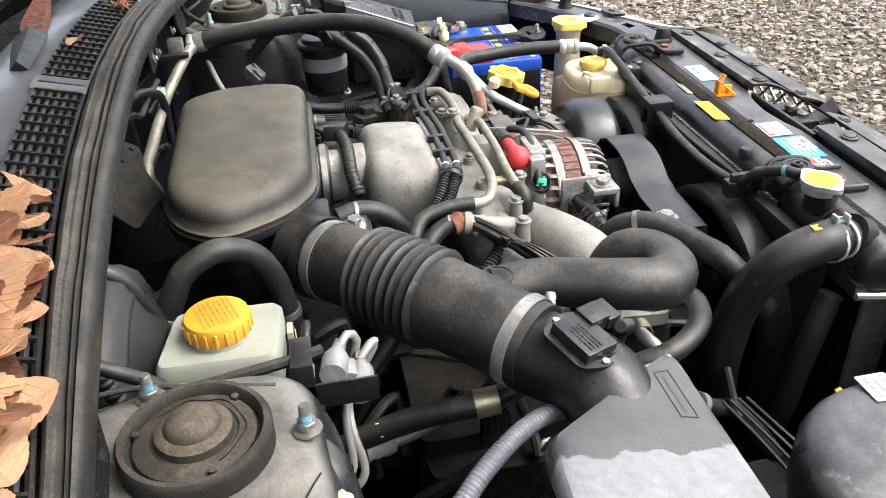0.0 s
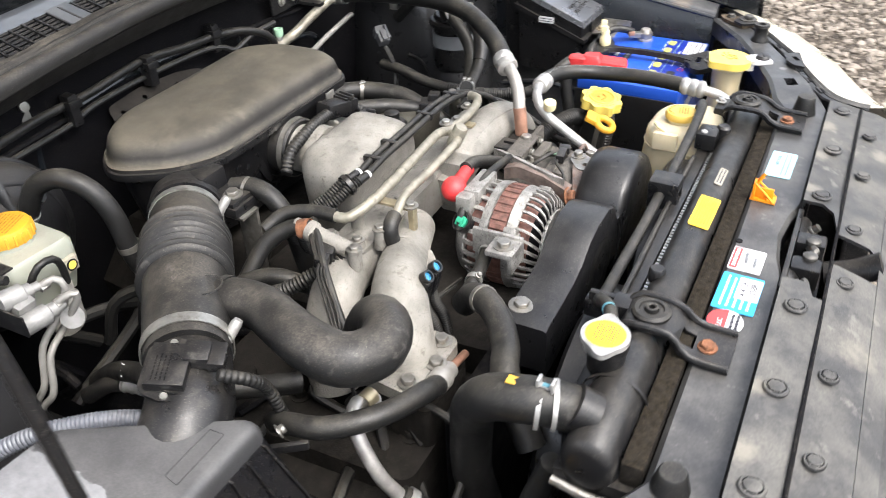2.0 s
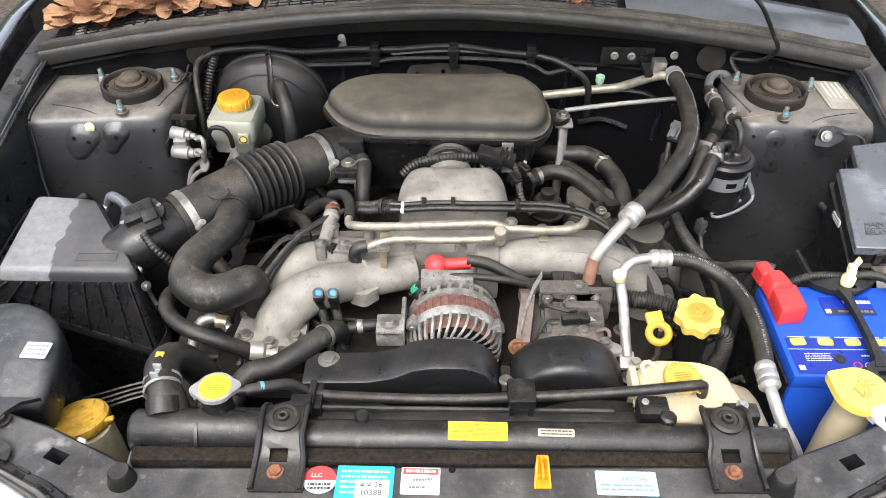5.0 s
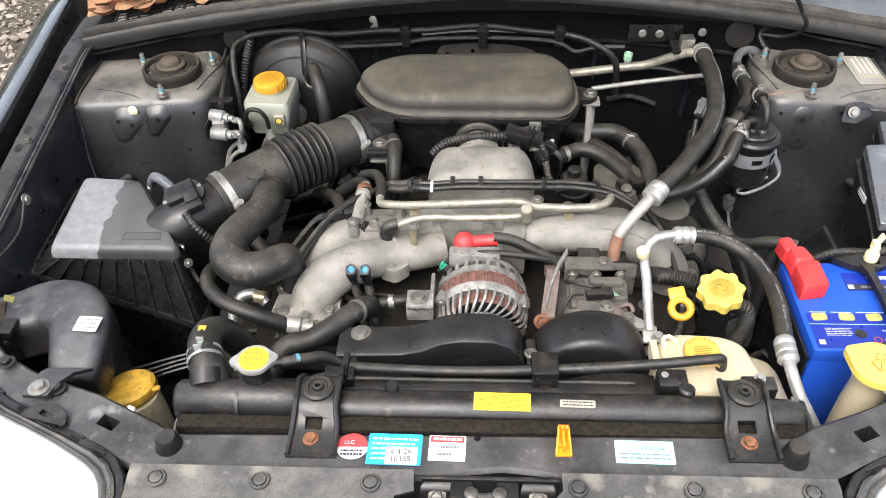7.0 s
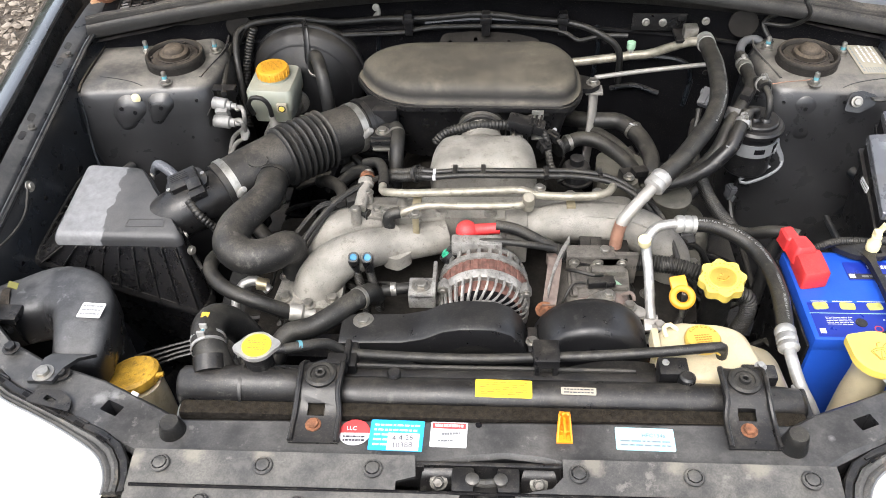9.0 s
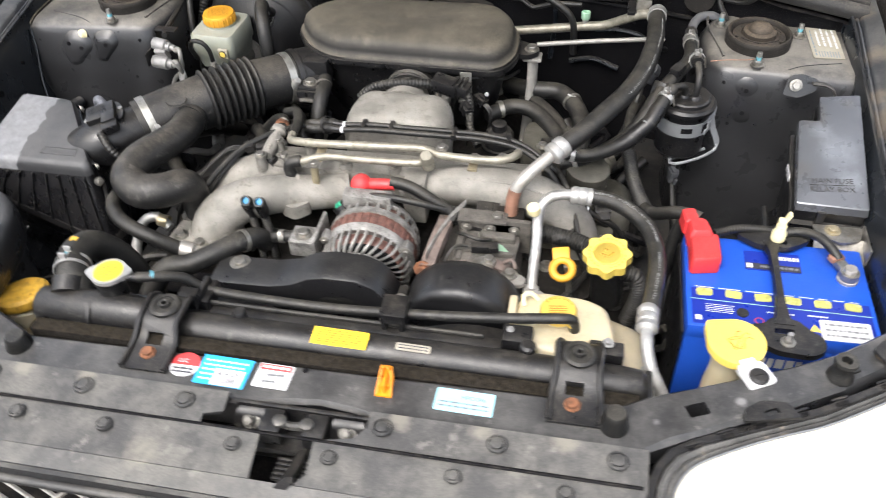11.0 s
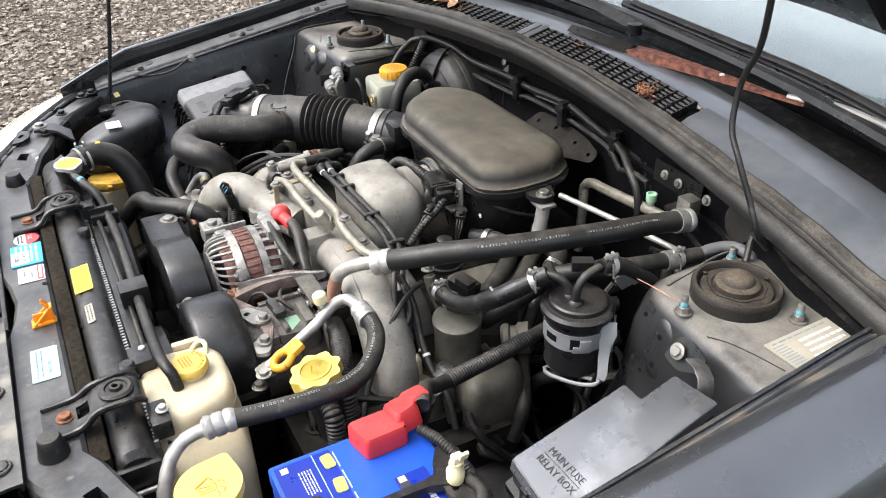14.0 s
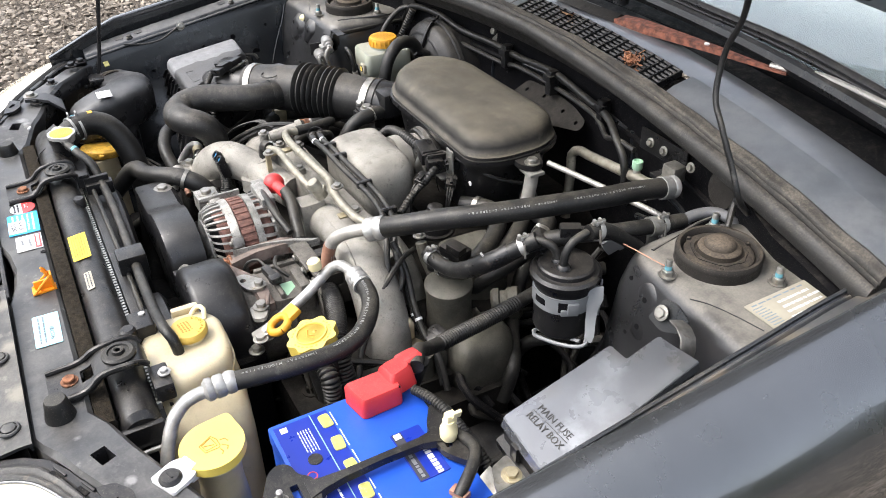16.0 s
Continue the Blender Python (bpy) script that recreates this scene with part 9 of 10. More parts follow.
part("tower", lathe([(0.036, 0.0), (0.036, 0.055), (0.033, 0.062), (0.0325, 0.114), (0.0345, 0.118), (0.0345, 0.127), (0.029, 0.131), (0, 0.132)], pose(0.302, 0.522, 0.575, 3, 4, 0), 36), OLIVE_CAST, hd3)
part("flange", prism(rounded([(0.250, 0.488), (0.335, 0.472), (0.356, 0.520), (0.345, 0.566), (0.270, 0.572)], 0.018, 4), 0.616, 0.628, 0.003), OLIVE_CAST, hd3)
part("shoulder", prism(rounded([(0.195, 0.555), (0.282, 0.548), (0.298, 0.600), (0.270, 0.650), (0.200, 0.650)], 0.022, 4), 0.58, 0.690, 0.016, 3), OLIVE_CAST, hd3, sharp=60)
part("side_barrel", lathe([(0.020, 0), (0.024, 0.004), (0.024, 0.012), (0.020, 0.014), (0.020, 0.022), (0.024, 0.026), (0.024, 0.040), (0.018, 0.044), (0, 0.044)], axis((0.318, 0.585, 0.640), (0.352, 0.640, 0.650)), 24), OLIVE_CAST, hd3)
for x, y in ((0.268, 0.486), (0.342, 0.500), (0.338, 0.556)):
    part("flange_bolt", bolt((x, y, 0.628), 0.0075, 0.008), STEEL, hd3)
part("port_stub", pipe([(0.262, 0.515, 0.690), (0.250, 0.510, 0.712), (0.243, 0.508, 0.734)], 0.0085, 12), OLIVE_CAST, hd3)
part("port_bolt", bolt((0.236, 0.509, 0.741), 0.0062, 0.007), STEEL, hd3)
part("black_valve", join(block((0.040, 0.030, 0.016), pose(0.252, 0.560, 0.706, 0, 6, 20), 0.003), block((0.026, 0.018, 0.012), pose(0.262, 0.556, 0.718, 0, 6, 20), 0.002)), BLACK, hd3, "black plastic valve block")
ph = thing("pump_housing", (0.345, 0.535, 0.50), "smooth olive-grey cast pump housing beside the engine", "engine part")
part("shell", loft([[(x, y, z) for x, y in inset(rounded([(0.300, 0.488), (0.388, 0.492), (0.392, 0.575), (0.360, 0.600), (0.302, 0.594)], 0.022, 5), k)] for k, z in ((0.006, 0.50), (0.0, 0.54), (0.0, 0.600), (0.004, 0.617), (0.012, 0.628), (0.024, 0.634), (0.036, 0.635))]), OLIVE_CAST, ph, sharp=75)
part("pad", box(0.318, 0.350, 0.470, 0.492, 0.585, 0.624, 0.004), OLIVE_CAST, ph)
part("plug", join(block((0.022, 0.030, 0.018), pose(0.340, 0.478, 0.640, 20, 0, 12), 0.003), block((0.026, 0.012, 0.021), pose(0.340, 0.482, 0.641, 20, 0, 12), 0.002)), BLACK, ph, "black wiring plug")
zk = thing("zinc_bracket", (0.312, 0.445, 0.60), "folded bare zinc bracket by the head of the engine", "bracket")
part("foot", prism(rounded([(0.285, 0.425), (0.335, 0.452), (0.328, 0.466), (0.280, 0.440)], 0.004), 0.624, 0.6265, 0.0006), ZINC, zk)
part("loop", pipe([(0.300, 0.440, 0.627), (0.300, 0.442, 0.655), (0.308, 0.447, 0.660), (0.316, 0.450, 0.655), (0.316, 0.450, 0.632)], 0.0040, 8, flat=1.6), ZINC, zk)
eh = thing("cylinder_head_cover", (0.30, 0.43, 0.55), "dirty cast head cover with bolts at the foot of the runner", "engine part")
part("plate", prism(rounded([(0.232, 0.345), (0.352, 0.352), (0.362, 0.470), (0.245, 0.480)], 0.02), 0.560, 0.6235, 0.006), OLIVE_CAST, eh)
for x, y in ((0.252, 0.452), (0.345, 0.430), (0.262, 0.360)):
    part("bolt", bolt((x, y, 0.6235), 0.0085, 0.009), STEEL, eh)
for o in (0.0, 0.013):
    part("lead", pipe([(0.232 + o, 0.462, 0.752), (0.255 + o, 0.470, 0.712), (0.285 + o, 0.466, 0.672), (0.318 + o, 0.464, 0.645), (0.350 + o, 0.470, 0.622), (0.375 + o, 0.470, 0.58)], 0.0048, 10), RUBBER, eh, "thin black lead with a white band")
    part("white_band", clamp((0.301 + o, 0.465, 0.658), (0.318 + o, 0.464, 0.645), 0.0051, 0.004, 0.0005), WHITE_INK, eh)

# ---- horn on the right tower ----
ho = thing("horn_bracket", (0.64, 0.62, 0.76), "dark bracket with a curved grey lug bolted to the strut tower", "bracket")
part("plate", prism(rounded([(-0.020, -0.016), (0.004, -0.020), (0.028, -0.008), (0.030, 0.010), (0.006, 0.017), (-0.012, 0.014)], 0.005), -0.002, 0.001, 0.0008, m=axis((0.614, 0.629, 0.811), (0.614, 0.529, 0.861))), BAY, ho)
_hl = [(0.634, 0.624, 0.817), (0.650, 0.619, 0.8195), (0.661, 0.615, 0.816), (0.667, 0.611, 0.806), (0.668, 0.608, 0.793), (0.664, 0.605, 0.780), (0.656, 0.603, 0.770)]
_hn = [(0.1, 0, 1), (0.3, 0, 1), (0.75, 0, 0.7), (1, 0, 0.3), (1, 0, -0.1), (1, 0, -0.4), (0.8, 0, -0.6)]
part("lug", loft([[Vector(p) + Vector((-0.12, -1, 0.3)) * a + Vector(n) * b for a, b in ((-0.010, 0), (0.010, 0), (0.011, 0.0022), (0.010, 0.0034), (-0.010, 0.0024))] for p, n in zip(_hl, _hn)]), WORN_STEEL, ho, "worn grey curved lug", sharp=60)
part("slot_hole", lathe([(0.0036, -0.003), (0.0036, 0.0006), (0, 0.0006)], axis((0.629, 0.634, 0.797), (0.629, 0.53, 0.82)), 12), SHADOWED, ho)
part("bolt", bolt((0.611, 0.624, 0.813), 0.0065, 0.005, 1.45, (0, -1, 0.5)), STEEL, ho, "bright cross-head bolt")

# ---- fuse box ----
fb = thing("fuse_box", (0.655, 0.50, 0.66), "black fuse and relay box with a dusty smooth lid", "fuse box")
fz = lambda x, y: 0.750 + 0.37 * (y - 0.424) + 0.07 * (x - 0.604)
_f = [(0.604, 0.418), (0.700, 0.410), (0.698, 0.598), (0.641, 0.594), (0.640, 0.553), (0.611, 0.553)]
ro = rounded(_f, 0.003, 2)
part("lid", loft([[(x, y, fz(x, y) - 0.011) for x, y in inset(ro, -0.002)], [(x, y, fz(x, y) - 0.008) for x, y in inset(ro, -0.001)], [(x, y, fz(x, y) - 0.0012) for x, y in inset(ro, 0.0005)], [(x, y, fz(x, y)) for x, y in inset(ro, 0.002)], [(x, y, fz(x, y) + 0.0015) for x, y in inset(ro, 0.030)]]), FUSELID, fb, sharp=25)
part("case", loft([[(x, y, 0.64) for x, y in inset(ro, 0.006)], [(x, y, fz(x, y) - 0.0105) for x, y in inset(ro, 0.001)]]), BLACK, fb)
part("rim", loft([[(x, y, fz(x, y) - 0.040) for x, y in inset(ro, -0.006)], [(x, y, fz(x, y) - 0.032) for x, y in inset(ro, -0.006)]]), BLACK, fb)
tm = Matrix.Translation((0.652, 0.445, fz(0.652, 0.445) + 0.0019)) @ pose(0, 0, 0, 20.3, -4, 0)
part("lettering", join(letters("MAIN FUSE", 0.0115, tm @ pose(0, 0.0075, 0)), letters("RELAY BOX", 0.0115, tm @ pose(0, -0.0065, 0)), moved(box(-0.030, 0.030, 0.0004, 0.0012, 0, 0.0004, 0), tm)), BLACK, fb, "raised black lettering")
label_on("white_label", fb, pose(0.6015, 0.49, 0.745, 90, 0, -90) , 0.030, 0.012, PAPER, "small white label", 2, INK, 12)
part("latch", block((0.012, 0.006, 0.020), pose(0.640, 0.412, 0.730), 0.002), BLACK, fb)
fbk = thing("fuse_box_bracket", (0.66, 0.38, 0.66), "bare zinc bracket in front of the fuse box", "bracket")
part("plate", prism(rounded([(0.630, 0.408), (0.638, 0.384), (0.666, 0.372), (0.692, 0.380), (0.700, 0.408)], 0.006), 0.7175, 0.7205, 0.001), STEEL, fbk)
part("step", loft([[(0.632, y, z), (0.698, y, z), (0.698, y, z - 0.003), (0.632, y, z - 0.003)] for y, z in ((0.386, 0.7165), (0.371, 0.704), (0.352, 0.7025), (0.350, 0.66))]), STEEL, fbk)
part("bolt", bolt((0.657, 0.397, 0.7205), 0.0075, 0.006), ZINC, fbk)
part("side_cheek", box(0.6975, 0.7005, 0.352, 0.406, 0.700, 0.728, 0.001), STEEL, fbk)

# ---- battery ----
ba = thing("car_battery", (0.574, 0.29, 0.50), "bright blue car battery with dark blue label and hold-down strap", "battery")
X0, X1, Y0, Y1, ZT = 0.455, 0.693, 0.200, 0.374, 0.707
part("case", box(X0, X1, Y0, Y1, 0.50, ZT - 0.020, 0.005), BLUE, ba)
part("side_cover", box(X0 - 0.005, X0 - 0.0015, Y0 + 0.004, Y1 + 0.002, 0.50, ZT - 0.020, 0.001), BLACK, ba, "thin black cover along the battery side")
part("lid", box(X0 - 0.001, X1 + 0.001, Y0 - 0.001, Y1 + 0.001, ZT - 0.024, ZT, 0.004), BLUE, ba)
part("label_band", box(X0 + 0.006, X1 - 0.006, Y0 + 0.004, Y0 + 0.068, ZT, ZT + 0.0006, 0), NAVY, ba, "dark blue printed label")
FADED = surf("faded_yellow_print", (0.40, 0.40, 0.11), 0.45, var=0.25, scale=120, bump=0.05, spots=0.4, spot_col=(0.66, 0.62, 0.42), spot_scale=60)
for k in range(6):
    part("vent_plug", prism(rounded([(-0.0105, -0.0065), (0.0105, -0.0065), (0.0105, 0.0065), (-0.0105, 0.0065)], 0.0040, 4), 0, 0.0015, 0.0005, m=pose(X0 + 0.023 + k * 0.0376, Y0 + 0.061, ZT + 0.0004, 0, 0, 4 * (-1) ** k)), FADED, ba)
part("label_line", box(X0 + 0.005, X1 - 0.005, Y0 + 0.0470, Y0 + 0.0480, ZT + 0.0004, ZT + 0.0010, 0), PALE_GREEN, ba, "thin pale green line")
part("white_line", bars(pose(0.574, Y0 + 0.0705, ZT + 0.0004), 0.215, 0.0022, 1, random.Random(44), 0.4), WHITE_INK, ba)
for i, (x, y, w, h, n) in enumerate(((0.042, 0.033, 0.036, 0.016, 5), (0.118, 0.036, 0.034, 0.007, 1), (0.165, 0.038, 0.026, 0.007, 1))):
    part("small_print", bars(pose(X0 + x, Y0 + y, ZT + 0.0007), w, h, n, random.Random(3 + i), 0.65), WHITE_INK, ba)
part("square_mark", box(X0 + 0.010, X0 + 0.018, Y0 + 0.010, Y0 + 0.018, ZT + 0.0006, ZT + 0.0012, 0), WHITE_INK, ba)
part("plug_disc", lathe([(0.008, 0), (0.008, 0.001), (0.004, 0.0012), (0, 0.0008)], pose(X0 + 0.070, Y0 + 0.030, ZT + 0.0004), 20), BLACK, ba)
for k, (x, y) in enumerate(((0.090, 0.019), (0.105, 0.018), (0.120, 0.017))):
    part("warning_ring", lathe([(0.0058, 0), (0.0058, 0.0004), (0.0046, 0.0004), (0.0046, 0)], pose(X0 + x, Y0 + y, ZT + 0.0008), 20, cap=False), REDLABEL if k == 0 else WHITE_INK, ba)
part("warning_triangle", prism([(-0.0075, -0.006), (0.0075, -0.006), (0, 0.007)], 0, 0.0005, 0, m=pose(X0 + 0.158, Y0 + 0.017, ZT + 0.0007)), PALE_YELLOW, ba)
label_on("paper_sticker", ba, pose(0.651, Y0 + 0.0165, ZT + 0.0008, 0, 0, 1), 0.062, 0.034, PAPER, "white handwritten sticker", 3, GREY_BAND, 21)
label_on("grade_label", ba, pose(0.572, 0.333, ZT + 0.0002, 0, 0, 1), 0.074, 0.037, NAVY, "blue and black grade label", 0, WHITE_INK, 22)
part("grade_strip", box(0.536, 0.608, 0.316, 0.327, ZT + 0.0008, ZT + 0.0013, 0), INK, ba, "black strip with pale print")
part("grade_bars", bars(pose(0.580, 0.3215, ZT + 0.0012), 0.050, 0.006, 1, random.Random(23), 0.3), GREY_BAND, ba)
part("grade_square", box(0.537, 0.545, 0.3175, 0.3255, ZT + 0.0012, ZT + 0.0018, 0), WHITE_INK, ba)
part("name_bars", bars(pose(0.588, 0.341, ZT + 0.0009), 0.040, 0.010, 1, random.Random(29), 0.3), WHITE_INK, ba)
part("front_name_bars", bars(pose(X0 + 0.11, Y0 - 0.0012, ZT - 0.055, 90, 0, 0), 0.085, 0.026, 1, random.Random(1), 0.3), WHITE_INK, ba)
part("terminal", lathe([(0.014, 0), (0.014, 0.004), (0.0095, 0.006), (0.0088, 0.020), (0.0078, 0.0215), (0, 0.022)], pose(0.667, 0.314, ZT), 24), ALU, ba, "lead battery post")
part("terminal_clamp", join(lathe([(0.0096, 0), (0.0128, 0.0), (0.0128, 0.010), (0.0096, 0.010)], pose(0.667, 0.314, ZT + 0.005), 24, cap=False), block((0.014, 0.024, 0.010), pose(0.658, 0.332, ZT + 0.011, 0, 0, 25), 0.002)), STEEL, ba)
part("clamp_wire", block((0.020, 0.012, 0.008), pose(0.652, 0.338, ZT + 0.016, 0, 0, 25), 0.002), COPPER, ba)
hd2 = thing("battery_strap", (0.57, 0.26, 0.705), "black plastic battery hold-down strap with threaded rods", "bracket")
zs = ZT + 0.006
part("bar", loft([[(0.571 - w, y, zs + h), (0.571 + w, y, zs + h), (0.571 + w * 0.75, y, zs + h + 0.008), (0.571 - w * 0.75, y, zs + h + 0.008)] for y, w, h in ((0.205, 0.016, 0.001), (0.222, 0.010, 0.002), (0.245, 0.0065, 0.003), (0.29, 0.0055, 0.004), (0.335, 0.0065, 0.003), (0.350, 0.011, 0.002), (0.362, 0.018, 0.001))], bev=0.002), BLACK, hd2)
part("front_paddle", pierced(prism(rounded([(0.523, 0.189), (0.530, 0.176), (0.560, 0.160), (0.602, 0.158), (0.618, 0.170), (0.618, 0.190), (0.600, 0.202), (0.588, 0.216), (0.556, 0.216), (0.546, 0.203), (0.530, 0.201)], 0.008), zs - 0.001, zs + 0.008, 0.0025), block((0.024, 0.0085, 0.05), pose(0.570, 0.194, zs), 0.001)), BLACK, hd2)
part("slot_fill", block((0.023, 0.0075, 0.002), pose(0.570, 0.194, zs - 0.0028), 0), BLUE, hd2)
part("rear_paddle", pierced(prism(rounded([(0.524, 0.380), (0.528, 0.368), (0.552, 0.352), (0.592, 0.350), (0.612, 0.362), (0.626, 0.374), (0.620, 0.386), (0.596, 0.394), (0.560, 0.386), (0.540, 0.392)], 0.008), zs - 0.001, zs + 0.008, 0.0025), block((0.020, 0.0075, 0.05), pose(0.582, 0.361, zs), 0.001)), BLACK, hd2)
part("rod", lathe([(0.0035, 0), (0.0035, 0.030), (0, 0.031)], pose(0.572, 0.176, zs - 0.006), 10), BRIGHT, hd2, "threaded bright rod")
part("nut", bolt((0.572, 0.176, zs + 0.008), 0.006, 0.006), STEEL, hd2)
part("rod", lathe([(0.0035, 0), (0.0035, 0.020), (0, 0.021)], pose(0.578, 0.370, zs + 0.002), 10), BRIGHT, hd2)
cc = thing("cream_connector", (0.580, 0.368, 0.72), "cream plastic wiring plug standing on the battery strap", "connector")
part("body", lathe([(0.009, 0), (0.010, 0.003), (0.010, 0.014), (0.007, 0.018), (0.007, 0.026)], pose(0.579, 0.366, zs + 0.008), 18), CREAM, cc)
part("latch", join(block((0.010, 0.012, 0.014), pose(0.579, 0.368, zs + 0.036), 0.002), block((0.004, 0.010, 0.012), pose(0.586, 0.372, zs + 0.046, 0, 20, 0), 0.001)), CREAM, cc)
rbt = thing("positive_terminal_cover", (0.470, 0.34, 0.705), "bright red plastic positive terminal cover", "terminal cover")
rm_ = [(0.459, 0.292), (0.499, 0.300), (0.497, 0.352), (0.458, 0.350)]
part("lower_box", loft([[(x, y, ZT + 0.001) for x, y in rounded(rm_, 0.006, 3)], [(x, y, ZT + 0.024) for x, y in rounded(rm_, 0.006, 3)], [(x, y, ZT + 0.028) for x, y in inset(rounded(rm_, 0.006, 3), 0.003)]]), RED, rbt)
part("upper_box", loft([[(x, y, z) for x, y in rounded(o_, 0.006, 3)] for z, o_ in ((ZT + 0.010, ((0.456, 0.334), (0.493, 0.340), (0.484, 0.378), (0.452, 0.372))), (ZT + 0.032, ((0.458, 0.337), (0.489, 0.342), (0.480, 0.374), (0.454, 0.369))), (ZT + 0.037, ((0.461, 0.341), (0.485, 0.345), (0.477, 0.370), (0.457, 0.366))))]), RED, rbt)
part("cable_spout", loft([[(x, y, z) for x, y in rounded(((0.450 + q, 0.360 + q), (0.473 - q, 0.366 + q), (0.467 - q, 0.396 - q), (0.445 + q, 0.391 - q)), 0.005, 3)] for z, q in ((ZT + 0.012, 0.0), (ZT + 0.033, 0.001), (ZT + 0.036, 0.004))]), RED, rbt)
part("hinge_line", pipe([(0.457, 0.345, ZT + 0.027), (0.496, 0.348, ZT + 0.027)], 0.0012, 5, smooth=False), SHADOWED, rbt)
bcab = thing("battery_cables", (0.56, 0.38, 0.66), "ribbed black battery cables behind the battery", "cable")
part("positive", pipe([(0.494, 0.366, ZT + 0.014), (0.525, 0.376, ZT + 0.018), (0.560, 0.384, ZT + 0.014), (0.600, 0.388, ZT + 0.006), (0.625, 0.392, ZT - 0.01), (0.640, 0.40, ZT - 0.04)], 0.0058, 12, rib=0.0007, pitch=0.004), RUBBER, bcab)
part("negative", pipe([(0.585, 0.378, ZT + 0.016), (0.610, 0.380, ZT + 0.020), (0.632, 0.366, ZT + 0.026), (0.648, 0.346, ZT + 0.022), (0.655, 0.335, ZT + 0.016)], 0.0068, 12), RUBBER, bcab)
part("main_loom", pipe([(0.474, 0.380, ZT + 0.026), (0.458, 0.390, ZT + 0.024), (0.438, 0.402, 0.722), (0.416, 0.424, 0.698), (0.401, 0.452, 0.684), (0.390, 0.495, 0.679), (0.382, 0.540, 0.677), (0.376, 0.590, 0.681), (0.373, 0.635, 0.688), (0.376, 0.680, 0.700), (0.39, 0.73, 0.70)], 0.0098, 14), RUBBER, bcab)
part("loom_sleeve", pipe([(0.401, 0.452, 0.684), (0.390, 0.495, 0.679), (0.382, 0.540, 0.677), (0.376, 0.590, 0.681)], 0.0106, 14, rib=0.0009, pitch=0.0042), RUBBER, bcab, "ribbed rubber sleeve")
part("down_lead", pipe([(0.458, 0.395, 0.725), (0.445, 0.39, 0.68), (0.435, 0.37, 0.60)], 0.010, 12), RUBBER, bcab)
part("tray", box(0.44, 0.705, 0.19, 0.39, 0.47, 0.50, 0.004), SHADOWED, bcab)

# ---- identification plate on the tower ----
vp = thing("identification_plate", (0.660, 0.78, 0.812), "pale metal identification plate with stamped rows", "plate")
label_on("plate", vp, pose(0.672, 0.763, 0.8132, 0, 0, 91), 0.104, 0.048, OLD_PAPER, "", 0, PRINT, 31)
for _r, (dx, w, k) in enumerate(((-0.004, 0.082, 1), (0.012, 0.050, 2), (0.016, 0.060, 2), (0.012, 0.056, 2), (0.012, 0.062, 2))):
    part("stamped_row", bars(pose(0.6535 + 0.0088 * _r, 0.763 + dx, 0.8138, 0, 0, 91), w, 0.0030 if k == 1 else 0.0050, 1, random.Random(60 + _r), 0.3), PRINT if k == 1 else WHITE_INK, vp)
part("small_rows", bars(pose(0.674, 0.724, 0.8138, 0, 0, 91), 0.018, 0.034, 8, random.Random(70), 0.6), PRINT, vp)
tg = thing("thin_wire", (0.52, 0.675, 0.79), "thin loose copper-coloured wire on the tower", "wire")
part("strand", pipe([(0.485, 0.672, 0.817), (0.51, 0.674, 0.820), (0.54, 0.683, 0.817), (0.556, 0.686, 0.818)], 0.0008, 6), COPPER, tg)

# ---- harness along the firewall ----
hr = thing("firewall_harness", (0, 0.91, 0.79), "black taped wiring harness clipped along the firewall", "cable")
part("loom", pipe([(-0.475, 0.845, 0.800), (-0.455, 0.850, 0.830), (-0.42, 0.858, 0.838), (-0.36, 0.872, 0.836), (-0.29, 0.885, 0.822), (-0.20, 0.905, 0.818), (-0.11, 0.910, 0.817), (-0.005, 0.912, 0.824), (0.09, 0.908, 0.815), (0.17, 0.895, 0.812), (0.22, 0.875, 0.800), (0.255, 0.868, 0.77), (0.262, 0.87, 0.70)], 0.0065, 10), RUBBER, hr)
part("lower_line", pipe([(-0.34, 0.87, 0.800), (-0.22, 0.895, 0.792), (-0.16, 0.905, 0.790), (-0.11, 0.905, 0.800), (0.0, 0.91, 0.800), (0.12, 0.903, 0.798), (0.16, 0.895, 0.790), (0.18, 0.89, 0.78), (0.22, 0.88, 0.795), (0.27, 0.872, 0.80)], 0.0045, 8), RUBBER, hr)
for x in (-0.15, 0.0, 0.148):
    part("clip", join(box(x - 0.008, x + 0.008, 0.896, 0.915, 0.786, 0.832, 0.003), box(x - 0.011, x + 0.011, 0.892, 0.905, 0.812, 0.824, 0.002)), BLACK, hr)
part("ground_tag", join(block((0.016, 0.003, 0.028), pose(-0.213, 0.918, 0.830, -10, 0, 0), 0.001), lathe([(0.007, 0), (0.007, 0.005), (0, 0.006)], axis((-0.213, 0.915, 0.838), (-0.213, 0.8, 0.87)), 14)), STEEL, hr, "dull metal ground tag")
part("left_branch", pipe([(-0.455, 0.852, 0.83), (-0.470, 0.835, 0.825), (-0.468, 0.800, 0.80), (-0.46, 0.77, 0.76), (-0.455, 0.75, 0.70)], 0.006, 10), RUBBER, hr)
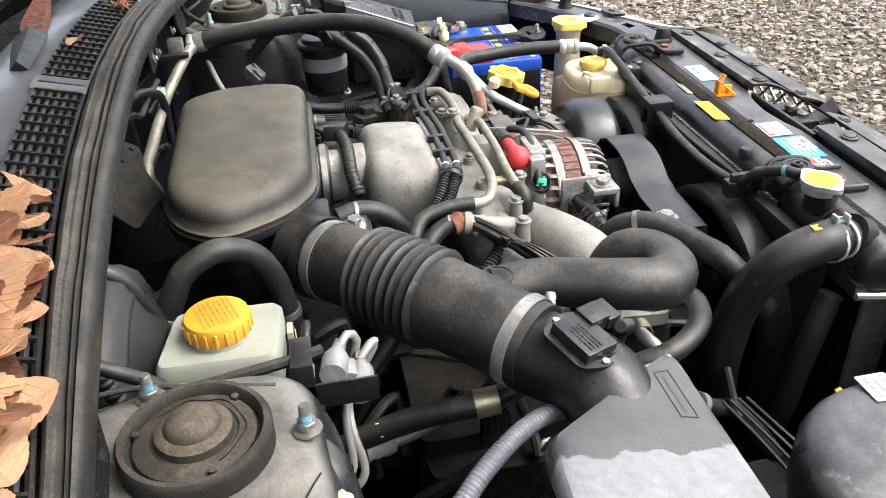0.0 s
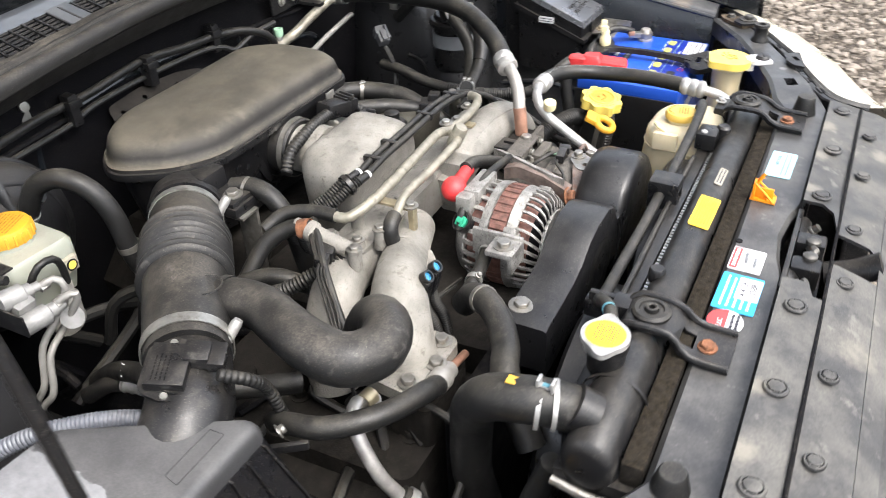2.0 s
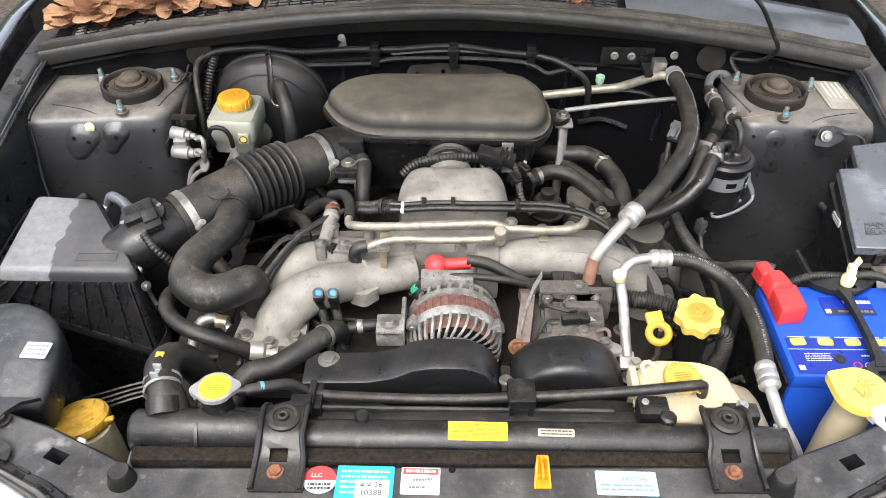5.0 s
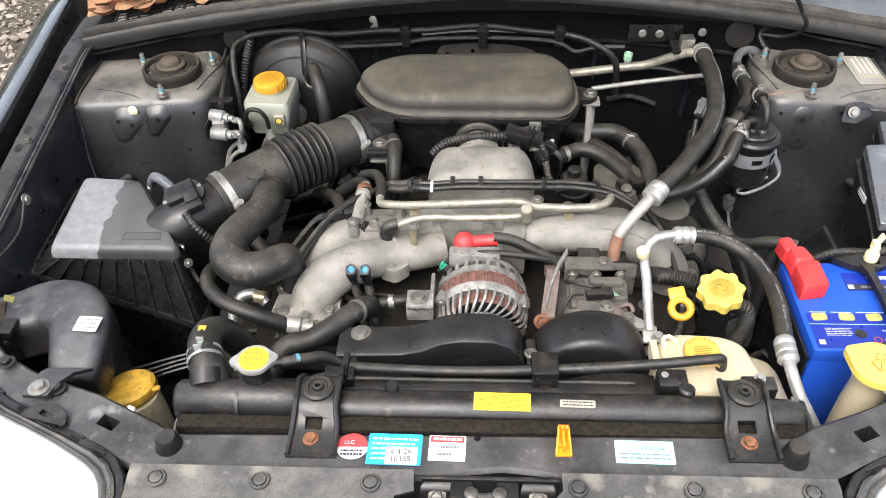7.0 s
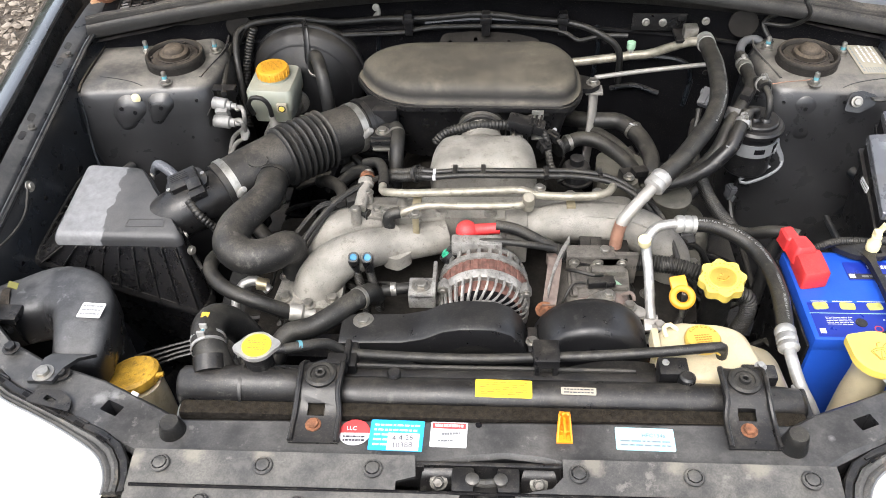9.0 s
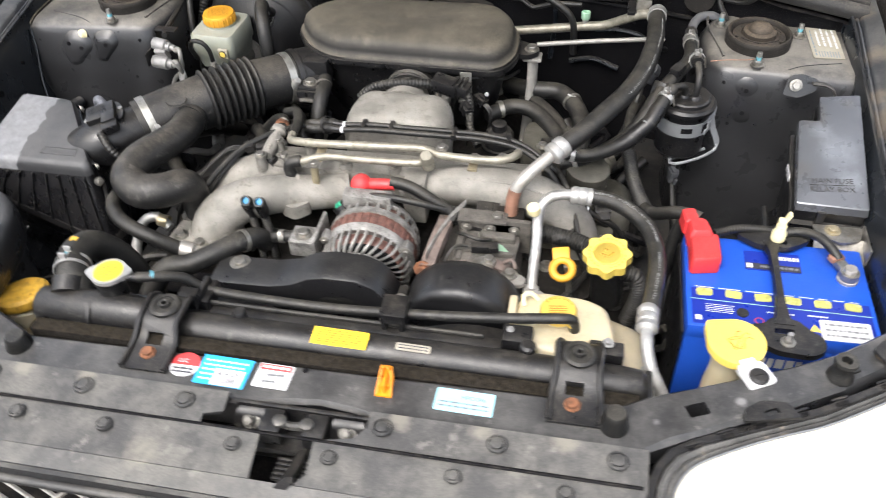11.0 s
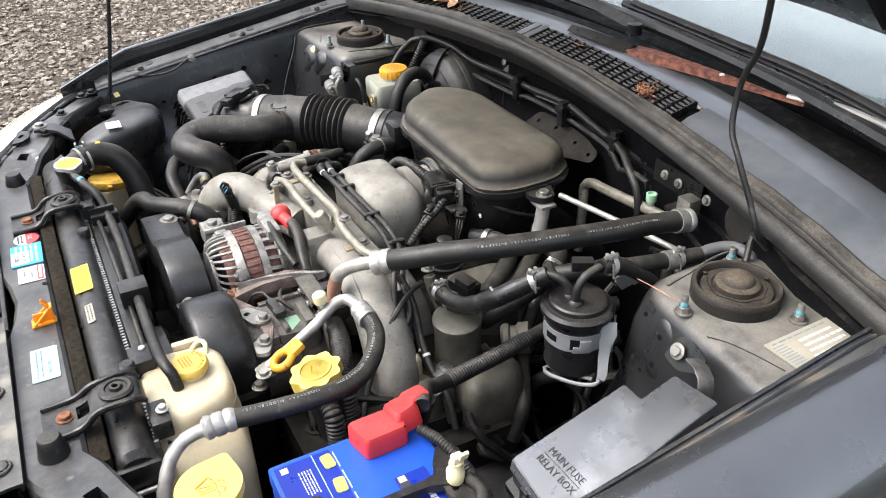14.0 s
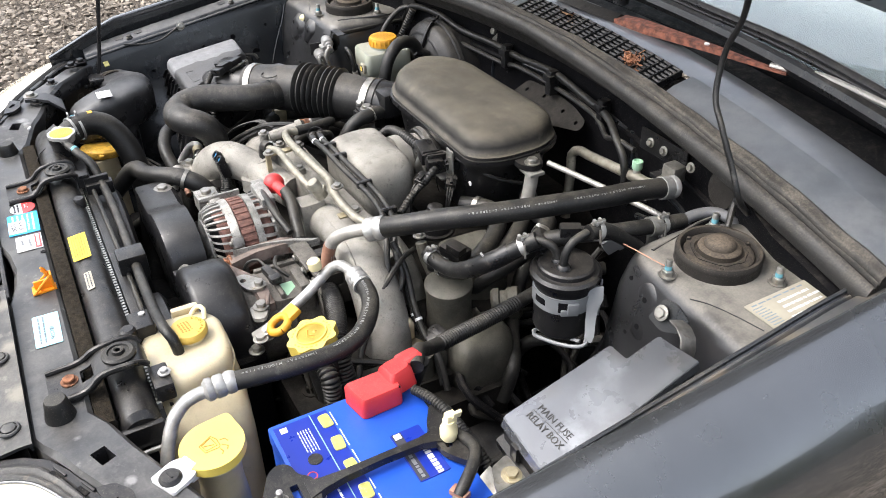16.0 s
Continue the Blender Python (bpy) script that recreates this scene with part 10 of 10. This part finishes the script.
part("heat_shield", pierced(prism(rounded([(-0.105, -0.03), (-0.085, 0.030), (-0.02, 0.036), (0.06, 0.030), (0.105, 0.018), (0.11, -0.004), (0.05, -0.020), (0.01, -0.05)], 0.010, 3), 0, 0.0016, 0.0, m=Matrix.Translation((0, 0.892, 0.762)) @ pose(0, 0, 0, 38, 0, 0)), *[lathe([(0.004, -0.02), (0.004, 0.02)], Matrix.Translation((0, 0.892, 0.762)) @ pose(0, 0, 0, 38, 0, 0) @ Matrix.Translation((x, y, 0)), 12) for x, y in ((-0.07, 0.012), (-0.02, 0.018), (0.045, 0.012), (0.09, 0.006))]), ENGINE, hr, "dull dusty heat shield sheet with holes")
part("right_hose", pipe([(0.520, 0.815, 0.815), (0.505, 0.84, 0.842), (0.535, 0.845, 0.858), (0.60, 0.835, 0.872)], 0.0045, 8), RUBBER, hr)

# ---- washer hose to the hood ----
wh = thing("washer_hose", (0.50, 0.83, 0.85), "thin black washer hose hanging from the open hood", "hose")
part("hose", pipe([(0.505, 0.838, 0.842), (0.545, 0.815, 0.850), (0.557, 0.778, 0.888), (0.541, 0.776, 0.920), (0.512, 0.776, 0.965), (0.487, 0.784, 0.994), (0.480, 0.795, 1.045), (0.500, 0.79, 1.09), (0.52, 0.77, 1.16), (0.53, 0.76, 1.36)], 0.0038, 10), RUBBER, wh)

# ---- bracket and post by the right headlamp ----
EARTH = surf("brown_caked_dirt", (0.085, 0.066, 0.048), 0.9, var=0.4, scale=70, bump=0.8, fine=300, spots=0.4, spot_col=(0.17, 0.13, 0.09), spot_scale=40, spec=0.1)
fcb = thing("corner_bracket", (0.695, 0.165, 0.75), "dirty bolted bracket plate at the front corner of the bay", "bracket")
part("plate", prism(rounded([(0.655, 0.140), (0.664, 0.156), (0.682, 0.178), (0.698, 0.188), (0.708, 0.182), (0.704, 0.160), (0.694, 0.140), (0.676, 0.121)], 0.006), 0.7545, 0.7605, 0.0015), EARTH, fcb, "plate caked with brown dirt")
part("arm_plate", prism(rounded([(0.652, 0.142), (0.668, 0.160), (0.700, 0.150), (0.690, 0.124), (0.668, 0.116)], 0.005), 0.7608, 0.7640, 0.001), BLACK, fcb)
part("bolt", bolt((0.681, 0.136, 0.764), 0.0085, 0.008, 1.75), WORN_STEEL, fcb)
part("bolt", bolt((0.695, 0.168, 0.7605), 0.0060, 0.006, 1.3), WORN_STEEL, fcb)
rpo = thing("rubber_post", (0.612, 0.104, 0.752), "hollow black rubber post standing on the beam arm", "rubber stop")
part("post", lathe([(0.0150, 0), (0.0145, 0.004), (0.0115, 0.008), (0.0115, 0.022), (0.0130, 0.025), (0.0120, 0.029), (0.0060, 0.029), (0.0050, 0.020), (0, 0.020)], pose(0.612, 0.104, 0.7535), 24), RUBBER, rpo)
part("ear", block((0.014, 0.008, 0.004), pose(0.626, 0.110, 0.760, 0, 0, 28), 0.001), RUBBER, rpo)
wcl = thing("white_clip", (-0.432, 0.052, 0.745), "small white plastic clip on the beam edge", "clip")
part("clip", block((0.010, 0.004, 0.004), pose(-0.430, 0.0535, 0.7465, 0, 0, -24), 0.001), PAPER, wcl)

# ---- small fittings by the left headlamp and rail ----
lp = thing("small_ground_lead", (-0.69, 0.33, 0.78), "thin lead with ring terminal on the fender rail", "cable")
part("lead", pipe([(-0.700, 0.40, 0.795), (-0.696, 0.36, 0.775), (-0.700, 0.32, 0.77), (-0.705, 0.28, 0.775)], 0.0022, 8), RUBBER, lp)
part("ring", bolt((-0.700, 0.405, 0.795), 0.006, 0.006, up=(1, 0, 0.3)), STEEL, lp)
gt = thing("green_tag", (-0.655, 0.22, 0.75), "small faded green paper tag", "tag")
part("tag", block((0.013, 0.010, 0.002), pose(-0.665, 0.232, 0.754, 10, 30, 10), 0.0), OLIVE, gt)

# ---- wiper arm on the cowl ----
wa = thing("windscreen_wiper", (0.15, 0.98, 0.93), "rusted windscreen wiper arm lying on the cowl", "wiper")
part("arm", loft([[(x, y - w, z - 0.004), (x, y - w * 0.8, z + h * 0.8), (x, y + w * 0.7, z + h), (x, y + w, z - 0.004)] for x, y, z, w, h in ((0.085, 0.975, 0.934, 0.017, 0.008), (0.12, 0.980, 0.936, 0.018, 0.009), (0.20, 0.990, 0.939, 0.0145, 0.007), (0.28, 1.002, 0.941, 0.0095, 0.004), (0.35, 1.012, 0.942, 0.0060, 0.001), (0.40, 1.019, 0.943, 0.0042, 0.0))]), WIPER, wa, sharp=55)
part("black_end", loft([[(x, y - w, z), (x, y, z + 0.010), (x, y + w, z)] for x, y, z, w in ((-0.06, 0.955, 0.936, 0.010), (0.0, 0.962, 0.938, 0.016), (0.05, 0.969, 0.937, 0.019), (0.087, 0.975, 0.936, 0.0185))]), BLACK, wa)
part("rod", pipe([(0.370, 1.017, 0.944), (0.40, 1.022, 0.946), (0.46, 1.018, 0.958), (0.60, 0.99, 0.966)], 0.0045, 8), ALU, wa, "bare metal wiper rod")
part("rivet", lathe([(0.004, 0), (0.004, 0.002), (0, 0.003)], pose(0.262, 0.998, 0.9445), 10), PAPER, wa)
part("blade_rubber", pipe([(-0.08, 1.085, 0.962), (0.15, 1.066, 0.964), (0.35, 1.048, 0.966), (0.60, 1.00, 0.968)], 0.008, 8, flat=0.5), BLACK, wa)
part("blade_frame", pipe([(-0.05, 1.080, 0.970), (0.2, 1.055, 0.974), (0.40, 1.035, 0.976), (0.60, 0.99, 0.976)], 0.006, 8, flat=0.5), BLACK, wa)
w2 = thing("windscreen_wiper", (-0.4, 1.0, 0.92), "dark wiper arm with its pivot below the windscreen", "wiper")
part("arm", loft([[(x, y - w, z), (x, y, z + 0.014), (x, y + w, z)] for x, y, z, w in ((0.02, 1.03, 0.948, 0.010), (-0.10, 1.045, 0.952, 0.014), (-0.30, 1.04, 0.952, 0.014), (-0.5, 1.02, 0.95, 0.008))]), BLACK, w2)
part("pivot", lathe([(0.014, 0), (0.013, 0.018), (0, 0.022)], pose(0.02, 1.03, 0.938), 16), BLACK, w2)

# ---- dry leaves in the cowl ----


def leaf(name, p, size, turn, tilt, bend, mat, seed, veins=True):
    """A broad toothed dry leaf, a little cupped, with raised veins."""
    r = random.Random(seed)
    bm = bmesh.new()
    n, rows = 34, []
    fat = r.uniform(0.25, 0.31)
    curl = r.uniform(0.02, 0.16)

    def height(t, x):
        return bend * (t - 0.4) ** 2 * 1.2 + curl * abs(x) + 0.016 * math.sin(8 * t + 5 * x + seed) + 0.010 * math.sin(30 * t) * abs(x) * 3

    for i in range(n + 1):
        t = i / n
        w = fat * math.sin(math.pi * min(1.0, t ** 0.85 * 0.97 + 0.02)) ** 0.8
        jag = 0.012 * (1 if i % 2 else -0.5)
        rows.append([bm.verts.new((s * (w + (jag if abs(s) == 1 else 0)) * size, (t - 0.5 + (0.015 if abs(s) == 1 and i % 2 else 0)) * size, height(t, s * w) * size)) for s in (-1, -0.6, -0.25, 0, 0.25, 0.6, 1)])
    for a, b in zip(rows, rows[1:]):
        for i in range(6):
            bm.faces.new((a[i], a[i + 1], b[i + 1], b[i]))
    bmesh.ops.solidify(bm, geom=bm.faces[:], thickness=0.0004)
    m = Matrix.Translation(p) @ Matrix.Rotation(turn, 4, "Z") @ Matrix.Rotation(tilt, 4, "X") @ Matrix.Rotation(r.uniform(-0.3, 0.3), 4, "Y")
    ob = part(name, moved(bm, m), mat)
    if veins:
        m = Matrix.Translation(-ob.location) @ m
        lines = [pipe([m @ Vector((0, (t - 0.5) * size, (height(t, 0) + 0.0015) * size)) for t in (0.0, 0.1, 0.4, 0.7, 0.97)], 0.00055, 4, 0.02)]
        for k in range(9):
            for s in (-1, 1):
                t = 0.08 + 0.088 * k
                w = fat * math.sin(math.pi * min(1.0, (t + 0.12) ** 0.85 * 0.97 + 0.02)) ** 0.8
                lines.append(pipe([m @ Vector((s * w * f * size, (t + 0.14 * f - 0.5) * size, (height(t + 0.14 * f, s * w * f) + 0.0015) * size)) for f in (0, 0.5, 0.95)], 0.00024, 4, 0.02))
        part("vein_relief", join(*lines), LEAF_VEIN if mat is LEAF else LEAF_DARK, ob)
    return tagged(ob, "broad dry tan leaf lying on the cowl" if mat is LEAF else "dark red-brown dry leaf lying on the cowl", "leaf", "fallen leaves")


rl = random.Random(5)
for k in range(18):
    # darker, crumpled leaves below
    x = -0.71 + 0.34 * ((k * 0.618) % 1.0)
    leaf("leaf", (x, wy(x) + 0.012 + 0.030 * rl.random(), wz(x) + 0.019 + 0.006 * rl.random()), rl.uniform(0.04, 0.06), rl.uniform(0, 6.28), rl.uniform(-0.35, 0.35), rl.uniform(0.0, 0.4), LEAF_DARK if k % 3 else LEAF, k)
for k in range(30):
    # broad pale leaves on top
    x = -0.71 + 0.29 * ((k * 0.618 + 0.3) % 1.0)
    leaf("leaf", (x, wy(x) + 0.020 + 0.026 * rl.random(), wz(x) + 0.026 + 0.0010 * k), rl.uniform(0.060, 0.085), rl.choice((0.3, 0.9, 2.2, 3.5, 4.1, 5.6)) + rl.uniform(-0.4, 0.4), rl.uniform(-0.3, 0.3), rl.uniform(0.0, 0.35), LEAF_DARK if k % 6 == 5 else LEAF, 40 + k)
leaf("leaf", (-0.36, wy(0.36) + 0.012, wz(0.36) + 0.022), 0.042, 0.4, 0.7, 0.4, LEAF, 77)
leaf("leaf", (0.02, wy(0) + 0.03, wz(0) + 0.018), 0.035, 2.4, 0.2, 0.6, LEAF, 78, False)
leaf("leaf", (0.222, 0.888, 0.924), 0.030, 1.4, 0.2, 0.9, LEAF_DARK, 79, False)
nb = bmesh.new()
rn = random.Random(9)
for k in range(90):
    a = (0.222 + rn.gauss(0, 0.008), 0.888 + rn.gauss(0, 0.006), 0.930 + rn.gauss(0, 0.004)) if k < 70 else (-0.40 + rn.gauss(0, 0.05), 0.89 + rn.gauss(0, 0.012), 0.918 + rn.random() * 0.006)
    b = tuple(v + rn.gauss(0, 0.004) for v in a)
    nb = join(nb, pipe([a, tuple((p + q) / 2 + rn.gauss(0, 0.003) for p, q in zip(a, b)), b], 0.0007, 4, 0.01))
tagged(part("plant_litter", nb, LEAF_DARK), "dry brown plant fibres caught on the cowl", "litter", kind="stuff")

# ---- loose stones on the ground, round the car ----
rs_ = np.random.RandomState(3)
base = bmesh.new()
bmesh.ops.create_icosphere(base, subdivisions=1, radius=1)
bv_ = np.array([v.co[:] for v in base.verts])
bf_ = np.array([[v.index for v in f.verts] for f in base.faces])
base.free()


def stones(n, x0, x1, y0, y1, lo, hi):
    p = np.stack([rs_.uniform(x0, x1, n), rs_.uniform(y0, y1, n)], 1)
    p = p[(np.abs(p[:, 0]) > 0.80) | (p[:, 1] < -0.15)]
    n = len(p)
    s = lo + (hi - lo) * rs_.rand(n) ** 2.5
    v = bv_[None] * (1 + 0.32 * rs_.randn(n, len(bv_), 1)).clip(0.55, 1.5) * s[:, None, None] * rs_.uniform(0.6, 1.25, (n, 1, 3)) * np.array([1, 1, 0.65])
    a = rs_.uniform(0, 6.28, n)
    c, d = np.cos(a)[:, None], np.sin(a)[:, None]
    w = np.stack([v[..., 0] * c - v[..., 1] * d + p[:, :1], v[..., 0] * d + v[..., 1] * c + p[:, 1:], v[..., 2] + 0.35 * s[:, None]], -1)
    return w.reshape(-1, 3), (bf_[None] + len(bv_) * np.arange(n)[:, None, None]).reshape(-1, 3)


patches = ((0.85, 3.6, -3.2, 0.4, 24000), (-5.5, -0.85, -1.3, 2.8, 32000), (0.8, 1.8, 0.4, 2.2, 4000), (-0.85, 0.85, -3.2, -0.25, 8000), (-5.5, -0.85, -3.2, -1.3, 9000), (1.8, 3.6, 0.4, 2.8, 5000), (3.6, 6.0, -3.2, 2.8, 9000))
for x0, x1, y0, y1, n in patches:
    v, f = stones(n, x0, x1, y0, y1, 0.005, 0.021)
    me = bpy.data.meshes.new("gravel")
    me.from_pydata(v.tolist(), [], f.tolist())
    me.materials.append(STONE)
    tagged(new("gravel", me), "loose grey and pale gravel stones", "gravel", kind="stuff")
